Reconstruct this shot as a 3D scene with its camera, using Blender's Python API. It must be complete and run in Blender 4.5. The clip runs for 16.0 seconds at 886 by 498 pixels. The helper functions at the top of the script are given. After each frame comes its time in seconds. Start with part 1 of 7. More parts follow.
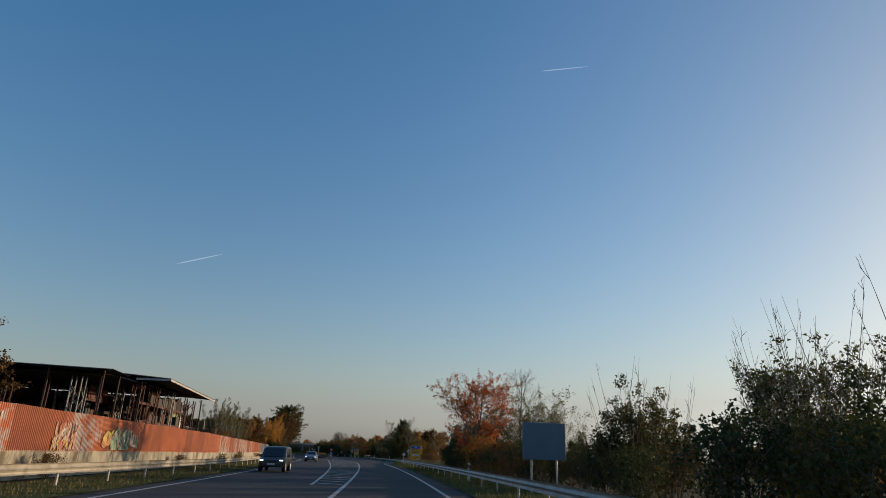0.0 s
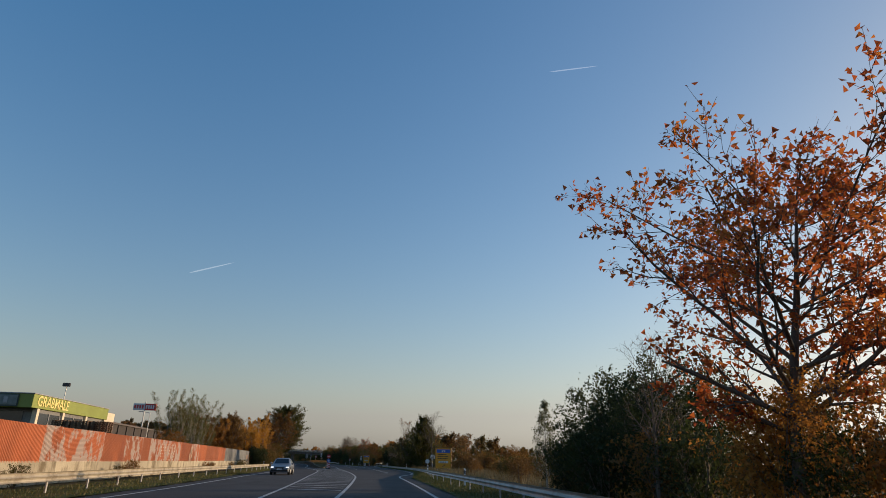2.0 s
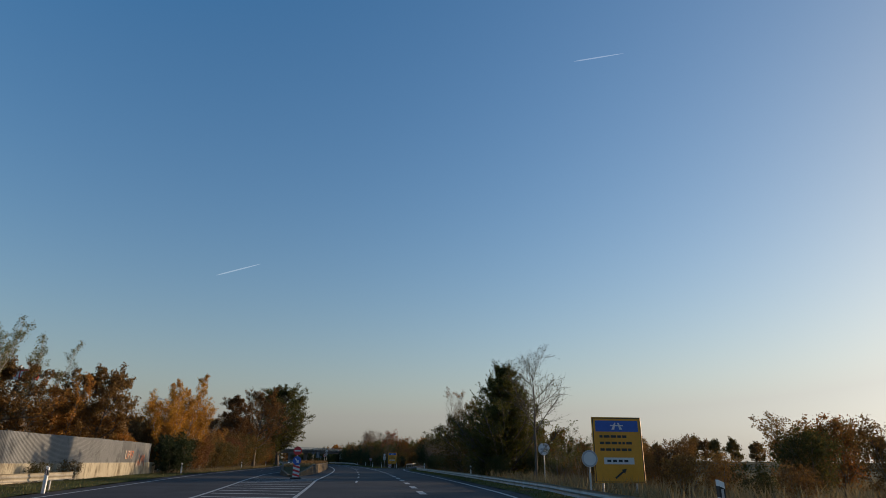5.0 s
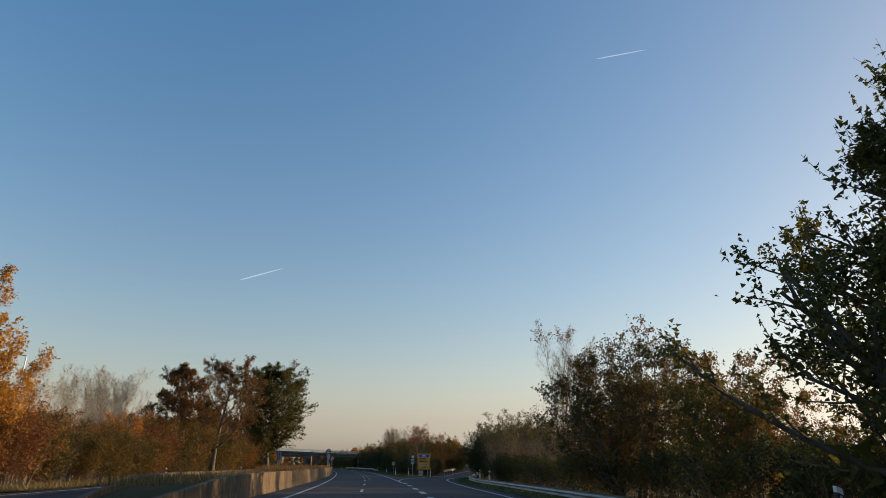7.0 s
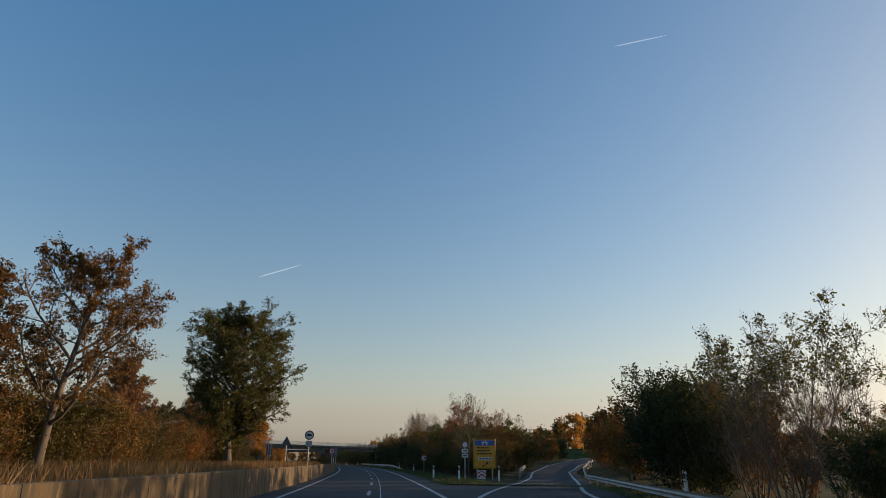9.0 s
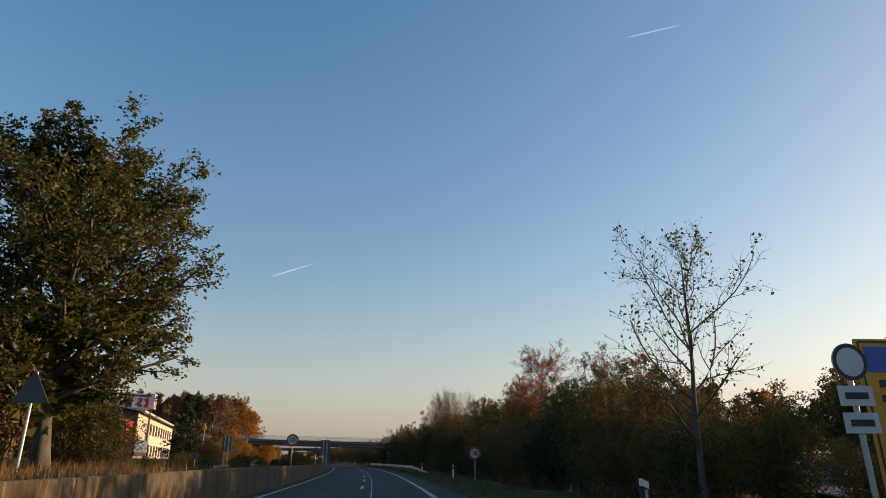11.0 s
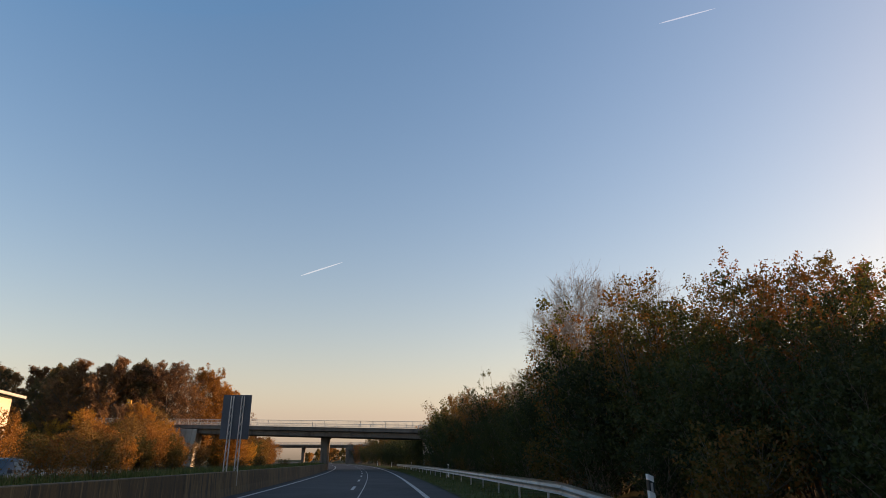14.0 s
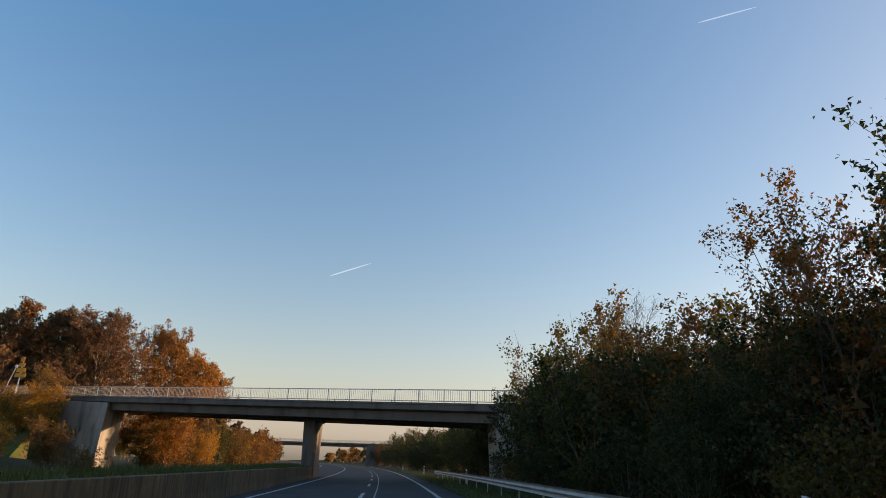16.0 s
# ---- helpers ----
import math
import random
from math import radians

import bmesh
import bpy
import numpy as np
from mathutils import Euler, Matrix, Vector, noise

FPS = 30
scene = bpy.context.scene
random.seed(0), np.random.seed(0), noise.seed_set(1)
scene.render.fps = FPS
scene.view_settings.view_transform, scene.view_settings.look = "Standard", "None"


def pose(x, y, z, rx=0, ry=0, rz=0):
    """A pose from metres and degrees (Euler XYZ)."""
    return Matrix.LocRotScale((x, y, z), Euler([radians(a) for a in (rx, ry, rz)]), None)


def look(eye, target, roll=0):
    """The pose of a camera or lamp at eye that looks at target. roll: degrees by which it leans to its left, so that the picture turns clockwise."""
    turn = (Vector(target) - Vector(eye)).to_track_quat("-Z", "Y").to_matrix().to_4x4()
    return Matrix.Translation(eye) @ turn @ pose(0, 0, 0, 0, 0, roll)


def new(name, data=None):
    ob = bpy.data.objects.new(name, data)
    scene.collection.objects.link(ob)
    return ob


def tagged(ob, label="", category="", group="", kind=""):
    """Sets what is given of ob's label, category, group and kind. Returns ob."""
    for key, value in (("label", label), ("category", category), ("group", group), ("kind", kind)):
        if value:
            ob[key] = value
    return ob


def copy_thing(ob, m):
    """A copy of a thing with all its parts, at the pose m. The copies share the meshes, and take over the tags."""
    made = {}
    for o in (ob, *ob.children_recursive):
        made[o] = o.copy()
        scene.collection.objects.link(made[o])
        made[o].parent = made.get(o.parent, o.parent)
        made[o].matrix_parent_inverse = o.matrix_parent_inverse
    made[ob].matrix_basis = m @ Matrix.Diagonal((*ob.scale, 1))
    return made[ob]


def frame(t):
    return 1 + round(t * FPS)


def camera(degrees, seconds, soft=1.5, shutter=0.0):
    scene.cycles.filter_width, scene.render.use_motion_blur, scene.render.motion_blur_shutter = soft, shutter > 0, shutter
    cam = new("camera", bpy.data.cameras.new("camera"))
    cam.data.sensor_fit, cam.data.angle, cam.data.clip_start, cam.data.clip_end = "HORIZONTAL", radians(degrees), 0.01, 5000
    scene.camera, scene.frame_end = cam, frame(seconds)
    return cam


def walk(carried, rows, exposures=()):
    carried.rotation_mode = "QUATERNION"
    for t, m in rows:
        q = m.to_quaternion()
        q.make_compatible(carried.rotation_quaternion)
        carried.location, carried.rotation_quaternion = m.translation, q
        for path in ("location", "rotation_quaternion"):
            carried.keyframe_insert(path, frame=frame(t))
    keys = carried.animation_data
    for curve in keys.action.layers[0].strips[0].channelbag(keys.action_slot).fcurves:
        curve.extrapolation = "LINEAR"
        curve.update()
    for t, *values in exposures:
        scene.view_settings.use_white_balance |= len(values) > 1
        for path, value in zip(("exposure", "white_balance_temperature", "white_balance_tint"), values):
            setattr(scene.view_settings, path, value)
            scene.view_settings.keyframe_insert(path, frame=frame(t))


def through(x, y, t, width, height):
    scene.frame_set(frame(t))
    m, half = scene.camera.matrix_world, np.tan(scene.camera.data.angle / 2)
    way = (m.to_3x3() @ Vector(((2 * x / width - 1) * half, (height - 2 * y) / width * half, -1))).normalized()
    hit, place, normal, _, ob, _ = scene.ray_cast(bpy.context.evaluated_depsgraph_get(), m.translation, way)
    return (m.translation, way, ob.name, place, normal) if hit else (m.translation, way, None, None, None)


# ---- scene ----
cam = camera(72.00, 16.0, soft=0.75)
EXPOSURES = ((0.0, 0.3, 6400, 9), (2.5, 0.49, 6800, 12), (3.5, 0.24, 6050, 7), (6.0, 0.48, 6800, 12), (6.5, 0.6, 6900, 12), (7.0, 0.76, 7500, 15), (7.5, 0.58, 6850, 12), (8.0, 0.74, 7500, 15), (9.0, 0.62, 7400, 14), (11.5, 0.86, 7700, 17), (12.5, 0.92, 8500, 23), (14.2, 1.08, 9000, 26), (15, 1.16, 8500, 23), (15.5, 1.06, 8000, 19), (16.0, 1.05, 8000, 19))
PATH = [
    (0, (0.000, -0.000, 1.300), (0.1504, 1.8874, 1.9442), 1.81),
    (0.5, (0.000, 8.939, 1.300), (0.1396, 10.8267, 1.9469), 1.50),
    (1, (0.040, 18.158, 1.300), (0.1707, 20.0453, 1.9485), 1.50),
    (1.5, (0.057, 27.516, 1.300), (0.1774, 29.4013, 1.9554), 1.35),
    (2, (-0.068, 37.165, 1.300), (0.0453, 39.0487, 1.9615), 1.05),
    (2.5, (-0.214, 47.203, 1.300), (-0.1114, 49.0847, 1.9711), 0.98),
    (3, (-0.342, 57.621, 1.300), (-0.2491, 59.5026, 1.9706), 0.87),
    (3.5, (-0.561, 68.383, 1.300), (-0.4819, 70.2663, 1.9696), 1.11),
    (3.7, (-0.722, 72.693, 1.300), (-0.6496, 74.5758, 1.9695), 1.22),
    (4, (-1.011, 79.151, 1.300), (-0.9482, 81.0352, 1.9681), 0.91),
    (4.5, (-1.599, 89.902, 1.300), (-1.5544, 91.7885, 1.9637), 0.67),
    (5, (-2.286, 100.636, 1.300), (-2.2562, 102.5243, 1.9589), 0.47),
    (5.5, (-3.053, 111.347, 1.300), (-3.0366, 113.2364, 1.9563), 0.31),
    (5.8, (-3.540, 117.759, 1.300), (-3.5338, 119.6480, 1.9570), 0.17),
    (6, (-3.885, 122.025, 1.300), (-3.8868, 123.9136, 1.9587), 0.22),
    (6.5, (-4.876, 132.683, 1.300), (-4.8986, 134.5673, 1.9691), 0.47),
    (7, (-5.968, 143.391, 1.300), (-6.0088, 145.2743, 1.9717), 0.48),
    (7.5, (-7.141, 154.151, 1.300), (-7.2016, 156.0352, 1.9693), 0.69),
    (8, (-8.438, 164.945, 1.300), (-8.5181, 166.8272, 1.9713), 0.76),
    (8.5, (-9.841, 175.781, 1.300), (-9.9360, 177.6626, 1.9703), 0.63),
    (9, (-11.281, 186.641, 1.300), (-11.3812, 188.5267, 1.9589), 0.16),
    (9.2, (-11.856, 190.975, 1.300), (-11.9598, 192.8617, 1.9541), 0.10),
    (9.5, (-12.721, 197.434, 1.300), (-12.8294, 199.3222, 1.9497), 0.02),
    (10, (-14.184, 208.087, 1.300), (-14.3022, 209.9757, 1.9484), -0.05),
    (10.5, (-15.684, 218.600, 1.300), (-15.8129, 220.4865, 1.9514), -0.13),
    (11, (-17.225, 228.970, 1.300), (-17.3649, 230.8547, 1.9558), -0.22),
    (11.3, (-18.168, 235.125, 1.300), (-18.3151, 237.0077, 1.9575), -0.32),
    (11.5, (-18.801, 239.200, 1.300), (-18.9521, 241.0822, 1.9580), -0.40),
    (12, (-20.407, 249.314, 1.300), (-20.5733, 251.1943, 1.9615), -0.67),
    (12.5, (-22.136, 259.389, 1.300), (-22.3183, 261.2697, 1.9567), -0.70),
    (13, (-23.947, 269.379, 1.300), (-24.1425, 271.2561, 1.9635), -0.60),
    (13.5, (-25.778, 279.449, 1.300), (-25.9926, 281.3256, 1.9583), -0.44),
    (14, (-27.687, 289.580, 1.300), (-27.9216, 291.4559, 1.9540), -0.27),
    (14.5, (-29.787, 299.829, 1.300), (-30.0449, 301.7018, 1.9526), -0.10),
    (15, (-32.024, 309.866, 1.300), (-32.3077, 311.7334, 1.9564), 0.54),
    (15.5, (-34.416, 319.840, 1.300), (-34.7246, 321.7033, 1.9579), 1.19),
    (16, (-36.895, 329.782, 1.300), (-37.2226, 331.6393, 1.9650), 1.48),
]
walk(cam, [(t, look(eye, target, roll)) for t, eye, target, roll in PATH],
     EXPOSURES)

# ---------------------------------------------------------------- light
SUN_AZ = 68.0     # degrees to the right of the first heading
SUN_EL = 9.0
world = bpy.data.worlds.new("world")
scene.world = world
world.use_nodes = True
wn = world.node_tree
sky = wn.nodes.new("ShaderNodeTexSky")
sky.sky_type = "NISHITA"
sky.sun_disc = False
sky.sun_elevation = radians(SUN_EL)
sky.sun_rotation = radians(SUN_AZ)
sky.air_density = 1.15
sky.dust_density = 1.1
sky.ozone_density = 3.3
# haze: where the sky turns yellow it fades to a pale peach grey of the same brightness
split, lum, hue, amount, tint, haze = (wn.nodes.new("ShaderNode" + k) for k in ("SeparateColor", "RGBToBW", "Math", "MapRange", "Mix", "Mix"))
for node in (tint, haze):
    node.data_type = "RGBA"
tint.blend_type = "MULTIPLY"
tint.inputs["Factor"].default_value = 1.0
tint.inputs["B"].default_value = (0.97, 0.94, 0.88, 1)
hue.operation = "DIVIDE"
wn.links.new(sky.outputs[0], split.inputs[0])
wn.links.new(sky.outputs[0], lum.inputs[0])
wn.links.new(split.outputs[0], hue.inputs[0])
wn.links.new(split.outputs[2], hue.inputs[1])
wn.links.new(hue.outputs[0], amount.inputs["Value"])
amount.inputs["From Min"].default_value, amount.inputs["From Max"].default_value = 0.26, 1.05
veil, share, clear = wn.nodes.new("ShaderNodeMath"), wn.nodes.new("ShaderNodeMath"), wn.nodes.new("ShaderNodeHueSaturation")
veil.operation, share.operation = "POWER", "MULTIPLY"
veil.inputs[1].default_value, share.inputs[1].default_value = 0.5, 0.9
wn.links.new(amount.outputs[0], veil.inputs[0])
wn.links.new(veil.outputs[0], share.inputs[0])
clear.inputs["Saturation"].default_value, clear.inputs["Value"].default_value = 1.16, 1.19
wn.links.new(sky.outputs[0], clear.inputs["Color"])
thick, dimmed = (wn.nodes.new("ShaderNodeMath") for _ in range(2))
thick.operation, dimmed.operation = "MULTIPLY_ADD", "DIVIDE"
thick.inputs[1].default_value, thick.inputs[2].default_value = 0.075, 1.0
wn.links.new(lum.outputs[0], thick.inputs[0])
wn.links.new(lum.outputs[0], dimmed.inputs[0])
wn.links.new(thick.outputs[0], dimmed.inputs[1])
wn.links.new(dimmed.outputs[0], tint.inputs["A"])
wn.links.new(share.outputs[0], haze.inputs["Factor"])
wn.links.new(clear.outputs[0], haze.inputs["A"])
wn.links.new(tint.outputs["Result"], haze.inputs["B"])
wn.links.new(haze.outputs["Result"], wn.nodes["Background"].inputs[0])
wn.nodes["Background"].inputs[1].default_value = 0.15

sun_data = bpy.data.lights.new("sun", "SUN")
sun_data.energy = 3.5
sun_data.angle = radians(0.6)
sun_data.color = (1.0, 0.74, 0.48)
sun = new("sun", sun_data)
sun_dir = Vector((math.sin(radians(SUN_AZ)) * math.cos(radians(SUN_EL)),
                  math.cos(radians(SUN_AZ)) * math.cos(radians(SUN_EL)), math.sin(radians(SUN_EL))))
sun.matrix_world = look(sun_dir * 100, (0, 0, 0))

# ---------------------------------------------------------------- the line of the road
STATIONS = np.arange(-400.0, 3000.0, 1.0)
_sc = np.clip(STATIONS, -20, 620) / 100
HEADING = -0.0135 + 0.07795 * _sc - 0.00129 * _sc ** 2
_lx, _ly = np.cumsum(-np.sin(HEADING)), np.cumsum(np.cos(HEADING))
LINE_X, LINE_Y = _lx - np.interp(0, STATIONS, _lx), _ly - np.interp(0, STATIONS, _ly)


def at(s, d, z=0.0):
    """World place at station s, d metres to the right of the driven line."""
    h = np.interp(s, STATIONS, HEADING)
    return Vector((float(np.interp(s, STATIONS, LINE_X) + d * np.cos(h)), float(np.interp(s, STATIONS, LINE_Y) + d * np.sin(h)), float(z)))


def place(s, d, z=0.0, turn=0.0, scale=1.0):
    """Pose at a station: x to the right, y along the road; a sign's front faces -y."""
    h = math.degrees(float(np.interp(s, STATIONS, HEADING)))
    m = pose(*at(s, d, z), 0, 0, h + turn)
    return m @ Matrix.Scale(scale, 4) if scale != 1.0 else m


def knots(pairs):
    ss, vv = zip(*pairs)
    return lambda s: float(np.interp(s, ss, vv))


# ---------------------------------------------------------------- mesh helpers
class Shape:
    def __init__(self):
        self.v, self.f = [], []

    def add(self, verts, faces):
        n = len(self.v)
        self.v += [tuple(p) for p in verts]
        self.f += [tuple(i + n for i in f) for f in faces]
        return self

    def box(self, cx, cy, cz, sx, sy, sz, chamfer=0.0, m=None):
        bm = bmesh.new()
        bmesh.ops.create_cube(bm, size=1, matrix=Matrix.Translation((cx, cy, cz)) @ Matrix.Diagonal((sx, sy, sz, 1)))
        if chamfer:
            bmesh.ops.bevel(bm, geom=bm.edges[:], offset=chamfer, segments=1, affect="EDGES")
        if m is not None:
            bm.transform(m)
        bm.verts.index_update()
        self.add([v.co[:] for v in bm.verts], [[v.index for v in f.verts] for f in bm.faces])
        bm.free()
        return self

    def tube(self, p0, p1, r0, r1=None, n=10, cap=True):
        r1 = r0 if r1 is None else r1
        p0, p1 = Vector(p0), Vector(p1)
        q = (p1 - p0).to_track_quat("Z", "Y")
        ring = [q @ Vector((math.cos(2 * math.pi * i / n), math.sin(2 * math.pi * i / n), 0)) for i in range(n)]
        verts = [p0 + r * r0 for r in ring] + [p1 + r * r1 for r in ring]
        faces = [(i, (i + 1) % n, n + (i + 1) % n, n + i) for i in range(n)]
        if cap:
            faces += [tuple(range(n - 1, -1, -1)), tuple(range(n, 2 * n))]
        return self.add(verts, faces)

    def disc(self, cx, y, cz, r, depth, n=36):
        return self.tube((cx, y, cz), (cx, y - depth, cz), r, r, n)

    def slab(self, outline, y, depth):
        """An outline of (x, z) given a thickness towards -y."""
        n = len(outline)
        verts = [(x, y, z) for x, z in outline] + [(x, y - depth, z) for x, z in outline]
        faces = [tuple(range(n)), tuple(range(2 * n - 1, n - 1, -1))] + [(i, n + i, n + (i + 1) % n, (i + 1) % n) for i in range(n)]
        return self.add(verts, faces)

    def sweep(self, rings, closed=True, caps=True):
        k = len(rings[0])
        verts = [p for ring in rings for p in ring]
        faces = []
        for j in range(len(rings) - 1):
            for i in range(k if closed else k - 1):
                a, b = j * k + i, j * k + (i + 1) % k
                faces.append((a, b, b + k, a + k))
        if closed and caps:
            faces += [tuple(range(k - 1, -1, -1)), tuple((len(rings) - 1) * k + i for i in range(k))]
        return self.add(verts, faces)

    def mesh(self, name, mat=None, smooth=False):
        me = bpy.data.meshes.new(name)
        me.from_pydata(self.v, [], self.f)
        bm = bmesh.new()
        bm.from_mesh(me)
        bmesh.ops.recalc_face_normals(bm, faces=bm.faces)
        bm.to_mesh(me)
        bm.free()
        if mat:
            me.materials.append(mat)
        if smooth:
            me.shade_smooth()
        return me


def part(name, shape, mat, parent=None, label="", smooth=False):
    me = shape if isinstance(shape, bpy.types.Mesh) else shape.mesh(name, mat, smooth)
    ob = new(name, me)
    ob.parent = parent
    if label:
        tagged(ob, label)
    return ob


def thing(name, label, category, group="", m=None, kind=""):
    ob = tagged(new(name), label, category, group, kind)
    if m is not None:
        ob.matrix_basis = m
    return ob


# ---------------------------------------------------------------- materials
def mat(name, color, rough=0.8, metal=0.0, vary=0.25, scale=3.0, fine=40.0, bump=0.15, spread=(), obj=0.0, coords="Object", depth=0.01, spec=0.5):
    """A surface: base colour varied by stains at one scale and grain at another, with fine relief; obj: change from object to object."""
    m = bpy.data.materials.new(name)
    m.use_nodes = True
    nt = m.node_tree
    N, L = nt.nodes, nt.links
    b = N["Principled BSDF"]
    tc = N.new("ShaderNodeTexCoord")
    mp = N.new("ShaderNodeMapping")
    where, shift = N.new("ShaderNodeObjectInfo"), N.new("ShaderNodeVectorMath")
    L.new(tc.outputs[coords], shift.inputs[0])
    L.new(where.outputs["Location"], shift.inputs[1])
    L.new(shift.outputs[0], mp.inputs[0])
    if spread:
        mp.inputs["Scale"].default_value = spread
    big, small = N.new("ShaderNodeTexNoise"), N.new("ShaderNodeTexNoise")
    big.inputs["Scale"].default_value, big.inputs["Detail"].default_value = scale, 6
    small.inputs["Scale"].default_value, small.inputs["Detail"].default_value = fine, 4
    L.new(mp.outputs[0], big.inputs[0])
    L.new(mp.outputs[0], small.inputs[0])
    ramp = N.new("ShaderNodeValToRGB")
    lo = [c * (1 - vary) for c in color]
    hi = [min(1, c * (1 + vary)) for c in color]
    ramp.color_ramp.elements[0].position, ramp.color_ramp.elements[0].color = 0.32, (*lo, 1)
    ramp.color_ramp.elements[1].position, ramp.color_ramp.elements[1].color = 0.68, (*hi, 1)
    add = N.new("ShaderNodeMath")
    add.operation = "MULTIPLY_ADD"
    L.new(small.outputs[0], add.inputs[0])
    add.inputs[1].default_value = 0.4
    mul = N.new("ShaderNodeMath")
    mul.operation = "MULTIPLY_ADD"
    L.new(big.outputs[0], mul.inputs[0])
    mul.inputs[1].default_value, mul.inputs[2].default_value = 0.8, -0.1
    L.new(mul.outputs[0], add.inputs[2])
    src = add.outputs[0]
    if obj:
        oi = N.new("ShaderNodeObjectInfo")
        o2 = N.new("ShaderNodeMath")
        o2.operation = "MULTIPLY_ADD"
        L.new(oi.outputs["Random"], o2.inputs[0])
        o2.inputs[1].default_value = obj
        sub = N.new("ShaderNodeMath")
        sub.operation = "SUBTRACT"
        L.new(src, sub.inputs[0])
        sub.inputs[1].default_value = obj / 2
        L.new(sub.outputs[0], o2.inputs[2])
        src = o2.outputs[0]
    L.new(src, ramp.inputs[0])
    L.new(ramp.outputs[0], b.inputs["Base Color"])
    b.inputs["Roughness"].default_value, b.inputs["Metallic"].default_value = rough, metal
    b.inputs["Specular IOR Level"].default_value = spec
    if bump:
        bp = N.new("ShaderNodeBump")
        bp.inputs["Strength"].default_value, bp.inputs["Distance"].default_value = bump, depth
        L.new(small.outputs[0], bp.inputs["Height"])
        L.new(bp.outputs[0], b.inputs["Normal"])
    return m


def worn(m, color, scale=2.0, edge=0.56, soft=0.06, spread=(1, 1, 1), coords="Object"):
    """Lets a second colour show through in patches of their own shape."""
    nt = m.node_tree
    N, L = nt.nodes, nt.links
    b = N["Principled BSDF"]
    link = b.inputs["Base Color"].links[0]
    src = link.from_socket
    tc, mp, no = N.new("ShaderNodeTexCoord"), N.new("ShaderNodeMapping"), N.new("ShaderNodeTexNoise")
    mp.inputs["Scale"].default_value = spread
    where, shift = N.new("ShaderNodeObjectInfo"), N.new("ShaderNodeVectorMath")
    L.new(tc.outputs[coords], shift.inputs[0])
    L.new(where.outputs["Location"], shift.inputs[1])
    L.new(shift.outputs[0], mp.inputs[0])
    L.new(mp.outputs[0], no.inputs[0])
    no.inputs["Scale"].default_value, no.inputs["Detail"].default_value, no.inputs["Roughness"].default_value = scale, 7, 0.65
    r = N.new("ShaderNodeValToRGB")
    r.color_ramp.elements[0].position, r.color_ramp.elements[1].position = edge - soft, edge + soft
    L.new(no.outputs[0], r.inputs[0])
    mx = N.new("ShaderNodeMix")
    mx.data_type = "RGBA"
    L.new(r.outputs[0], mx.inputs["Factor"])
    L.new(src, mx.inputs["A"])
    mx.inputs["B"].default_value = (*color, 1)
    L.new(mx.outputs["Result"], b.inputs["Base Color"])
    return m


def leaf_mat(name, colors, through=0.45, obj=0.35, rough=0.55):
    """Leaves: each leaf its own tint, each plant a little different, light passing through."""
    m = bpy.data.materials.new(name)
    m.use_nodes = True
    nt = m.node_tree
    N, L = nt.nodes, nt.links
    N.remove(N["Principled BSDF"])
    geo, oi = N.new("ShaderNodeNewGeometry"), N.new("ShaderNodeObjectInfo")
    no, tc = N.new("ShaderNodeTexNoise"), N.new("ShaderNodeTexCoord")
    L.new(tc.outputs["Object"], no.inputs[0])
    no.inputs["Scale"].default_value = 0.55
    a = N.new("ShaderNodeMath")
    a.operation = "MULTIPLY_ADD"
    L.new(geo.outputs["Random Per Island"], a.inputs[0])
    a.inputs[1].default_value = 0.42
    c = N.new("ShaderNodeMath")
    c.operation = "MULTIPLY_ADD"
    L.new(no.outputs[0], c.inputs[0])
    c.inputs[1].default_value, c.inputs[2].default_value = 0.9, -0.2 - obj / 2
    L.new(c.outputs[0], a.inputs[2])
    e = N.new("ShaderNodeMath")
    e.operation = "MULTIPLY_ADD"
    L.new(oi.outputs["Random"], e.inputs[0])
    e.inputs[1].default_value = obj
    L.new(a.outputs[0], e.inputs[2])
    ramp = N.new("ShaderNodeValToRGB")
    els = ramp.color_ramp.elements
    while len(els) < len(colors):
        els.new(0.5)
    for i, col in enumerate(colors):
        els[i].position = 0.1 + 0.8 * i / (len(colors) - 1)
        els[i].color = (*col, 1)
    L.new(e.outputs[0], ramp.inputs[0])
    df, tr, gl, m1, m2 = (N.new("ShaderNode" + k) for k in ("BsdfDiffuse", "BsdfTranslucent", "BsdfGlossy", "MixShader", "MixShader"))
    L.new(ramp.outputs[0], df.inputs[0])
    L.new(ramp.outputs[0], tr.inputs[0])
    gl.inputs["Roughness"].default_value = rough
    m1.inputs[0].default_value, m2.inputs[0].default_value = through, 0.02
    L.new(df.outputs[0], m1.inputs[1])
    L.new(tr.outputs[0], m1.inputs[2])
    L.new(m1.outputs[0], m2.inputs[1])
    L.new(gl.outputs[0], m2.inputs[2])
    L.new(m2.outputs[0], N["Material Output"].inputs[0])
    return m


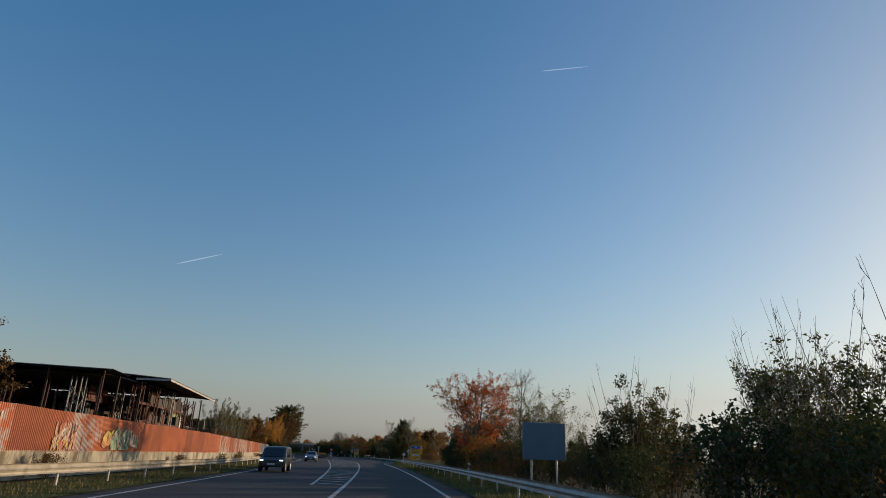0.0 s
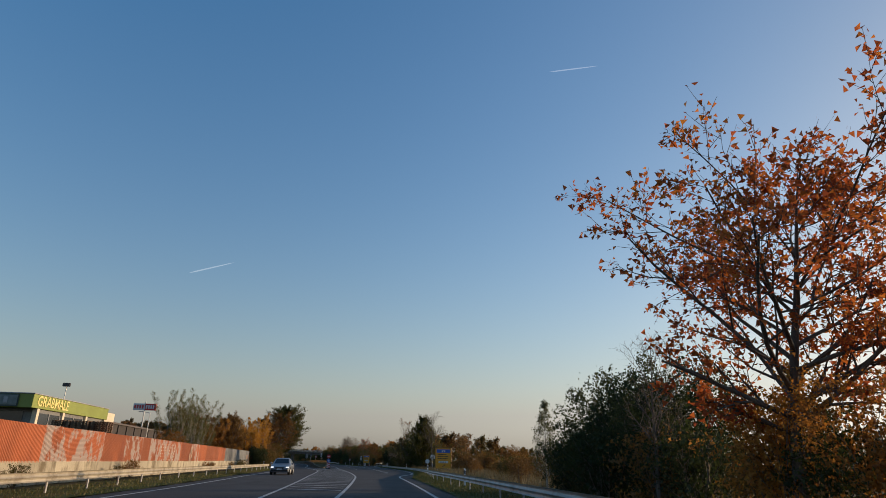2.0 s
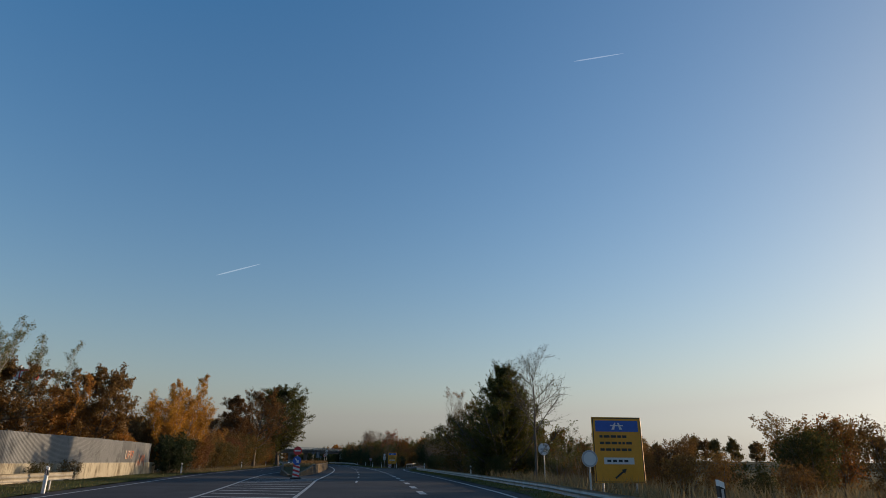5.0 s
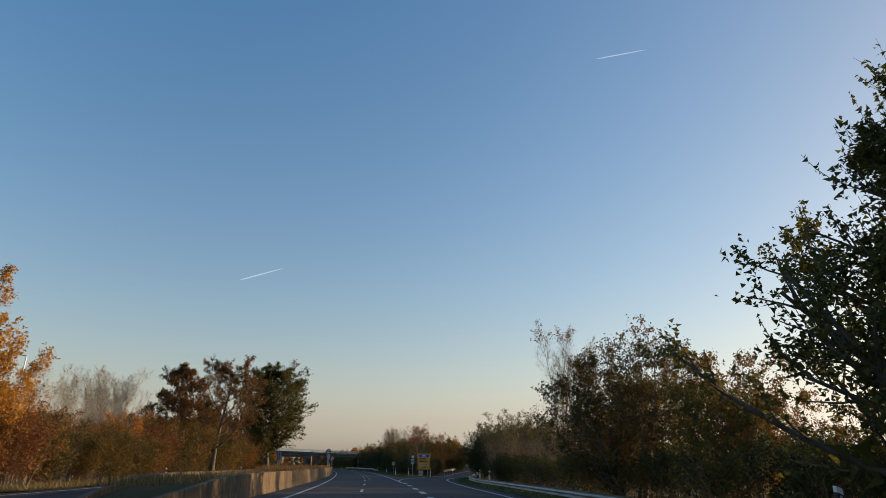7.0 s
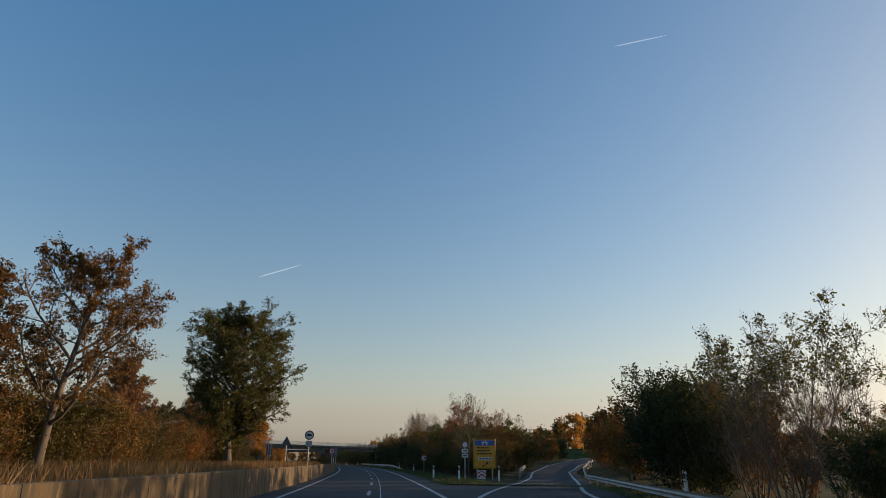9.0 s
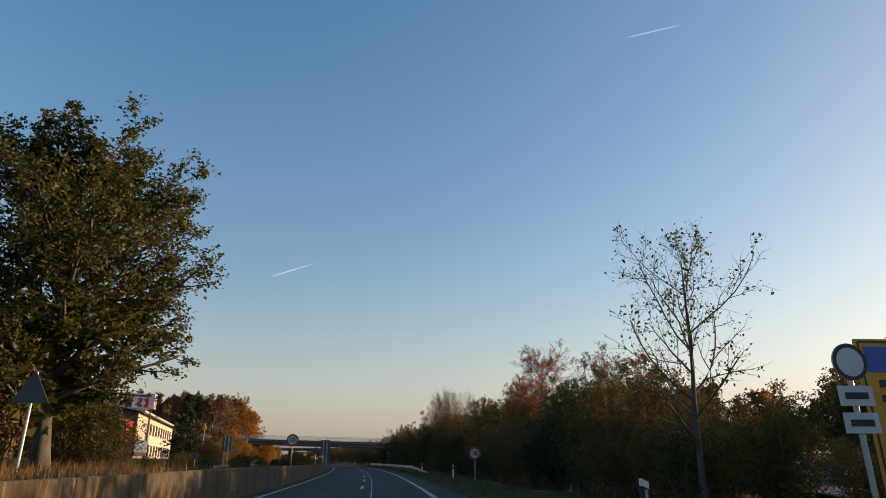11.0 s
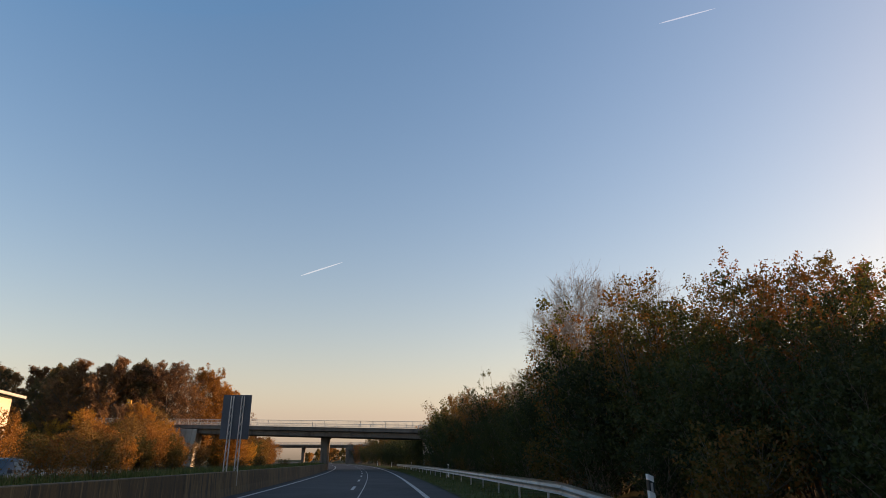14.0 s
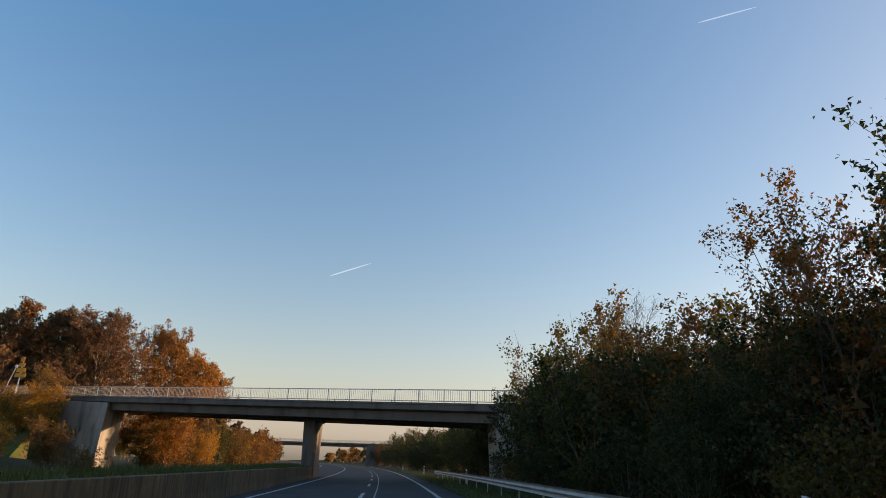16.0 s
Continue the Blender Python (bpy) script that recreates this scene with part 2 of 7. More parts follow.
ASPHALT = mat("asphalt", (0.037, 0.037, 0.040), 0.85, spec=0.22, vary=0.3, scale=0.35, fine=60, bump=0.3, spread=(1, 1, 1))
worn(ASPHALT, (0.027, 0.027, 0.029), scale=0.22, edge=0.6, soft=0.05, spread=(2.2, 0.5, 1))
PAINT = worn(mat("road_paint", (0.40, 0.40, 0.39), 0.7, vary=0.2, scale=2, fine=30, bump=0.1), (0.10, 0.10, 0.10), scale=6, edge=0.58, soft=0.07)
SOIL = worn(mat("soil", (0.055, 0.055, 0.028), 0.95, spec=0.05, vary=0.4, scale=0.3, fine=9, bump=0.6, depth=0.05), (0.085, 0.07, 0.038), scale=0.12, edge=0.55, soft=0.1)
VERGE = worn(mat("verge_turf", (0.062, 0.075, 0.022), 0.95, spec=0.05, vary=0.4, scale=0.8, fine=14, bump=0.7, depth=0.05), (0.11, 0.085, 0.045), scale=0.7, edge=0.56, soft=0.07)
STEEL = worn(mat("galvanised_steel", (0.36, 0.35, 0.33), 0.5, 0.6, vary=0.18, scale=1.2, fine=25, bump=0.05), (0.22, 0.19, 0.15), scale=1.6, edge=0.62, soft=0.1)
OLD_STEEL = worn(mat("weathered_steel", (0.36, 0.32, 0.25), 0.65, 0.25, vary=0.2, scale=1.2, fine=25, bump=0.05), (0.16, 0.13, 0.09), scale=1.4, edge=0.58, soft=0.12)
POST_STEEL = mat("post_steel", (0.42, 0.42, 0.41), 0.5, 0.6, vary=0.2, scale=3, fine=30, bump=0.08)
CONCRETE = worn(worn(mat("barrier_concrete", (0.105, 0.070, 0.032), 0.9, vary=0.3, scale=1.1, fine=22, bump=0.3, obj=0.4), (0.043, 0.032, 0.020), scale=1.5, edge=0.54, soft=0.08, spread=(3.0, 3.0, 0.3)), (0.17, 0.118, 0.055), scale=2.2, edge=0.60, soft=0.05, spread=(3.5, 3.5, 0.4))
BASE_CONCRETE = worn(worn(mat("fence_base_concrete", (0.34, 0.30, 0.22), 0.92, vary=0.22, scale=0.9, fine=18, bump=0.3, obj=0.25), (0.13, 0.10, 0.06), scale=0.8, edge=0.58, soft=0.07, spread=(1.5, 1.5, 0.6)), (0.20, 0.17, 0.11), scale=3, edge=0.62, soft=0.05, spread=(4, 4, 0.5))
# one stained bridge concrete in two tones: shade coloured in, then sunlight coloured in
SHADED_CONCRETE = worn(mat("shaded_concrete", (0.135, 0.112, 0.095), 0.9, vary=0.22, scale=0.6, fine=12, bump=0.2), (0.07, 0.058, 0.05), scale=0.5, edge=0.6, soft=0.09, spread=(2, 2, 0.3))
LIT_CONCRETE = worn(mat("lit_concrete", (0.34, 0.30, 0.26), 0.9, vary=0.2, scale=0.6, fine=12, bump=0.2), (0.16, 0.14, 0.12), scale=0.5, edge=0.6, soft=0.09, spread=(2, 2, 0.3))
RED_SHEET = worn(mat("red_painted_sheet", (0.38, 0.105, 0.034), 0.6, vary=0.22, scale=0.7, fine=14, bump=0.08, obj=0.5), (0.26, 0.07, 0.035), scale=0.6, edge=0.62, soft=0.08, spread=(1, 1, 0.4))
FADED_SHEET = worn(mat("faded_sheet", (0.38, 0.105, 0.036), 0.65, vary=0.22, scale=0.9, fine=14, bump=0.08, obj=0.4), (0.42, 0.33, 0.28), scale=1.1, edge=0.50, soft=0.035, spread=(1, 1, 0.9))
GREY_SHEET = worn(mat("grey_sheet", (0.20, 0.20, 0.195), 0.6, vary=0.22, scale=0.8, fine=14, bump=0.08, obj=0.5), (0.10, 0.10, 0.10), scale=0.8, edge=0.6, soft=0.08)
WHITE_PLASTIC = mat("white_plastic", (0.72, 0.72, 0.70), 0.5, vary=0.08, scale=4, fine=20, bump=0.03)
BLACK_PLASTIC = mat("black_plastic", (0.02, 0.02, 0.02), 0.5, vary=0.15, bump=0.03)
REFLECTOR = mat("reflector", (0.6, 0.6, 0.6), 0.25, 0.4, vary=0.05, bump=0)
SIGN_WHITE = mat("sign_white", (0.55, 0.55, 0.55), 0.45, vary=0.06, scale=2, fine=10, bump=0.02)
SIGN_RED = mat("sign_red", (0.50, 0.025, 0.03), 0.45, vary=0.1, scale=2, fine=10, bump=0.02)
SIGN_BLUE = mat("sign_blue", (0.02, 0.09, 0.36), 0.45, vary=0.1, scale=2, fine=10, bump=0.02)
SIGN_YELLOW = mat("sign_yellow", (0.64, 0.27, 0.018), 0.45, vary=0.1, scale=1.2, fine=10, bump=0.02)
SIGN_BLACK = mat("sign_black", (0.02, 0.02, 0.022), 0.5, vary=0.1, bump=0.02)
SIGN_GREY = mat("sign_grey", (0.30, 0.30, 0.31), 0.5, vary=0.1, bump=0.02)
SIGN_BACK = mat("sign_back_grey", (0.075, 0.085, 0.10), 0.55, 0.2, vary=0.15, scale=1.5, fine=20, bump=0.03)
BOARD_BLUE = mat("board_blue_grey", (0.10, 0.15, 0.20), 0.6, vary=0.12, scale=1.5, fine=20, bump=0.03)
BARK = mat("bark", (0.10, 0.082, 0.065), 0.95, vary=0.4, scale=2.5, fine=22, bump=0.7, spread=(2, 2, 0.5), depth=0.02)
PALE_BARK = mat("pale_bark", (0.27, 0.25, 0.21), 0.9, vary=0.35, scale=2.5, fine=18, bump=0.4, depth=0.02)
TWIG = mat("twig_bark", (0.13, 0.10, 0.075), 0.9, vary=0.3, scale=3, fine=20, bump=0.2)

LEAF_RED = leaf_mat("leaves_red_oak", [(0.20, 0.045, 0.02), (0.37, 0.09, 0.026), (0.50, 0.19, 0.035)], 0.6)
LEAF_DARK = leaf_mat("leaves_dark_green", [(0.02, 0.03, 0.011), (0.04, 0.054, 0.015), (0.09, 0.085, 0.022)], 0.4)
LEAF_GREEN = leaf_mat("leaves_green", [(0.043, 0.051, 0.010), (0.086, 0.086, 0.016), (0.184, 0.137, 0.027)], 0.48)
LEAF_BROWN = leaf_mat("leaves_brown", [(0.086, 0.049, 0.017), (0.178, 0.093, 0.025), (0.281, 0.162, 0.035)], 0.42)
LEAF_MIX = leaf_mat("leaves_turning", [(0.049, 0.054, 0.011), (0.130, 0.083, 0.017), (0.281, 0.098, 0.022)], 0.42, obj=0.6)
LEAF_GOLD = leaf_mat("leaves_golden", [(0.238, 0.118, 0.019), (0.497, 0.235, 0.027), (0.626, 0.353, 0.047)], 0.45)
LEAF_ORANGE = leaf_mat("leaves_orange", [(0.205, 0.093, 0.023), (0.367, 0.157, 0.031), (0.497, 0.245, 0.043)], 0.45, obj=0.6)
LEAF_OAK = leaf_mat("leaves_oak", [(0.054, 0.049, 0.012), (0.097, 0.073, 0.017), (0.184, 0.103, 0.023)], 0.4)
LEAF_OAKBROWN = leaf_mat("leaves_brown_oak", [(0.065, 0.044, 0.014), (0.140, 0.073, 0.020), (0.259, 0.113, 0.027)], 0.42)
LEAF_REDDISH = leaf_mat("leaves_turning_red", [(0.055, 0.058, 0.014), (0.13, 0.08, 0.02), (0.30, 0.085, 0.035)], 0.52)
LEAF_RUST = leaf_mat("leaves_dark_rust", [(0.054, 0.034, 0.012), (0.108, 0.054, 0.016), (0.205, 0.088, 0.022)], 0.4)
LEAF_OLIVE = leaf_mat("leaves_olive", [(0.049, 0.057, 0.014), (0.086, 0.083, 0.019), (0.194, 0.122, 0.025)], 0.42)
LEAF_WOOD = leaf_mat("leaves_woodland", [(0.075, 0.062, 0.028), (0.15, 0.105, 0.045), (0.24, 0.155, 0.055)], 0.45, obj=0.6)
LEAF_WISPY = leaf_mat("leaves_wispy", [(0.07, 0.08, 0.026), (0.13, 0.125, 0.04), (0.21, 0.16, 0.055)], 0.45)
LEAF_RUSSET = leaf_mat("leaves_russet", [(0.13, 0.07, 0.038), (0.25, 0.125, 0.055), (0.35, 0.19, 0.07)], 0.45, obj=0.6)
SEED_HEADS = leaf_mat("pale_seed_heads", [(0.26, 0.25, 0.23), (0.42, 0.40, 0.37)], 0.3)
NEEDLES = leaf_mat("needles", [(0.014, 0.028, 0.018), (0.025, 0.042, 0.025), (0.05, 0.065, 0.035)], 0.15)
GRASS = leaf_mat("grass_blades", [(0.05, 0.075, 0.018), (0.09, 0.10, 0.028), (0.19, 0.15, 0.06)], 0.35)
RUSSET_GRASS = leaf_mat("russet_weeds", [(0.12, 0.06, 0.022), (0.21, 0.11, 0.04), (0.30, 0.18, 0.07)], 0.35)
LEAF_CRIMSON = leaf_mat("leaves_crimson", [(0.085, 0.038, 0.016), (0.16, 0.06, 0.022), (0.25, 0.115, 0.028)], 0.42)
DRY_GRASS = leaf_mat("dry_grass", [(0.11, 0.085, 0.035), (0.20, 0.15, 0.07), (0.29, 0.22, 0.11)], 0.3)

# ---------------------------------------------------------------- ground and road
def strip(name, ss, lo, hi, z, material, cols=1, kind="structure", under=0.0):
    """A surface along the road from offset lo(s) to hi(s), at height z(s, d)."""
    verts, faces = [], []
    for s in ss:
        a, b = lo(s), hi(s)
        for k in range(cols + 1):
            d = a + (b - a) * k / cols
            verts.append(at(s, d, z(s, d))[:])
    w = cols + 1
    for j in range(len(ss) - 1):
        for k in range(cols):
            faces.append((j * w + k, j * w + k + 1, (j + 1) * w + k + 1, (j + 1) * w + k))
    me = bpy.data.meshes.new(name)
    me.from_pydata(verts, [], faces)
    me.materials.append(material)
    ob = new(name, me)
    return ob


# offsets of the lines and edges along the road
right_line = knots([(-40, 2.1), (93, 2.1), (97, 2.25), (101, 2.75), (105, 3.55), (109, 4.35), (113, 4.9), (119, 5.25), (130, 5.6), (172, 5.7), (186, 5.75), (194, 6.0), (200, 6.3), (204, 6.6), (208, 7.0), (212, 7.65), (215, 8.3), (218, 9.1), (222, 10.3), (227, 11.8), (232, 13.3), (240, 15.6), (248, 18.0), (255, 20.2), (280, 30.4), (310, 45.5), (350, 68.5)])
main_right = knots([(190, 1.9), (240, 1.7), (290, 1.9), (330, 1.9), (450, 2.3), (900, 2.3)])
gore_left = knots([(203, 2.0), (206, 2.15), (209, 2.55), (212, 3.15), (216, 4.2), (220, 5.4), (224, 6.75), (228, 8.2), (233, 9.8), (240, 12.0), (247, 13.9), (255, 16.2), (280, 25.6), (310, 40.5), (350, 63.5)])
lane_left = knots([(-40, -1.7), (95, -1.7), (110, -2.2), (123, -2.8), (147, -4.0), (190, -4.2), (240, -4.8), (290, -5.0), (900, -5.2)])
hatch_left = knots([(-40, -1.9), (14, -2.1), (28, -3.1), (57, -4.2), (95, -5.8), (125, -6.5), (147, -8.8), (164, -10.1), (250, -10.4), (900, -10.4)])
left_line = knots([(-40, -7.3), (18, -7.7), (48, -8.9), (70, -9.6), (92, -10.7), (121, -11.3), (150, -14.6), (165, -15.8), (190, -16.3), (900, -16.3)])
asphalt_right = knots([(-400, 3.0), (92, 3.0), (128, 6.4), (196, 6.6), (206, 7.6), (216, 9.9), (222, 10.9), (226, 3.1), (900, 3.2)])
asphalt_left = knots([(-400, -8.4), (18, -8.5), (48, -9.7), (70, -10.5), (92, -11.7), (121, -12.3), (150, -15.7), (165, -16.9), (190, -17.4), (900, -17.4)])


ramp_z = knots([(190, 0.004), (236, 0.01), (255, 0.25), (280, 0.8), (310, 1.6), (350, 2.7)])


def ground_z(s, d):
    n = noise.noise(Vector((s * 0.03, d * 0.03, 0.3))) * 0.25 + noise.noise(Vector((s * 0.2, d * 0.2, 1.3))) * 0.06
    far = min(1.0, max(0.0, (abs(d + 3) - 14) / 20))
    z = -0.07 + n * far
    if 225 < s < 700 and d > 8:      # bank beside the slip road
        z += min(1.0, (s - 225) / 40) * min(1.2, (d - 8) * 0.10) * (1.0 if s < 420 else max(0.0, 1 - (s - 420) / 60))
    if 205 < s < 356 and gore_left(s) - 3.5 < d < right_line(s) + 4.0:      # bed of the slip road
        z = min(z, ramp_z(s) - 0.16)
    elif s > 300 and d > 20:
        z = max(z, min(ramp_z(s) - 0.3, (d - 14) * 0.1))
    if s > 255 and d < -20:
        z += min(1.0, (s - 255) / 35) * min(1.7, (-20 - d) * 0.30) * (1.0 if s < 370 else max(0.0, 1 - (s - 370) / 30))
    return z


g_s = list(np.r_[np.arange(-400, -40, 60), np.arange(-40, 440, 4), np.arange(440, 700, 20), np.arange(700, 2990, 150)])
g_d = [-1000, -600, -300, -150, -90, -60, -45, -36, -30, -26, -23, -20, -17.5, -14, -10, -6, -2, 2, 3.4, 5, 7, 9, 11, 13, 15, 17.5, 20, 22.5, 25, 28, 31, 34, 38, 42, 46, 51, 56, 61, 66, 72, 80, 90, 150, 300, 600, 1000, 1500]
gv = [at(s, d, ground_z(s, d))[:] for s in g_s for d in g_d]
gw = len(g_d)
gf = [(j * gw + k, j * gw + k + 1, (j + 1) * gw + k + 1, (j + 1) * gw + k) for j in range(len(g_s) - 1) for k in range(gw - 1)]
gm = bpy.data.meshes.new("ground")
gm.from_pydata(gv, [], gf)
gm.materials.append(SOIL)
gm.shade_smooth()
tagged(new("ground", gm), "brown-green autumn ground beside the road", "ground", kind="structure")

road_s = list(np.arange(-400, 0, 20)) + list(np.arange(0, 450, 2)) + list(np.arange(450, 900, 10))
tagged(strip("road", road_s, asphalt_left, asphalt_right, lambda s, d: 0.0, ASPHALT, 8), "worn grey asphalt trunk road with patches", "road", kind="structure")
tagged(strip("road_slip", list(np.arange(219, 352, 2)), lambda s: gore_left(s) - 0.5, lambda s: right_line(s) + 0.8, lambda s, d: ramp_z(s) + 0.006, ASPHALT, 4),
       "asphalt slip road bending away uphill", "road", kind="structure")


def line(name, ss, d_of, width, label, z=0.008):
    o = strip(name, ss, lambda s: d_of(s) - width / 2, lambda s: d_of(s) + width / 2, lambda s, d: z if not callable(z) else z(s), PAINT)
    return tagged(o, label, "road marking", kind="structure")


line("marking_edge_right", list(np.arange(-40, 205, 2)), right_line, 0.16, "solid white edge line on asphalt")
line("marking_edge_slip", list(np.arange(204, 350, 1)), right_line, 0.2, "white edge line of the slip road", z=lambda s: ramp_z(s) + 0.014)
line("marking_gore", list(np.arange(204, 350, 1)), gore_left, 0.2, "white edge line round the gore", z=lambda s: ramp_z(s) + 0.016)
line("marking_main_right", list(np.arange(197, 900, 2)), main_right, 0.19, "solid white edge line on asphalt")
line("marking_median", list(np.arange(-40, 900, 2)), lane_left, 0.16, "solid white line beside the hatched median")
line("marking_median_far", list(np.arange(28, 900, 2)), hatch_left, 0.15, "solid white line beside the hatched median", z=0.010)
line("marking_edge_left", list(np.arange(-40, 900, 2)), left_line, 0.16, "solid white edge line of the oncoming lane")

line("marking_seam", list(np.arange(205, 620, 2)), lambda s: -0.62, 0.045, "thin pale sealed seam along the lane", z=0.006)
s0 = 142.0
while s0 < 700:
    if s0 < 330:
        o = line("lane_dash", [s0, s0 + 1.3, s0 + 2.7, s0 + 4], lambda s: -1.12, 0.15, "white lane dash on asphalt")
    else:
        o = line("lane_dash", [s0, s0 + 4], lambda s: -1.15, 0.15, "white lane dash on asphalt")
    s0 += 12
s0 = 116.0
while s0 < 196:
    line("block_dash", [s0, s0 + 1.5, s0 + 3], lambda s: 2.05, 0.3, "broad white dash along the exit lane")
    s0 += 6
s0 = 184.0
while s0 < 600:
    line("lane_dash", [s0, s0 + 4], lambda s: -13.3, 0.15, "white lane dash on asphalt")
    s0 += 12
# hatching bars between the two median lines
s0 = 28.6
while s0 < 152:
    if not 57 < s0 < 66:
        a, b = lane_left(s0) - 0.16, hatch_left(s0 + 0.8) + 0.16
        if a - b > 0.5:
            sh = Shape()
            sh.add([at(s0, a, 0.012), at(s0 + 0.38, a, 0.012), at(s0 + 1.2, b, 0.012), at(s0 + 0.82, b, 0.012)], [(0, 1, 2, 3)])
            tagged(part("hatch_bar", sh, PAINT), "white hatching bar on asphalt", "road marking", "hatching bars", "structure")
    s0 += 2.6

# verges: turf strips along both edges
def verge(name, ss, lo, hi, label, lift=0.0):
    def z(s, d):
        return 0.03 + lift + noise.noise(Vector((s * 0.5, d * 0.9, 4.0))) * 0.05
    return tagged(strip(name, ss, lo, hi, z, VERGE, 5), label, "grass verge", kind="structure")


verge("verge_right", list(np.arange(-40, 226, 1.5)), lambda s: asphalt_right(s) - 0.02, lambda s: asphalt_right(s) + 3.4, "short autumn turf beside the asphalt")
verge("verge_right_far", list(np.arange(226, 460, 1.5)), lambda s: asphalt_right(s) - 0.02, lambda s: min(asphalt_right(s) + 4.0, max(3.6, gore_left(min(s, 250)) - 0.9) if s < 250 else 8), "short autumn turf beside the asphalt")
verge("verge_left", list(np.arange(-40, 460, 1.5)), lambda s: asphalt_left(s) - 4.0, lambda s: asphalt_left(s) + 0.02, "sunlit turf between road and fence")

# ---------------------------------------------------------------- plants
def tubes(P, R, n):
    """Round branches along the polylines P (B, K, 3) with the radii R (B, K)."""
    B, K, _ = P.shape
    T = np.gradient(P, axis=1)
    T /= np.linalg.norm(T, axis=2, keepdims=True) + 1e-9
    ref = np.where(np.abs(T[..., 2:3]) > 0.8, np.array([1.0, 0, 0]), np.array([0, 0, 1.0]))
    U = np.cross(T, ref)
    U /= np.linalg.norm(U, axis=2, keepdims=True) + 1e-9
    W = np.cross(T, U)
    a = np.arange(n) * 2 * np.pi / n
    V = P[:, :, None] + R[:, :, None, None] * (np.cos(a)[None, None, :, None] * U[:, :, None] + np.sin(a)[None, None, :, None] * W[:, :, None])
    base = (np.arange(B)[:, None, None] * K + np.arange(K - 1)[None, :, None]) * n
    i = np.arange(n)[None, None]
    j = (i + 1) % n
    F = np.stack([base + i, base + j, base + n + j, base + n + i], -1).reshape(-1, 4)
    return V.reshape(-1, 3), F


def sprout(rng, P, R, count, u0, length, angle, up, K=4, wild=0.12, u1=1.0, taper=0.6):
    """Side branches on the polylines P: count on each, from u0 to u1 of its length."""
    B, K0, _ = P.shape
    idx = np.repeat(np.arange(B), count)
    u = u0 + (u1 - u0) * ((np.tile(np.arange(count), B) + rng.random(B * count)) / count)
    f = u * (K0 - 1)
    k = np.minimum(f.astype(int), K0 - 2)
    fr = (f - k)[:, None]
    p = P[idx, k] * (1 - fr) + P[idx, k + 1] * fr
    r = R[idx, k] * (1 - fr[:, 0]) + R[idx, k + 1] * fr[:, 0]
    t = P[idx, k + 1] - P[idx, k]
    t /= np.linalg.norm(t, axis=1, keepdims=True) + 1e-9
    az = np.tile(np.arange(count), B) * 2.4 + rng.random(B * count) * 1.2 + idx * 1.7
    ref = np.where(np.abs(t[:, 2:3]) > 0.9, np.array([1.0, 0, 0]), np.array([0, 0, 1.0]))
    a1 = np.cross(t, ref)
    a1 /= np.linalg.norm(a1, axis=1, keepdims=True) + 1e-9
    a2 = np.cross(t, a1)
    side = np.cos(az)[:, None] * a1 + np.sin(az)[:, None] * a2
    ang = np.radians(angle * (0.8 + 0.4 * rng.random(len(u))))[:, None]
    d = np.cos(ang) * t + np.sin(ang) * side
    ln = length(u) * (0.65 + 0.6 * rng.random(len(u)))
    Q = [p]
    step = (ln / (K - 1))[:, None]
    for _ in range(K - 1):
        d = d + np.array([0, 0, up]) / (K - 1) + rng.normal(0, wild, d.shape)
        d /= np.linalg.norm(d, axis=1, keepdims=True) + 1e-9
        Q.append(Q[-1] + d * step)
    RR = np.maximum(np.minimum(r * taper, ln * 0.03 + 0.004), 0.007)[:, None] * np.linspace(1, 0.35, K)[None]
    return np.stack(Q, 1), RR


def leaves(rng, P, count, size, u0=0.2, jitter=0.08, droop=0.4, wide=0.62, tri=False, u1=1.0):
    """Kite-shaped folded leaves scattered along the polylines P; tri: plain pointed ones, for plants farther off."""
    B, K, _ = P.shape
    b = rng.integers(0, B, count)
    f = (u0 + (u1 - u0) * rng.random(count)) * (K - 1)
    k = np.minimum(f.astype(int), K - 2)
    fr = (f - k)[:, None]
    p = P[b, k] * (1 - fr) + P[b, k + 1] * fr + rng.normal(0, jitter, (count, 3))
    ax = rng.normal(0, 1, (count, 3)) + np.array([0, 0, -droop])
    ax /= np.linalg.norm(ax, axis=1, keepdims=True)
    nn = np.cross(ax, rng.normal(0, 1, (count, 3)))
    nn /= np.linalg.norm(nn, axis=1, keepdims=True) + 1e-9
    sd = np.cross(ax, nn)
    L = (size * (0.6 + 0.8 * rng.random(count)))[:, None]
    W = L * wide * 0.5
    if tri:
        return np.stack([p + sd * W, p - sd * W, p + ax * L], 1).reshape(-1, 3), np.arange(count * 3).reshape(-1, 3)
    mid = p + ax * L * 0.45 + nn * L * 0.12
    V = np.stack([p, mid + sd * W, p + ax * L, mid - sd * W], 1).reshape(-1, 3)
    F = np.arange(count * 4).reshape(-1, 4)
    return V, F


def np_mesh(name, parts, material, smooth=True):
    V, F, n = [], [], 0
    for v, f in parts:
        V.append(v)
        F.append(f + n)
        n += len(v)
    V, F = np.concatenate(V), np.concatenate(F)
    me = bpy.data.meshes.new(name)
    me.vertices.add(len(V))
    me.vertices.foreach_set("co", V.astype(np.float32).ravel())
    me.loops.add(F.size)
    me.loops.foreach_set("vertex_index", F.astype(np.int32).ravel())
    me.polygons.add(len(F))
    me.polygons.foreach_set("loop_start", np.arange(0, F.size, F.shape[1], dtype=np.int32))
    me.materials.append(material)
    me.update(calc_edges=True)
    if smooth:
        me.shade_smooth()
    return me


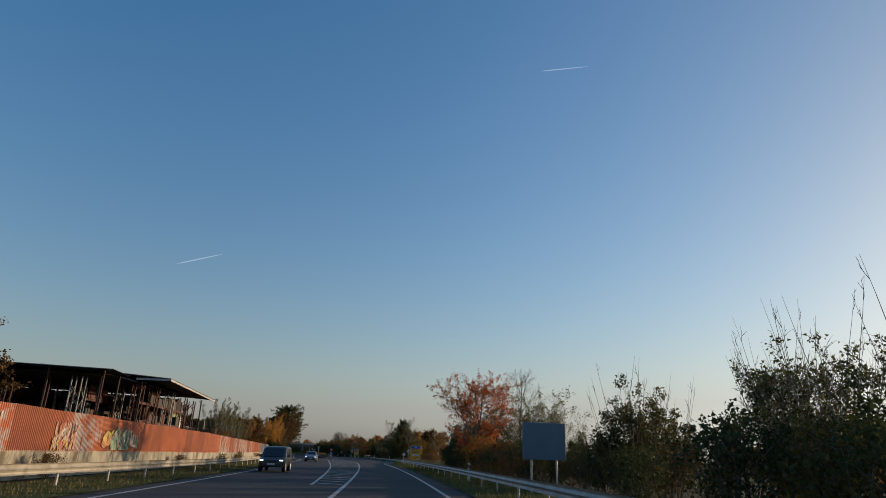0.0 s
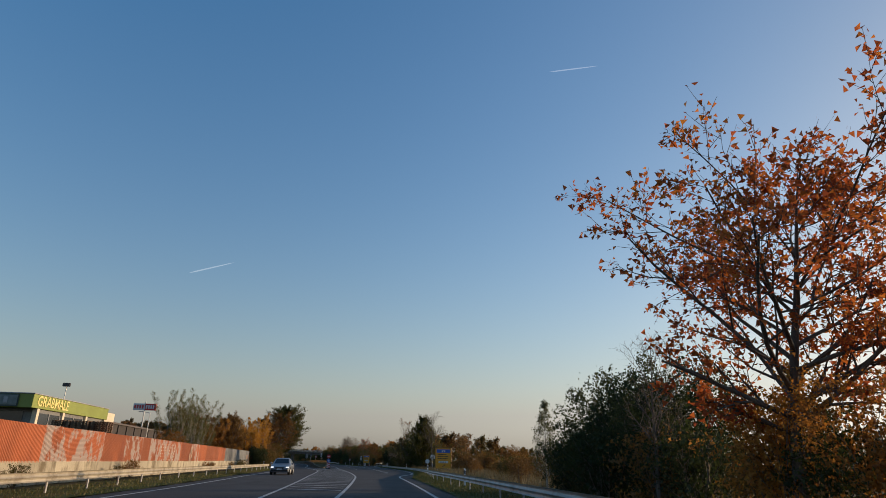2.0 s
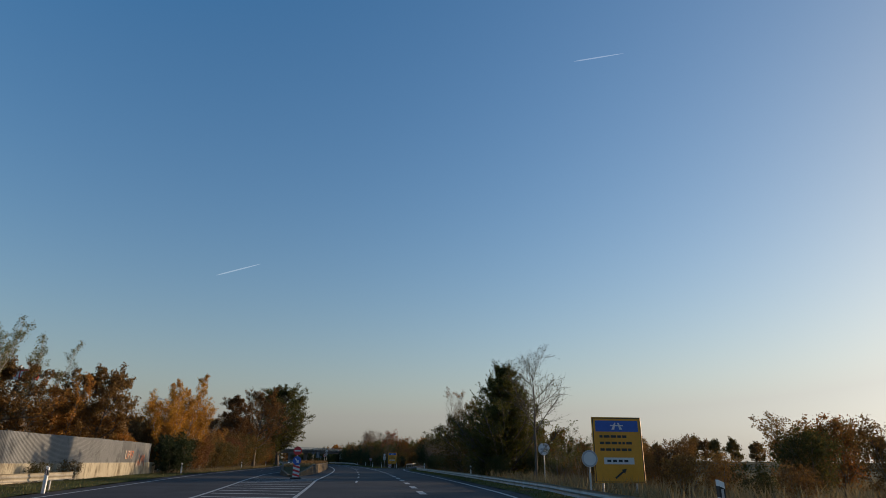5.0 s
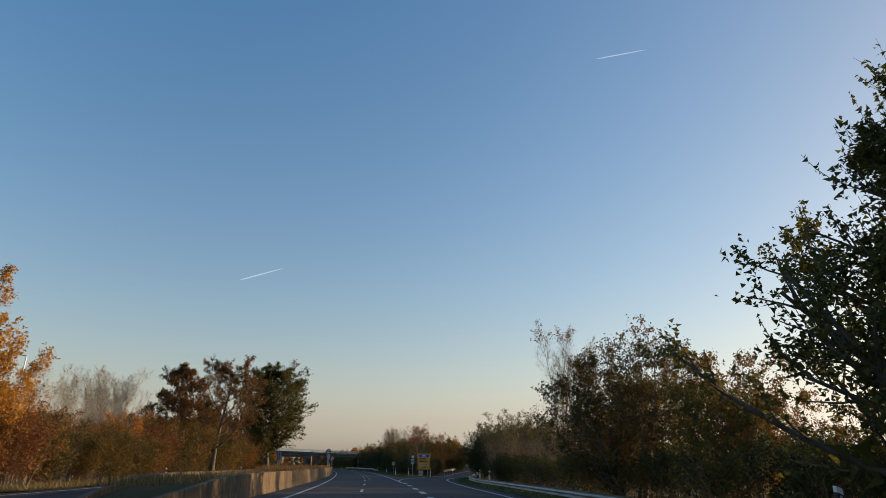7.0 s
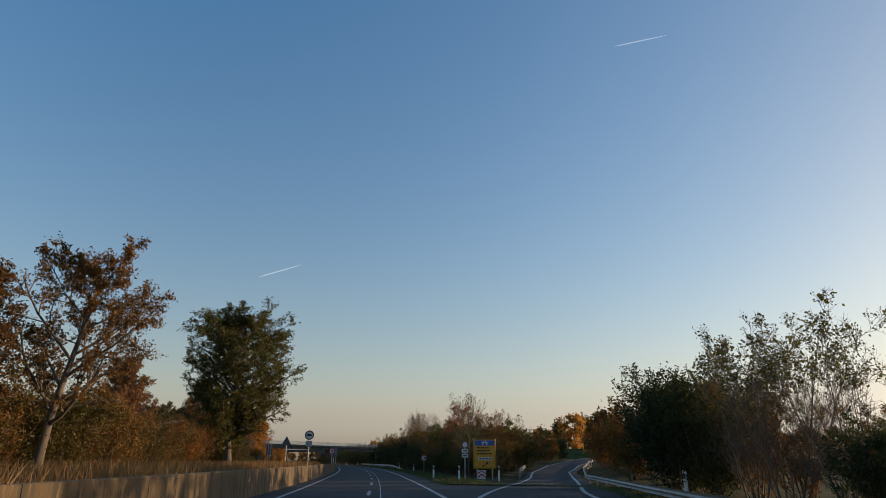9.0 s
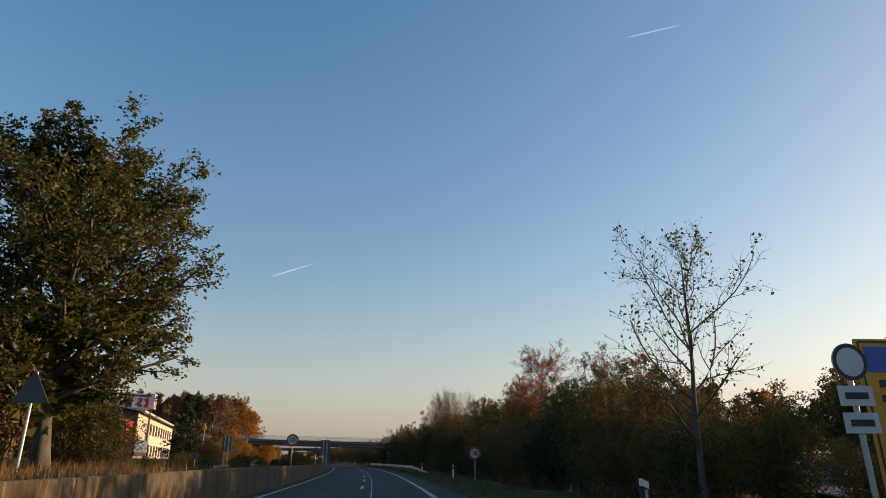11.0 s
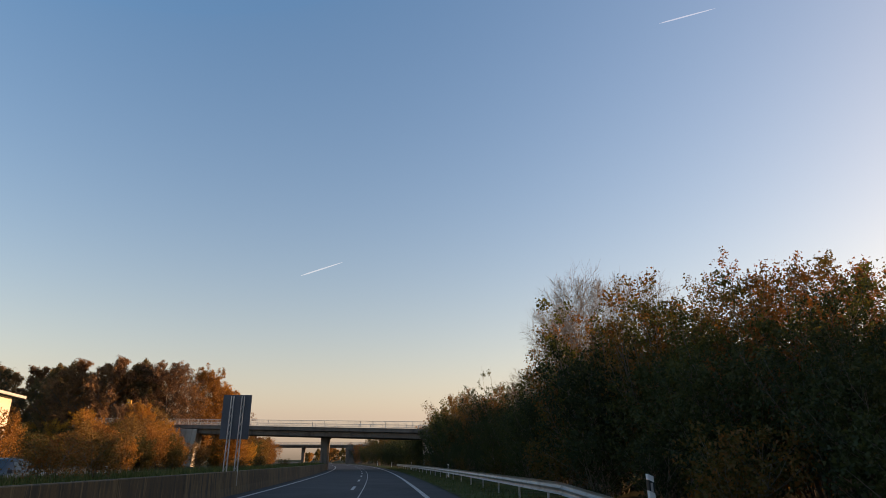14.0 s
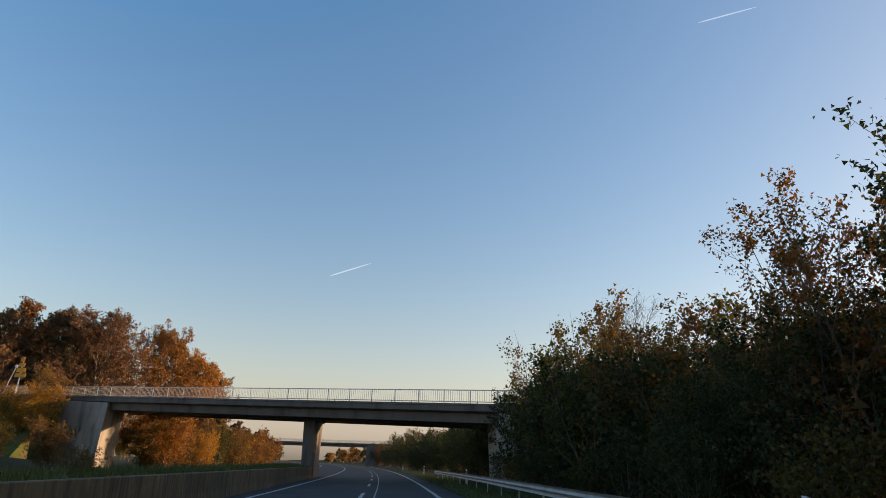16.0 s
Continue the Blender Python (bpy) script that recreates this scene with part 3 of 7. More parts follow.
def broadleaf(seed, H, r, first, form, n1, reach, angle, up, n2, n3, nl, size, leaf, bark=None, stems=1, lean=0.03, l2=0.45, l3=0.4, tips=0.0, droop=0.4, sides=(9, 6, 4, 3), tri=False, wide=0.62, core=0, spread=1.0, shoots=0.0):
    """Wood and leaf meshes of one tree: trunk(s), limbs, branches, twigs and leaves. form(u): limb length along the
    trunk, 0 to 1; core: oversize leaves added deep inside to block light; tips: share of the topmost twigs that keep
    leaves; shoots: length of upright shoots at the limbs' ends.
    """
    rng = np.random.default_rng(seed)
    K = 8
    if stems == 1:
        d0 = np.array([[rng.normal(0, lean), rng.normal(0, lean), 1.0]])
        hs = np.array([H])
        b0 = np.zeros((1, 3))
    else:
        a = np.arange(stems) * 2.4 + rng.random(stems)
        o = (0.14 + 0.32 * rng.random(stems)) * spread
        d0 = np.stack([np.cos(a) * o, np.sin(a) * o, np.ones(stems)], 1)
        hs = H * (0.6 + 0.4 * rng.random(stems))
        b0 = np.stack([np.cos(a), np.sin(a), np.zeros(stems)], 1) * 0.25 * spread * H / 5
    P = [b0]
    d = d0 / np.linalg.norm(d0, axis=1, keepdims=True)
    for _ in range(K - 1):
        d = d + rng.normal(0, 0.05, d.shape) + np.array([0, 0, 0.04])
        d /= np.linalg.norm(d, axis=1, keepdims=True)
        P.append(P[-1] + d * (hs / (K - 1))[:, None])
    P0 = np.stack(P, 1)
    R0 = r * np.linspace(1.0, 0.12, K)[None] * np.ones((len(hs), 1)) * (hs / H)[:, None]
    R0[:, 0] *= 1.25
    P1, R1 = sprout(rng, P0, R0, n1, first, lambda u: H * reach * form((u - first) / (1 - first)), angle, up, 6, 0.10, 0.97)
    L1 = np.linalg.norm(P1[:, -1] - P1[:, 0], axis=1)
    P2, R2 = sprout(rng, P1, R1, n2, 0.18, lambda u: np.repeat(L1, n2) * l2 * (1.15 - 0.6 * u), 42, up * 0.6, 4, 0.14)
    L2 = np.linalg.norm(P2[:, -1] - P2[:, 0], axis=1)
    P3, R3 = sprout(rng, P2, R2, n3, 0.2, lambda u: np.repeat(L2, n3) * l3 * (1.2 - 0.5 * u) + 0.15, 40, up * 0.5, 3, 0.16)
    levels = [((P0, R0), sides[0]), ((P1, R1), sides[1]), ((P2, R2), sides[2]), ((P3, R3), sides[3])]
    if shoots:
        P4, R4 = sprout(rng, P1, R1, 3, 0.72, lambda u: H * shoots * (0.7 + 0.6 * u), 22, 1.3, 4, 0.10)
        levels.append(((P4, R4), 3))
    wood = np_mesh("wood", [tubes(*pr, k) for pr, k in levels if k], bark or BARK)
    lf = None
    if nl:
        k = int(nl * 0.78)
        sets = [leaves(rng, P3, k, size, 0.1, size * 0.7, droop, wide, tri), leaves(rng, P2, nl - k, size, 0.35, size * 0.7, droop, wide, tri)]
        if tips:
            top = P3[np.argsort(P3[:, -1, 2])[-int(len(P3) * tips):]]
            sets = [leaves(rng, top, nl, size, 0.3, size * 0.5, droop, wide, tri)]
        if shoots:
            sets.append(leaves(rng, P4, len(P4) * 14, size, 0.15, size * 0.35, -0.5, wide, tri))
        # oversize inner leaves, added to keep light from passing through the plant
        if core:
            low = P1[P1[:, 0, 2] < 0.5 * H]
            sets.append(leaves(rng, low, core, 0.028 * H, 0.05, 0.02 * H, droop, 0.9, tri, 0.5))
        lf = np_mesh("crown", sets, leaf, smooth=False)
    return wood, lf


def plant(kind, label, category, meshes, m, group=""):
    ob = thing(kind, label, category, group, m)
    part("trunk" if category == "tree" else "woody_base", meshes[0], None, ob)
    if meshes[1]:
        part("crown" if category == "tree" else "foliage", meshes[1], None, ob)
    return ob


rounded = lambda u: np.sqrt(np.clip(1.02 - (1.6 * u - 0.6) ** 2, 0.12, 1))     # widest a third up
domed = lambda u: np.sqrt(np.clip(1.0 - u ** 2, 0.1, 1))
cone = lambda u: 0.07 + 0.96 * (1 - u) ** 1.05
globe = lambda u: np.sqrt(np.clip(1.02 - (1.9 * u - 0.85) ** 2, 0.15, 1))
columnar = lambda u: 0.55 + 0.4 * np.sin(np.clip(u, 0, 1) * 3.0)
even = lambda u: 1.0 - 0.5 * u

# templates: one set of meshes for each kind of plant
SH = (5, 4, 3, 0)
RED_OAK = broadleaf(17, 6.4, 0.15, 0.30, globe, 30, 0.57, 58, 0.22, 8, 5, 12500, 0.095, LEAF_RED, l2=0.48, lean=0.0, tri=True, wide=0.9)
RED_THIN = broadleaf(18, 8.6, 0.14, 0.36, rounded, 34, 0.33, 60, 0.16, 9, 7, 17000, 0.06, LEAF_RED, l2=0.5, tri=True, wide=0.9, lean=0.0, droop=0.9)
BARE_A = broadleaf(12, 7.4, 0.11, 0.18, rounded, 20, 0.30, 40, 0.5, 7, 5, 260, 0.07, LEAF_BROWN, l2=0.5)
BARE_B = broadleaf(13, 9.0, 0.13, 0.42, even, 18, 0.42, 50, 0.42, 8, 7, 1500, 0.085, LEAF_MIX, l2=0.5, lean=0.0)
WILLOW = broadleaf(14, 9.6, 0.10, 0.10, rounded, 16, 0.34, 40, 0.55, 12, 9, 500, 0.05, LEAF_BROWN, TWIG, stems=5, l2=0.55, l3=0.5, tri=True, sides=(5, 4, 3, 3))
POPLAR_BARE = broadleaf(15, 10.4, 0.055, 0.10, columnar, 22, 0.19, 32, 0.7, 8, 4, 460, 0.11, LEAF_MIX, TWIG, stems=4, tips=0.08, l2=0.45, sides=(6, 3, 3, 3), spread=0.24)
POPLAR_BARE_B = broadleaf(16, 8.6, 0.09, 0.2, columnar, 20, 0.18, 32, 0.75, 7, 4, 180, 0.13, LEAF_MIX, TWIG, tips=0.08, l2=0.42)
POPLAR_PALE = broadleaf(19, 9.0, 0.085, 0.12, columnar, 18, 0.17, 28, 0.8, 7, 4, 900, 0.10, LEAF_WISPY, PALE_BARK, stems=5, l2=0.45, tri=True, sides=(5, 3, 3, 3), spread=0.6)
SHRUB_A = broadleaf(21, 4.4, 0.04, 0.10, even, 9, 0.30, 38, 0.5, 6, 4, 6000, 0.075, LEAF_GREEN, TWIG, stems=9, sides=(5, 4, 3, 3), core=60, tri=True, wide=0.9)
SHRUB_B = broadleaf(22, 4.6, 0.04, 0.08, even, 9, 0.32, 42, 0.4, 5, 4, 8500, 0.085, LEAF_MIX, TWIG, stems=8, sides=SH, core=260, tri=True, wide=0.9)
LOOSE = broadleaf(25, 6.0, 0.035, 0.15, even, 8, 0.24, 36, 0.6, 5, 4, 4200, 0.08, LEAF_GREEN, TWIG, stems=9, sides=(4, 3, 3, 0), l3=0.6)
TUFT_SHOOTS = broadleaf(29, 5.6, 0.020, 0.5, even, 3, 0.10, 22, 0.7, 2, 2, 700, 0.07, LEAF_GREEN, TWIG, stems=9, sides=(4, 3, 3, 0), tips=0.7, spread=0.8)
WHIPS = broadleaf(24, 4.8, 0.020, 0.2, even, 3, 0.12, 20, 0.7, 2, 2, 0, 0.075, LEAF_GREEN, TWIG, stems=14, sides=(4, 3, 3, 0))
SPRAYS = [broadleaf(26 + k, 5.4, 0.022, 0.35, even, 5, 0.14, 26, 0.7, 3, 2, 1500, 0.085, lf, TWIG, stems=12, sides=(4, 3, 3, 0)) for k, lf in enumerate((LEAF_GREEN, LEAF_MIX, LEAF_BROWN))]
DENSE = [broadleaf(31 + k, 5.2, 0.05, 0.03, rounded, 11, 0.42, 50, 0.4, 6, 4, 6500, 0.16, lf, stems=6, sides=(4, 3, 0, 0), tri=True, wide=0.8, core=500) for k, lf in enumerate((LEAF_DARK, LEAF_GREEN, LEAF_MIX, LEAF_DARK))]
NEAR = [broadleaf(131 + k, 5.2, 0.05, 0.03, rounded, 12, 0.42, 50, 0.45, 7, 5, 14500, 0.085, lf, TWIG, stems=7, sides=(3, 3, 0, 0), tri=True, wide=0.95, core=900) for k, lf in enumerate((LEAF_DARK, LEAF_GREEN, LEAF_MIX, LEAF_DARK, LEAF_BROWN))]
# filler plants for the unseen rows that keep sun off the hedge
SUN_BLOCKERS = [broadleaf(151 + k, 6.0, 0.05, 0.05, rounded, 11, 0.38, 46, 0.5, 6, 5, 7500, 0.115, lf, TWIG, stems=7, sides=(3, 3, 0, 0), tri=True, wide=0.9, core=700) for k, lf in enumerate((LEAF_MIX, LEAF_DARK))]
TURNING = [broadleaf(141 + k, 6.4, 0.05, 0.06, even, 10, 0.30, 42, 0.5, 6, 4, 12000, 0.088, lf, TWIG, stems=7, sides=(4, 3, 3, 0), wide=0.85, tri=True, core=350) for k, lf in enumerate((LEAF_MIX, LEAF_BROWN, LEAF_GREEN))]
EDGE = [broadleaf(36 + k, 6.2, 0.05, 0.10, even, 9, 0.26, 36, 0.6, 6, 4, 6000, 0.08, lf, TWIG, stems=8, sides=(4, 3, 0, 0), wide=0.95) for k, lf in enumerate((LEAF_GREEN, LEAF_MIX))]
LOW = [broadleaf(45 + k, 1.9, 0.03, 0.05, rounded, 8, 0.5, 52, 0.35, 5, 3, 3000, 0.066, lf, TWIG, stems=6, sides=(3, 3, 0, 0), tri=True, wide=0.95, core=200) for k, lf in enumerate((LEAF_DARK, LEAF_MIX, LEAF_BROWN))]
MID = [broadleaf(55 + k, 3.6, 0.04, 0.06, rounded, 10, 0.4, 46, 0.45, 6, 4, 9500, 0.078, lf, TWIG, stems=7, sides=(3, 3, 0, 0), tri=True, wide=0.85, core=320) for k, lf in enumerate((LEAF_BROWN, LEAF_ORANGE, LEAF_MIX, LEAF_GOLD, LEAF_OAK, LEAF_CRIMSON))]
HORNBEAM = broadleaf(41, 9.0, 0.16, 0.02, cone, 125, 0.52, 64, 0.55, 9, 5, 72000, 0.088, LEAF_GREEN, l2=0.30, sides=(8, 3, 3, 0), tri=True, wide=0.85, core=2500, lean=0.0, shoots=0.08)
TURNED = [broadleaf(241 + k, 7.0, 0.11, 0.03, rounded, 28, 0.40, 64, 0.30, 10, 5, 30000, 0.075, lf, TWIG, stems=2, sides=(7, 4, 3, 0), tri=True, wide=0.8, droop=0.8) for k, lf in enumerate((LEAF_REDDISH, LEAF_GREEN))]
TUFTED = [broadleaf(67 + k, 6.6, 0.04, 0.10, even, 10, 0.24, 34, 0.6, 6, 5, n, 0.095, LEAF_GREEN, TWIG, stems=8, sides=(5, 3, 3, 3), l2=0.5, tips=tp, spread=0.9) for k, (n, tp) in enumerate(((2000, 0.4), (3600, 0.75)))]
TALL = [broadleaf(251 + k, 8.0, 0.07, 0.06, rounded, 14, 0.30, 42, 0.55, 7, 5, 17000, 0.085, lf, TWIG, stems=6, sides=(5, 3, 3, 0), tri=True, wide=0.9, core=600) for k, lf in enumerate((LEAF_DARK, LEAF_MIX, LEAF_GREEN))]
BIRCH = broadleaf(42, 5.0, 0.06, 0.12, cone, 34, 0.26, 52, -0.1, 7, 4, 3600, 0.075, LEAF_GREEN, PALE_BARK, droop=1.2, lean=0.0)
GOLDEN_A = broadleaf(51, 10.2, 0.08, 0.10, columnar, 14, 0.18, 30, 0.8, 8, 5, 19000, 0.12, LEAF_GOLD, PALE_BARK, stems=6, sides=(6, 4, 3, 0), tri=True, wide=0.8)
GOLDEN_B = broadleaf(52, 8.6, 0.08, 0.08, rounded, 12, 0.25, 36, 0.6, 7, 5, 13000, 0.135, LEAF_ORANGE, TWIG, stems=6, sides=(5, 3, 3, 0), tri=True, wide=0.8)
OLIVE_TALL = broadleaf(53, 12.2, 0.09, 0.06, columnar, 15, 0.13, 22, 0.9, 8, 5, 26000, 0.09, LEAF_WISPY, PALE_BARK, stems=12, sides=(5, 3, 3, 0), tri=True, wide=0.75)
OAK_GREEN = broadleaf(61, 17.8, 0.40, 0.19, globe, 84, 0.345, 60, 0.28, 9, 6, 66000, 0.17, LEAF_OLIVE, l2=0.42, tri=True, wide=0.85, sides=(9, 6, 4, 0), lean=0.0, core=600)
MAPLE = broadleaf(64, 7.2, 0.11, 0.28, rounded, 16, 0.36, 50, 0.40, 7, 5, 1300, 0.105, LEAF_GREEN, l2=0.5)
OAK_BROWN = broadleaf(62, 12.0, 0.28, 0.24, domed, 18, 0.46, 54, 0.38, 9, 7, 26000, 0.125, LEAF_OAKBROWN, l2=0.5, tri=True, wide=0.85, sides=(9, 6, 4, 3))
OAK_DARK = broadleaf(65, 11.8, 0.26, 0.16, domed, 32, 0.36, 62, 0.25, 9, 6, 34000, 0.14, LEAF_RUST, l2=0.46, tri=True, wide=0.85, sides=(9, 6, 3, 0), lean=0.0, core=300)
OAK_RUST = broadleaf(63, 11.6, 0.26, 0.20, rounded, 22, 0.42, 58, 0.3, 8, 5, 20000, 0.20, LEAF_BROWN, l2=0.5, tri=True, wide=0.85, sides=(9, 6, 3, 0))
WOOD = [broadleaf(71 + k, 16.0, 0.28, 0.10, domed, 36, 0.34, 54, 0.32, 8, 5, 22000, 0.215, lf, TWIG, sides=(6, 4, 3, 0), tri=True, wide=0.85, core=350) for k, lf in enumerate((LEAF_RUSSET, LEAF_WOOD, LEAF_WOOD))]
ROUND = [broadleaf(75 + k, 17.0, 0.28, 0.10, globe, 56, 0.37, 58, 0.30, 9, 6, 44000, 0.20, lf, TWIG, sides=(7, 5, 3, 0), tri=True, wide=0.85, lean=0.0) for k, lf in enumerate((LEAF_RUSSET, LEAF_ORANGE))]
FAR = [broadleaf(81 + k, 12.0, 0.25, 0.06, rounded, 12, 0.40, 55, 0.3, 5, 2, 1300, 0.85, lf, sides=(4, 3, 0, 0), tri=True, wide=0.8) for k, lf in enumerate((LEAF_BROWN, LEAF_OAK, LEAF_ORANGE))]
FAR_BARE = broadleaf(84, 12.0, 0.2, 0.12, columnar, 12, 0.28, 40, 0.5, 5, 2, 400, 0.5, LEAF_BROWN, TWIG, sides=(4, 3, 3, 0), tri=True)

rnd = random.Random(5)


def turn():
    return rnd.uniform(0, 360)


def put(kind, label, category, meshes, s, d, scale=1.0, group="", sink=0.06, tall=1.0, rot=None, tilt=0.0):
    m = place(s, d, ground_z(s, d) - sink + (0.07 if abs(d) < 8 else 0), 0, scale) @ Matrix.Rotation(math.radians(tilt), 4, "Y") @ Matrix.Rotation(math.radians(turn() if rot is None else rot), 4, "Z") @ Matrix.Diagonal((1, 1, tall, 1))
    return plant(kind, label, category, meshes, m, group)


# right side, beginning
put("oak_tree", "small oak with thin red and orange autumn leaves", "tree", RED_OAK, 48.0, 7.15, 1.0, tall=0.94, rot=20)
put("bare_tree", "slender tree without leaves near the oak", "tree", BARE_A, 41.8, 8.9, 0.88)
put("bare_tree", "small tree without leaves near the oak", "tree", BARE_A, 54.0, 7.2, 0.6)
for s, d, sc in ((12.5, 8.8, 0.92), (15.5, 10.4, 1.05), (11.0, 11, 1.0), (20.5, 7.9, 0.86), (22.0, 9.8, 0.82)):
    put("tall_shrub", "tall green shrub with bare upright shoots", "shrub", SHRUB_A if s < 19 else SHRUB_B, s, d, sc, "tall shrubs")
    put("shoot_clump", "bare upright shoots growing through a shrub", "shrub", WHIPS, s + 0.4, d + 0.3, sc * 1.27, "bare shoots")
    put("shoot_clump", "bare upright shoots growing through a shrub", "shrub", WHIPS, s - 0.5, d - 0.2, sc * 1.08, "bare shoots")
for s, d, sc in ((27.0, 10.2, 0.40), (28.6, 11.0, 0.44), (30.6, 10.4, 0.40), (28.0, 12.4, 0.46), (33.0, 10.5, 0.38), (31.0, 12.0, 0.42)):
    put("hedge_shrub", "low dense dark shrub behind the sign board", "shrub", NEAR[0], s, d, sc, "dense shrubs")
put("tall_shrub", "thin leafy sapling beside the sign board", "shrub", LOOSE, 28.6, 8.9, 0.54, "tall shrubs")
for s, d, sc, ms in ((36.0, 9.2, 0.92, LOOSE), (37.4, 9.0, 0.95, LOOSE), (39.0, 10.0, 1.0, LOOSE), (34.8, 9.2, 0.7, LOOSE), (38.0, 8.8, 0.7, SHRUB_B), (44.0, 11.0, 0.8, LOOSE)):
    put("tall_shrub", "loose leafy shrub with thin stems", "shrub", ms, s, d, sc, "tall shrubs")
for i in range(26):
    s = -3 + i * 2.5
    if 19 < s < 28:
        continue
    put("low_shrub", "low dark roadside shrub", "shrub", LOW[(0, 1, 0, 2)[i % 4]], s, 7.0 + rnd.uniform(-0.3, 1.0), rnd.uniform(0.85, 1.2), "low roadside shrubs")
    if i % 2:
        put("low_shrub", "low dark roadside shrub", "shrub", LOW[(0, 1)[i % 4 // 2]], s, 9.0 + rnd.uniform(-0.3, 1.4), rnd.uniform(1.0, 1.35), "low roadside shrubs")
put("low_shrub", "red-leaved sapling under the oak", "shrub", MID[1], 48.5, 7.2, 0.8, "low roadside shrubs")
put("low_shrub", "red-leaved sapling under the oak", "shrub", MID[1], 46.0, 7.6, 0.7, "low roadside shrubs")
for s, d, sc, ms in ((54.5, 8.2, 0.5, 0), (56.5, 8.4, 0.66, 3), (58.6, 9.0, 0.92, 0), (61, 9.2, 0.95, 0), (63.5, 9.6, 0.78, 3), (65.2, 8.6, 0.50, 0), (67.6, 9.2, 0.45, 0), (60, 11.5, 1.02, 0), (64, 12.0, 0.6, 0), (66.2, 10.0, 0.62, 0), (69, 10.0, 0.46, 0), (71.5, 10.4, 0.32, 0), (61.5, 7.2, 0.5, 0), (58, 7.2, 0.46, 3)):
    put("hedge_shrub", "dense dark green shrub in the shade", "shrub", NEAR[ms], s, d, sc, "dense shrubs")
for s, d, sc in ((62, 9.6, 0.6), (66.5, 10.8, 0.7)):
    put("tall_shrub", "light leafy shoots over the dense shrubs", "shrub", LOOSE, s, d, sc, "tall shrubs")
for s, d, sc in ((59.0, 9.2, 0.98), (61.5, 9.8, 0.95)):
    put("shoot_clump", "bare upright shoots growing through a shrub", "shrub", WHIPS, s, d, sc, "bare shoots")
put("shoot_clump", "leafy upright shoots over the dense shrubs", "shrub", TUFT_SHOOTS, 66.0, 10.0, 0.78, "bare shoots")
put("birch_tree", "slender young birch with few pale leaves", "tree", BIRCH, 72.2, 9.15, 0.98)
for i in range(30):
    s = 73 + i * 2.6
    put("field_shrub", "low brown shrub at the field edge", "shrub", LOW[(2, 1, 2)[i % 3]], s, 9.4 + rnd.uniform(0, 5) + (2.5 if s > 105 else 0), rnd.uniform(0.7, 1.15), "field shrubs")
for s, d, sc, ms in ((118, 15, 0.7, 0), (124, 16.5, 0.8, 2), (131, 14.5, 0.7, 0), (136, 15.5, 0.65, 2), (141, 14.2, 0.5, 0), (145, 16.8, 0.6, 2), (141, 20, 0.8, 0), (150, 21, 0.9, 0), (147, 13.4, 0.5, 2), (127, 20, 1.0, 2), (135, 24, 1.1, 0), (112, 22, 1.0, 0), (100, 24, 0.9, 2), (143.5, 12.8, 0.42, 0)):
    put("field_shrub", "brown autumn shrub at the field edge", "shrub", MID[ms], s, d, sc, "field shrubs")
for s, d, sc in ((150.4, 9.8, 0.4), (152.7, 9.1, 0.42), (155.2, 10.0, 0.42), (151.0, 13.0, 0.5), (155.0, 13.0, 0.5), (158.5, 12.0, 0.34), (161.5, 12.4, 0.36)):
    put("hedge_shrub", "dark green shrub round the foot of the hornbeam", "shrub", NEAR[0], s, d, sc, "dense shrubs")
for s, d, sc in ((138.0, 10.8, 0.62), (139.6, 11.6, 0.5), (136.6, 11.8, 0.62), (141.0, 12.6, 0.5)):
    put("shoot_clump", "leafy upright shoots at the field edge", "shrub", SPRAYS[0], s, d, sc, "bare shoots")
put("hornbeam_tree", "dense dark conical hornbeam", "tree", HORNBEAM, 153.2, 10.7, 1.2, tall=0.86, tilt=1.0)
put("bare_tree", "tall thin tree with sparse brown leaves", "tree", BARE_B, 145.4, 11.3, 0.91, rot=75, tilt=6)
for s, d, sc, ms in ((171.4, 10.9, 1.2, TURNED[0]), (166.4, 12.6, 0.72, TURNED[1]), (174.8, 12.2, 0.95, TURNED[0]), (178.5, 12.8, 0.9, TURNING[1]), (166.0, 13.5, 0.9, TURNING[1]), (175.5, 14.5, 1.1, TURNING[2]), (170, 15, 1.0, TURNING[1]), (163, 14.5, 0.6, TURNING[1]), (158, 15.5, 0.5, TURNING[1]), (155, 19, 0.6, TURNING[1]), (163, 20, 0.7, TURNING[0])):
    put("tall_shrub", "leafy shrub turning red and brown", "shrub", ms, s, d, sc, "tall shrubs")
put("poplar_tree", "bare upright poplar with leaves at the tip", "tree", POPLAR_BARE, 184.5, 11.7, 0.96, tall=1.04, rot=20, tilt=0.5)
put("poplar_tree", "bare upright poplar with leaves at the tip", "tree", POPLAR_BARE, 184.4, 14.0, 0.56, tall=1.58, rot=140, tilt=-1)
for s, d, sc in ((184.5, 13.4, 0.4), (186.0, 14.8, 0.42), (188.5, 13.4, 0.42), (187.0, 16.2, 0.4), (190.5, 15.2, 0.44), (182.0, 15.2, 0.42)):
    put("hedge_shrub", "low dense dark shrub under the poplars", "shrub", NEAR[0], s, d, sc, "dense shrubs")
put("poplar_tree", "bare upright poplar with leaves at the tip", "tree", POPLAR_BARE_B, 188.0, 14.4, 1.0)
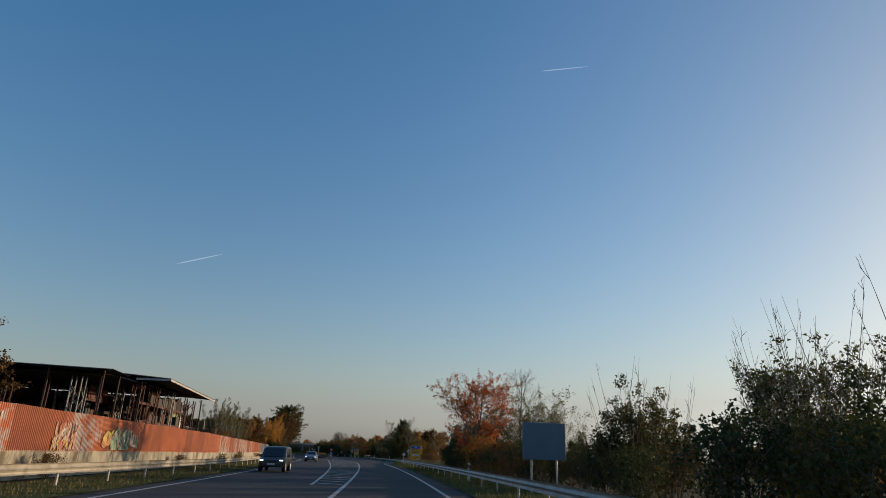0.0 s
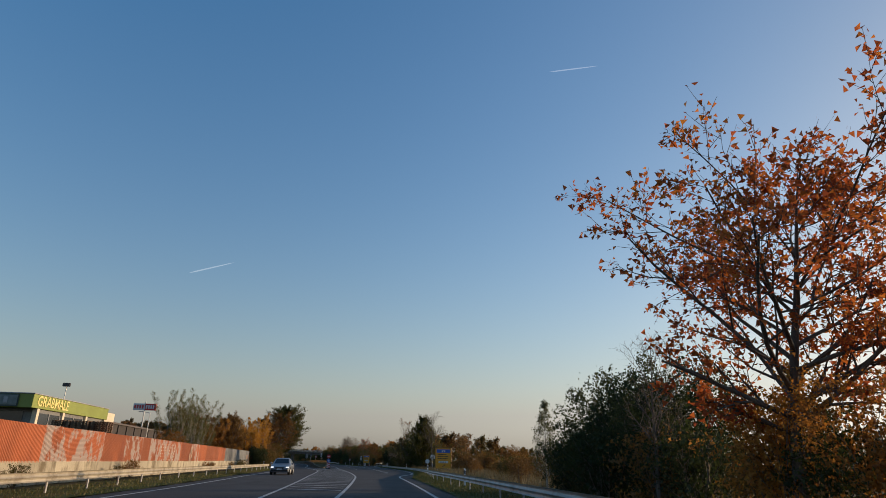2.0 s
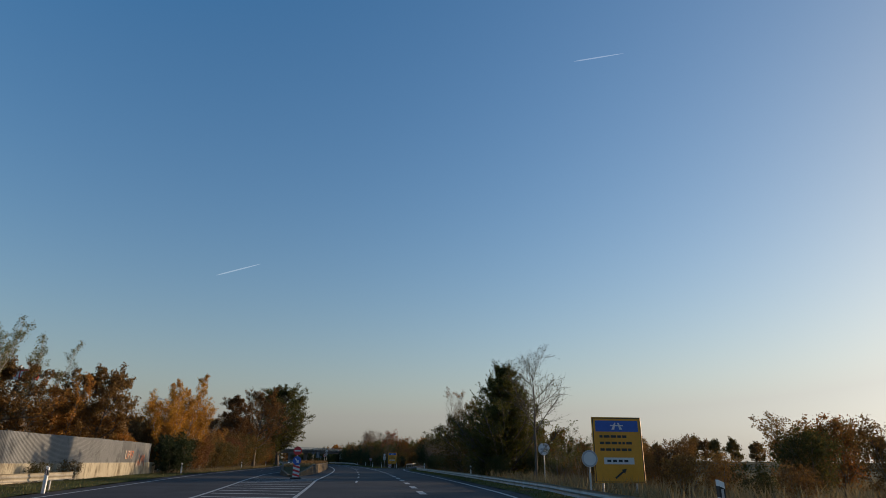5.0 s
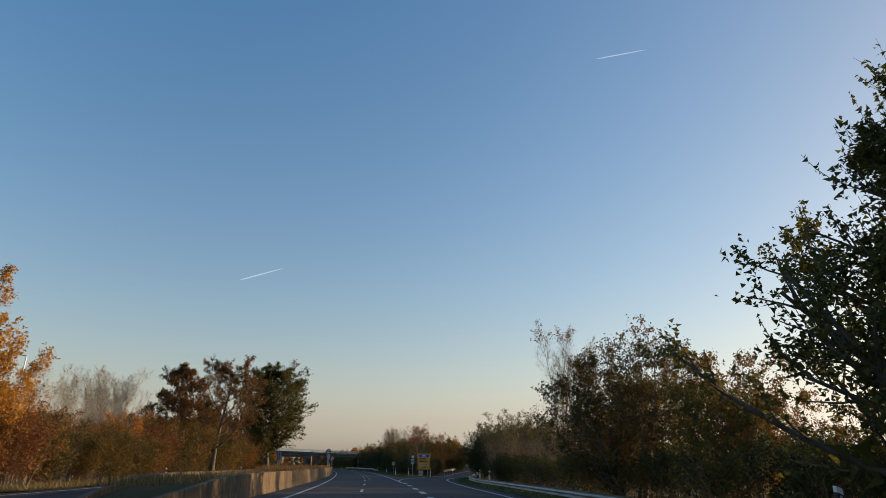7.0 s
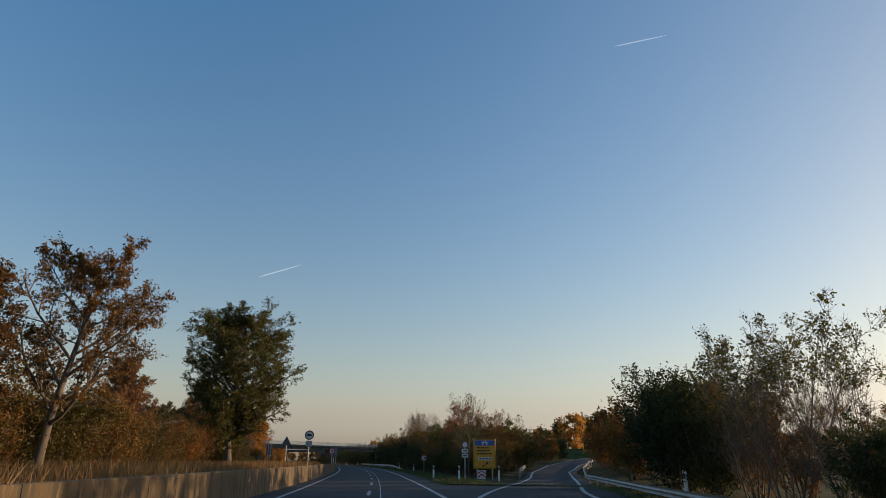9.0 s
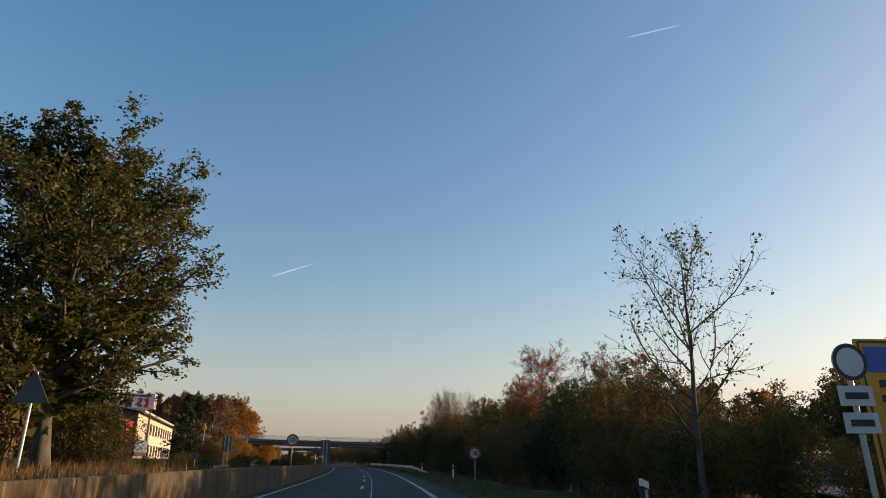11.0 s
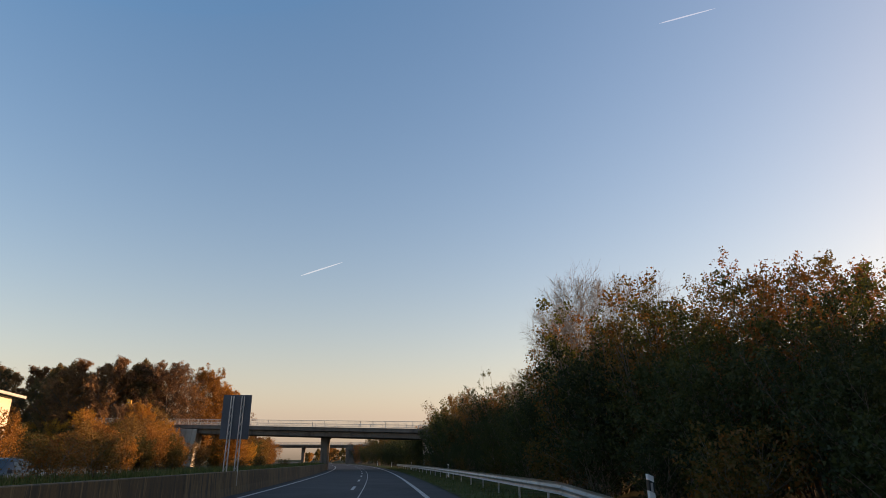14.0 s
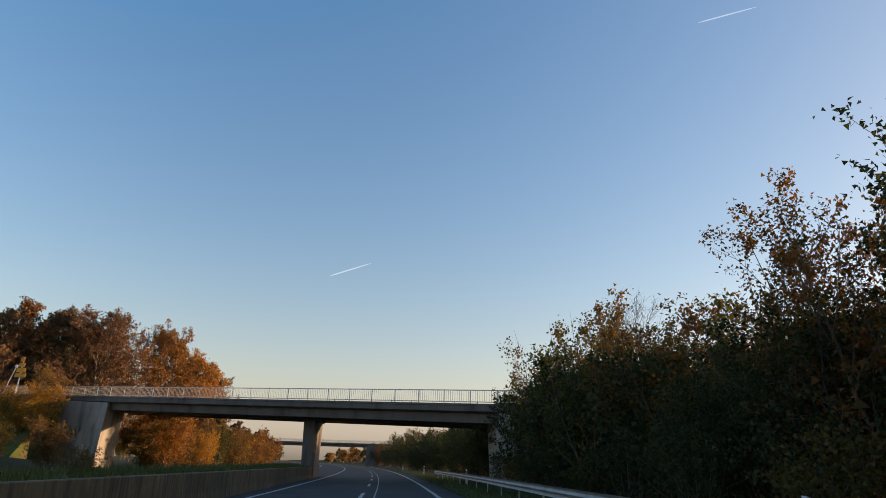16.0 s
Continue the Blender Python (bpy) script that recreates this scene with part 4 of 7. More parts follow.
for i in range(22):
    s = 158 + i * 2.3
    put("low_shrub", "low dark roadside shrub", "shrub", LOW[(0, 0, 1)[i % 3]], s, 10.0 + rnd.uniform(0, 1.4) + max(0, s - 190) * 0.2, rnd.uniform(0.9, 1.25), "low roadside shrubs")
for s, d, sc, ms in ((191.8, 12.4, 0.9, TUFTED[0]), (195.0, 12.0, 1.04, TUFTED[0]), (197.6, 12.2, 0.78, TUFTED[0]), (199.6, 12.6, 0.66, TUFTED[1]), (204.2, 12.4, 0.92, TUFTED[0]), (206.4, 12.0, 1.06, TUFTED[0]), (208.6, 12.2, 0.96, TUFTED[1]), (193.5, 14.0, 0.85, TUFTED[0]), (213.2, 11.7, 1.06, NEAR[0]), (211.2, 12.2, 0.7, NEAR[0]), (196.0, 10.9, 0.5, NEAR[0]), (199.0, 11.0, 0.52, NEAR[0]), (201.5, 11.2, 0.48, NEAR[0]), (200.5, 13.2, 0.4, TURNING[1]), (203.5, 13.0, 0.5, TURNING[1]), (207.5, 13.2, 0.55, TURNING[1]), (210.5, 13.4, 0.7, TURNING[1]), (213, 13.0, 1.05, LOOSE), (216, 13.6, 1.0, LOOSE), (219.5, 15.2, 1.0, LOOSE), (214.5, 13.6, 1.05, NEAR[0]), (218, 14.4, 1.1, NEAR[0]), (222, 16.5, 1.0, NEAR[0]), (221, 18.6, 1.0, DENSE[0]), (227, 20.6, 1.05, DENSE[1]), (234, 23, 1.05, DENSE[2]), (242, 26, 1.1, DENSE[0]), (250, 30, 1.15, DENSE[2]), (260, 34, 1.2, DENSE[2]), (272, 40, 1.3, DENSE[2])):
    put("tall_shrub", "leafy autumn shrub beside the slip road", "shrub", ms, s, d, sc, "tall shrubs")
for i in range(9):
    put("far_tree", "upright half-bare tree beyond the slip road", "tree", FAR_BARE, 262 + i * 7, 44 + i * 3 + rnd.uniform(-3, 3), rnd.uniform(0.7, 0.95), "distant trees")

for i in range(15):
    s = 232 + i * 6.5
    put("field_shrub", "brown autumn shrub beside the slip road", "shrub", (DENSE[2], MID[0], DENSE[0])[i % 3], s, right_line(s) + 4.0 + rnd.uniform(0, 2), rnd.uniform(0.8, 1.1), "field shrubs")
    if i > 4:
        put("field_shrub", "dark shrub inside the bend of the slip road", "shrub", (DENSE[0], DENSE[2])[i % 2], s, gore_left(s) - 4.0 - rnd.uniform(0, 2), rnd.uniform(0.7, 1.0), "field shrubs")

for i in range(12):
    s = 246 + i * 6.0
    put("far_tree", "upright half-bare tree beside the slip road", "tree", FAR_BARE, s, right_line(s) + 6.5 + rnd.uniform(0, 4), rnd.uniform(0.5, 0.68), "distant trees")
for i in range(9):
    put("far_tree", "brown tree where the slip road bends out of sight", "tree", (FAR_BARE, FAR[0], FAR_BARE)[i % 3], 352 + rnd.uniform(0, 10), 48 + i * 4, rnd.uniform(0.5, 0.7), "distant trees")

# the triangle between road and slip road, then the hedge along the cutting
for s, d, sc, ms in ((257.5, 11.5, 0.6, 1), (261, 13.5, 0.85, 2), (262, 8.8, 0.7, 0), (267, 16, 1.1, 1)):
    put("hedge_shrub", "dense shrub in the gore behind the signs", "shrub", DENSE[ms], s, d, sc, "dense shrubs")
put("maple_tree", "half-bare young maple behind the direction sign", "tree", MAPLE, 245.4, 7.7, 0.9)
for s, d, sc, ms in ((242.0, 9.4, 0.36, 4), (244.4, 9.2, 0.5, 2), (247, 9.0, 0.52, 4), (250, 9.0, 0.56, 2), (253, 9.2, 0.7, 4), (255.8, 9.4, 0.8, 1), (258.6, 9.4, 0.98, 0), (248.5, 11.2, 0.5, 0), (252, 12.0, 0.66, 2), (256, 12.2, 0.85, 4)):
    put("hedge_shrub", "brown-green shrub at the start of the hedge", "shrub", NEAR[ms], s, d, sc, "hedge shrubs")
for k in range(11):
    put("shoot_clump", "pale brown upright shoots before the hedge", "shrub", (SPRAYS[2], SPRAYS[1], WHIPS)[k % 3], 246.5 + k * 2.3, 7.6 + rnd.uniform(-0.2, 0.5), 0.45 + 0.028 * k + rnd.uniform(0, 0.1), "bare shoots")
for s, d in ((251, 9.4), (254.5, 9.8)):
    put("shoot_clump", "leafy upright shoots above the hedge", "shrub", SPRAYS[1], s, d, 0.72, "bare shoots")
for s, d, sc in ((275, -20.3, 1.6), (277.5, -19.8, 1.5), (280, -20.4, 1.4), (278, -22.5, 1.7)):
    put("autumn_shrub", "tall mixed autumn shrub before the office", "shrub", (MID[4], MID[4], MID[2])[int(s) % 3], s, d, sc, "autumn shrubs on the bank")
put("oak_tree", "thin red-leaved oak over the hedge", "tree", RED_THIN, 273.5, 10.9, 0.97, rot=30)
put("shoot_clump", "bare upright shoots growing through a shrub", "shrub", WHIPS, 297.6, 9.5, 1.5, "bare shoots")
for s, d, sc in ((297.6, 9.6, 0.68), (299.6, 9.4, 0.7)):
    put("bare_tree", "slender tree without leaves rising from the hedge", "tree", BARE_A, s, d, sc, "bare trees in the hedge")
for s, d, sc, ms in ((281.0, 12.6, 0.95, 0), (279.2, 11.2, 0.89, 1), (267.0, 12.2, 0.76, 0), (263.6, 13.4, 0.84, 1), (291.0, 11.6, 0.88, 2), (293.8, 12.8, 0.92, 2), (303.0, 10.2, 0.66, 0), (306.0, 11.0, 0.76, 1), (309.5, 11.6, 0.84, 1), (313.5, 11.0, 0.86, 1)):
    put("hedge_tree", ("dark upright tree above the hedge", "leafy tree turning orange above the hedge", "light green tree above the hedge")[ms], "tree", TALL[ms], s, d, sc, "trees in the hedge")
front = knots([(258, 3.0), (262, 4.6), (268, 3.8), (274, 4.4), (285, 5.4), (295, 5.2), (300, 4.3), (304, 4.2), (310, 6.0), (318, 6.6), (326, 5.4), (331, 5.8), (340, 5.8), (343, 6.6), (349, 5.0), (354, 6.3), (362, 7.4), (371, 6.8), (380, 6.2), (400, 6.5), (470, 6.0)])
rear = knots([(258, 5.5), (265, 7.0), (268, 5.2), (274, 5.4), (283, 7.2), (288, 7.6), (294, 7.0), (299, 6.2), (304, 5.6), (312, 8.0), (322, 7.8), (332, 6.7), (337, 8.0), (343, 8.2), (347, 7.8), (352, 7.0), (358, 8.4), (366, 8.4), (374, 8.8), (384, 7.5)])
i = 0
s = 263.0
while s < 470:
    near = s < 352
    # from 286 on only dark leaf sets: the hedge's backlit shade as colour
    put("hedge_shrub", "dense hedge shrub, shade put into its leaf colour farther on", "shrub", (NEAR if near else DENSE)[((4, 1, 2, 4, 2) if s < 286 else (0, 3, 0, 3, 0))[i % 5]], s, 8.6 + rnd.uniform(-0.2, 0.7), front(s) / 6.0 * rnd.uniform(0.88, 1.0), "hedge shrubs")
    if s < 372:
        put("shoot_clump", "leafy upright shoots above the hedge", "shrub", (SPRAYS[0], SPRAYS[1], WHIPS, SPRAYS[2])[i % 4], s + 1.2, 9.3, front(s) / 5.6 * rnd.uniform(0.95, 1.12), "bare shoots")
    if s < 384:
        put("hedge_shrub", "dense hedge shrub turning brown on top", "shrub", ((NEAR[2], EDGE[0], NEAR[4], EDGE[1], NEAR[1]) if near else (DENSE[2], EDGE[0], DENSE[1], EDGE[1], EDGE[0]))[i % 5], s + 2.0, 11.2 + rnd.uniform(-0.4, 1.0), rear(s) / 6.6 * rnd.uniform(0.9, 1.05), "hedge shrubs")
    i += 1
    s += 4.3 if s < 384 else 6.5
# unseen rows added behind the hedge so that it stays in shade
for k in range(40):
    s = 262 + k * 3.1
    put("far_tree", "unseen tree added behind the hedge to block the sun", "tree", SUN_BLOCKERS[k % 2], s, 15.5 + rnd.uniform(0, 3.0), min(front(s), 6.0) / 6.25 * rnd.uniform(0.95, 1.1), "trees behind the hedge")
for k in range(30):
    s = 246 + k * 4.4
    put("low_shrub", "low leafy shrub at the foot of the hedge", "shrub", LOW[(0, 1, 0)[k % 3]], s, 7.2 + rnd.uniform(-0.2, 0.4), rnd.uniform(0.9, 1.2), "low roadside shrubs")
put("willow_tree", "bare round-headed willow behind the hedge", "tree", WILLOW, 323.4, 12.4, 0.98, tall=1.22, rot=40)
put("willow_tree", "bare round-headed willow behind the hedge", "tree", WILLOW, 329.5, 12.8, 0.95, tall=1.15, rot=150)
for s, d, sc in ((341.5, 9.6, 1.25), (344.8, 9.3, 1.25), (347.5, 9.0, 1.0), (338.8, 9.8, 1.5)):
    put("shoot_clump", "tall upright shoots with leaf tufts over the hedge", "shrub", TUFT_SHOOTS, s, d, sc, "bare shoots")
put("bare_tree", "small bare tree in the hedge", "tree", BARE_A, 354.8, 9.3, 0.92, rot=50)
put("willow_tree", "small bare willow in the hedge", "tree", WILLOW, 333.2, 11.4, 0.78, rot=260)
for s, d, sc, ms in ((316.0, 9.0, 1.3, EDGE[0]), (319.5, 9.2, 1.25, EDGE[1]), (323.5, 8.8, 0.78, EDGE[0]), (312, 9.8, 1.25, EDGE[1]), (308, 9.8, 1.0, EDGE[0]), (340.5, 9.4, 1.02, TALL[0]), (344.0, 9.8, 0.84, TALL[1]), (347.2, 9.6, 0.7, TALL[0]), (355.6, 9.3, 1.2, TURNING[1]), (358.6, 9.8, 1.05, TURNING[1]), (357, 8.2, 1.1, EDGE[0]), (361.5, 9.2, 1.42, EDGE[0]), (365, 8.4, 1.4, EDGE[1]), (369, 8.8, 1.15, EDGE[0]), (373, 9.4, 1.1, EDGE[0]), (352, 9.2, 0.95, EDGE[1]), (296, 9.8, 0.95, EDGE[1]), (289, 10.6, 1.1, EDGE[0]), (263.5, 10.6, 0.92, EDGE[0]), (261.5, 9.6, 0.82, EDGE[1]), (266.0, 11.8, 0.95, EDGE[1])):
    put("tall_shrub", "light leafy shrub rising from the hedge", "shrub", ms, s, d, sc, "tall shrubs")
    put("shoot_clump", "bare upright shoots growing through a shrub", "shrub", WHIPS, s + 0.5, d + 0.6, sc * 1.4, "bare shoots")

# left side
put("maple_tree", "brown-leaved tree behind the red fence", "tree", OAK_RUST, 27.0, -18.4, 0.56)
for s, d, sc, ms in ((145, -28.4, 0.92, OLIVE_TALL), (150, -31.4, 1.03, OLIVE_TALL), (156, -30.2, 0.94, OLIVE_TALL), (140, -25.8, 0.74, OLIVE_TALL)):
    put("poplar_tree", "tall olive upright tree behind the fence", "tree", ms, s, d, sc, "trees behind the fence")
for s, d, sc, ms in ((154, -30, 0.7, OAK_RUST), (157, -26.5, 0.95, GOLDEN_B), (159.5, -23.6, 0.72, OAK_RUST), (163.5, -23.4, 0.6, GOLDEN_B), (166, -30, 1.1, GOLDEN_B), (158, -25, 0.5, OAK_RUST), (164, -25.5, 0.8, GOLDEN_B)):
    put("autumn_tree", "brown and gold autumn tree behind the fence", "tree", ms, s, d, sc, "trees behind the fence")
put("orange_bush", "small orange shrub behind the fence", "shrub", MID[1], 128, -27, 1.25)
for s, d, sc in ((166.3, -19.4, 0.72), (168.6, -19.8, 0.8), (171.2, -20.2, 0.7)):
    put("hedge_shrub", "rounded dark evergreen bush at the fence end", "shrub", DENSE[0], s, d, sc, "dense shrubs")
for s, d, sc, ms in ((170.5, -20.5, 0.88, GOLDEN_A), (174.0, -21.5, 1.0, GOLDEN_A), (178.0, -21.0, 0.9, GOLDEN_A), (183, -23, 0.85, GOLDEN_B), (190, -25, 0.95, POPLAR_PALE), (194, -26, 1.0, POPLAR_PALE), (198, -25, 0.95, POPLAR_PALE), (203, -26.5, 1.05, POPLAR_PALE), (208, -25.5, 0.95, POPLAR_PALE), (222, -31, 1.35, POPLAR_PALE), (226, -33, 1.5, POPLAR_PALE), (230, -35, 1.45, POPLAR_PALE), (236, -36, 1.6, POPLAR_PALE)):
    put("poplar_tree", "golden upright poplar with pale stems" if ms is not POPLAR_PALE else "half-bare pale poplar with upright branches", "tree", ms, s, d, sc, "golden poplars")
put("oak_tree", "dark rust-brown oak with a full crown", "tree", OAK_DARK, 218.6, -22.0, 1.0)
put("oak_tree", "spreading brown oak with a forked trunk", "tree", OAK_BROWN, 224.2, -19.2, 1.05, rot=210)
put("oak_tree", "tall olive-green oak with a full crown", "tree", OAK_GREEN, 265.0, -17.4, 1.2, tall=0.83)
i = 0
for s in np.arange(171, 262, 3.2):
    put("autumn_shrub", "brown and orange autumn shrub on the bank", "shrub", (MID[0], MID[4], MID[2], MID[5], MID[0], MID[4], MID[2], MID[4])[i % 8], float(s), -20.2 + rnd.uniform(-1.0, 0.4), rnd.uniform(0.95, 1.25) * (1.0 if s < 205 else 1.35), "autumn shrubs on the bank")
    if i % 2 == 0:
        put("autumn_shrub", "tall brown autumn shrub on the bank", "shrub", MID[(0, 2, 1)[i % 6 // 2]], float(s) + 1.5, -23.4 + rnd.uniform(-1.0, 0.4), rnd.uniform(1.3, 1.7), "autumn shrubs on the bank")
    if i % 2:
        put("shoot_clump", "pale brown upright shoots on the bank", "shrub", (SPRAYS[2], WHIPS)[i % 4 // 2], float(s) + 1.0, -20.8, rnd.uniform(0.72, 0.95), "bare shoots")
    i += 1
for s, d, sc, ms in ((250, -25, 0.62, 0), (272, -23, 0.6, 0), (258, -28, 0.7, 0)):
    put("autumn_tree", "orange autumn tree behind the oak", "tree", WOOD[ms], s, d, sc, "trees on the bank")
i = 0
for s in np.arange(266, 376, 3.4):
    if s < 318:
        put("low_shrub", "low green shrub beside the far carriageway", "shrub", NEAR[(1, 0, 1)[i % 3]], float(s), -20.2 - rnd.uniform(0, 2.5), rnd.uniform(0.26, 0.4), "low roadside shrubs")
    else:
        put("autumn_shrub", "mixed autumn shrub beside the far carriageway", "shrub", MID[(4, 2, 0, 4, 1)[i % 5]], float(s), -20.4 - rnd.uniform(0, 2.5), rnd.uniform(0.62, 1.0), "autumn shrubs on the bank")
    i += 1
# woods behind the building and the bridge
for i in range(30):
    back, k = i % 2, (1, 2, 0, 1, 0, 2, 1)[i % 7]
    s, d = 416 + 20 * back + rnd.uniform(-3, 3), -41 - i * 3.0 + rnd.uniform(-1, 1)
    put("woodland_tree", ("russet", "olive-brown", "olive-brown")[k] + " autumn tree of the wood", "tree", WOOD[k], s, d, rnd.uniform(1.06, 1.2) + 0.1 * back, "woodland trees")
for i in range(11):
    s = 344 + i * 2.2
    put("autumn_shrub", "brown-olive shrub before the bridge", "shrub", MID[(0, 2, 1, 4)[i % 4]], s, -20.6 - (i % 3) * 1.5 - (s - 344) * 0.06, rnd.uniform(0.85, 1.15) + (s - 344) * 0.008, "autumn shrubs on the bank")
for s, d, sc, ms in ((430, -33.5, 1.06, ROUND[1]), (440, -31.0, 0.96, ROUND[1]), (451, -31.5, 0.86, ROUND[0]), (417, -36.5, 1.04, ROUND[0]), (425, -43, 1.0, WOOD[1]), (420, -27, 0.5, WOOD[1]), (428, -25.5, 0.42, WOOD[0]), (436, -25, 0.45, WOOD[1]), (446, -24, 0.45, WOOD[0]), (456, -23, 0.4, WOOD[1]), (364, -25.5, 0.31, ROUND[1]), (371, -29.0, 0.34, ROUND[0])):
    put("woodland_tree", "orange-brown autumn tree by the bridge", "tree", ms, s, d, sc, "woodland trees")
for i in range(50):
    s = 430 + i * 9
    d = 12 + rnd.uniform(0, 10) if i % 2 else -24 - rnd.uniform(0, 14)
    put("far_tree", "distant autumn roadside tree", "tree", FAR[i % 3], s, d, rnd.uniform(0.45, 0.75), "distant trees")
for i in range(26):
    s = 400 + i * 3.2
    put("autumn_shrub", "mixed autumn shrub beyond the bridge", "shrub", MID[(1, 2, 4, 3, 0)[i % 5]], s, -20.5 - rnd.uniform(0, 4.5) - (i % 3) * 1.2, rnd.uniform(1.1, 1.6), "autumn shrubs on the bank")
for i in range(18):
    s = 398 + i * 9.5
    put("hedge_tree", "dark roadside tree beyond the bridge", "tree", (TALL[0], TALL[1], TALL[0])[i % 3], s, 9.5 + rnd.uniform(-0.6, 1.6), rnd.uniform(0.8, 1.0) + (0.12 if i > 6 else 0), "trees in the hedge")
for s, d, sc in ((405.5, -25.6, 0.56), (406.5, -23.8, 0.6), (408.0, -22.2, 0.52), (411.0, -23.6, 0.6)):
    put("hedge_shrub", "dark evergreen shrub behind the bridge abutment", "shrub", NEAR[0], s, d, sc, "dense shrubs")
# distant tree lines over the fields
for i in range(150):
    s, d = 70 + i * 4.3 + rnd.uniform(-2, 2), 135 + rnd.uniform(0, 45) - i * 0.1
    put("far_tree", "distant tree along the field edge", "tree", (FAR[1], FAR[0], FAR[1], FAR_BARE, FAR[1])[i % 5], s, d, rnd.uniform(0.5, 0.8), "distant trees")
for i in range(26):
    s, d = 300 + i * 14, 60 + rnd.uniform(0, 40) + i
    put("far_tree", "distant tree along the field edge", "tree", FAR[i % 3], s, d, rnd.uniform(0.8, 1.1), "distant trees")
for i in range(44):
    s, d = 470 + i * 11, -55 - rnd.uniform(0, 60)
    put("far_tree", "distant tree beyond the bridge", "tree", (FAR[0], FAR[1], FAR[2], FAR_BARE)[i % 4], s, d, rnd.uniform(0.7, 1.1), "distant trees")


# grass: blades along the verges and in the median
def blades(name, seed, count, s_range, d_range, height, material, base, label):
    rng = np.random.default_rng(seed)
    ss = rng.uniform(*s_range, count)
    dd = rng.uniform(0, 1, count)
    V = np.empty((count, 3, 3))
    for i in range(count):
        lo, hi = d_range(ss[i])
        d = lo + (hi - lo) * dd[i]
        p = np.array(at(ss[i], d, base if not callable(base) else base(ss[i], d)))
        a = rng.uniform(0, 6.28)
        w = np.array([math.cos(a), math.sin(a), 0]) * 0.016 * (1 + height)
        h = height * rng.uniform(0.4, 1.2)
        V[i] = [p - w, p + w, p + np.array([rng.normal(0, 0.35) * h, rng.normal(0, 0.35) * h, h])]
    me = np_mesh(name, [(V.reshape(-1, 3), np.arange(count * 3).reshape(-1, 3))], material, smooth=False)
    return tagged(new(name, me), label, "grass", kind="stuff")


blades("verge_grass", 1, 16000, (0, 130), lambda s: (asphalt_right(s) + 0.1, asphalt_right(s) + 3.2), 0.16, GRASS, 0.02, "short green roadside grass")
blades("verge_grass", 2, 18000, (10, 200), lambda s: (asphalt_left(s) - 3.8, asphalt_left(s) - 0.1), 0.13, GRASS, 0.02, "tufted sunlit roadside grass")
blades("verge_grass", 3, 16000, (130, 400), lambda s: (asphalt_right(s) + 0.1, asphalt_right(s) + 2.8), 0.18, GRASS, 0.02, "short green roadside grass")
blades("field_grass", 6, 22000, (74, 150), lambda s: (8.2, 30), 0.8, DRY_GRASS, ground_z, "tall dry brown field grass")

# ---------------------------------------------------------------- guard rails
W_BEAM = [(0.0, 0.44), (0.045, 0.475), (0.055, 0.52), (0.03, 0.565), (0.0, 0.595), (0.03, 0.625), (0.055, 0.67), (0.045, 0.715), (0.0, 0.75)]
POST_ME = Shape().box(0, 0, 0.24, 0.055, 0.10, 0.88, 0.008).mesh("post", POST_STEEL)
SPACER_ME = Shape().box(0, 0, 0.595, 0.06, 0.07, 0.22, 0.006).mesh("spacer", POST_STEEL)


def guardrail(s0, s1, d_of, side, label, drop=0.0, z_of=lambda s: 0.0):
    """W-beam rail from s0 to s1; side +1: right of the road, its face to the left. drop: metres over which the near end dips to the ground."""
    ob = thing("guardrail", label, "guardrail", "guard rails")
    s = s0
    while s < s1 - 0.1:
        e = min(s + 4.0, s1)
        rings = []
        for t in np.linspace(s, e + 0.12, 4):
            k = max(0.0, 1 - (t - s0) / drop) if drop else 0.0
            ring = []
            prof = [(a, z) for a, z in W_BEAM] + [(a + 0.006, z) for a, z in reversed(W_BEAM)]
            for a, z in prof:
                ring.append(at(t, d_of(t) + side * (a - 0.06) + side * k * 1.0, z - 0.62 * k + z_of(t))[:])
            rings.append(ring)
        part("beam", Shape().sweep(rings), OLD_STEEL if side < 0 else STEEL, ob)
        if not drop or s - s0 > drop * 0.5:
            for me, nm, off in ((POST_ME, "post", 0.14), (SPACER_ME, "spacer", 0.055)):
                p = part(nm, me, None, ob)
                p.matrix_basis = place(s + 2.0, d_of(s + 2.0) + side * off, z_of(s + 2.0))
        s += 4.0
    return ob


rail_right = knots([(-40, 4.35), (88, 4.35), (128, 7.5), (196, 7.9), (206, 8.9), (216, 11.0), (235, 15.0), (255, 21.8), (280, 32), (310, 47)])
rail_left = knots([(-40, -10.2), (40, -10.5), (66, -12.2), (78, -13.0), (130, -13.6), (140, -14.6)])
rail_drop = knots([(88, -0.03), (125, -0.30), (216, -0.32), (240, -0.25), (262, 0.2), (280, 0.7), (310, 1.6)])
guardrail(-12, 290, rail_right, 1, "grey galvanised guard rail beside the verge", z_of=rail_drop)
guardrail(-12, 132, rail_left, -1, "weathered galvanised guard rail before the fence")
guardrail(300, 396, lambda s: 4.9, 1, "grey guard rail with a buried end", drop=8.0)

# ---------------------------------------------------------------- concrete median
wall_front = knots([(157, -6.75), (162, -6.1), (168, -5.8), (200, -5.75), (240, -5.75), (300, -5.85), (395, -6.1)])
wall_back = knots([(157, -6.95), (163, -8.3), (172, -9.2), (200, -9.6), (395, -9.7)])
wall_top = knots([(157, 0.12), (160, 0.32), (168, 0.92), (172, 0.96), (230, 1.02), (257, 1.07), (280, 1.0), (305, 0.92), (345, 0.87), (395, 0.88)])


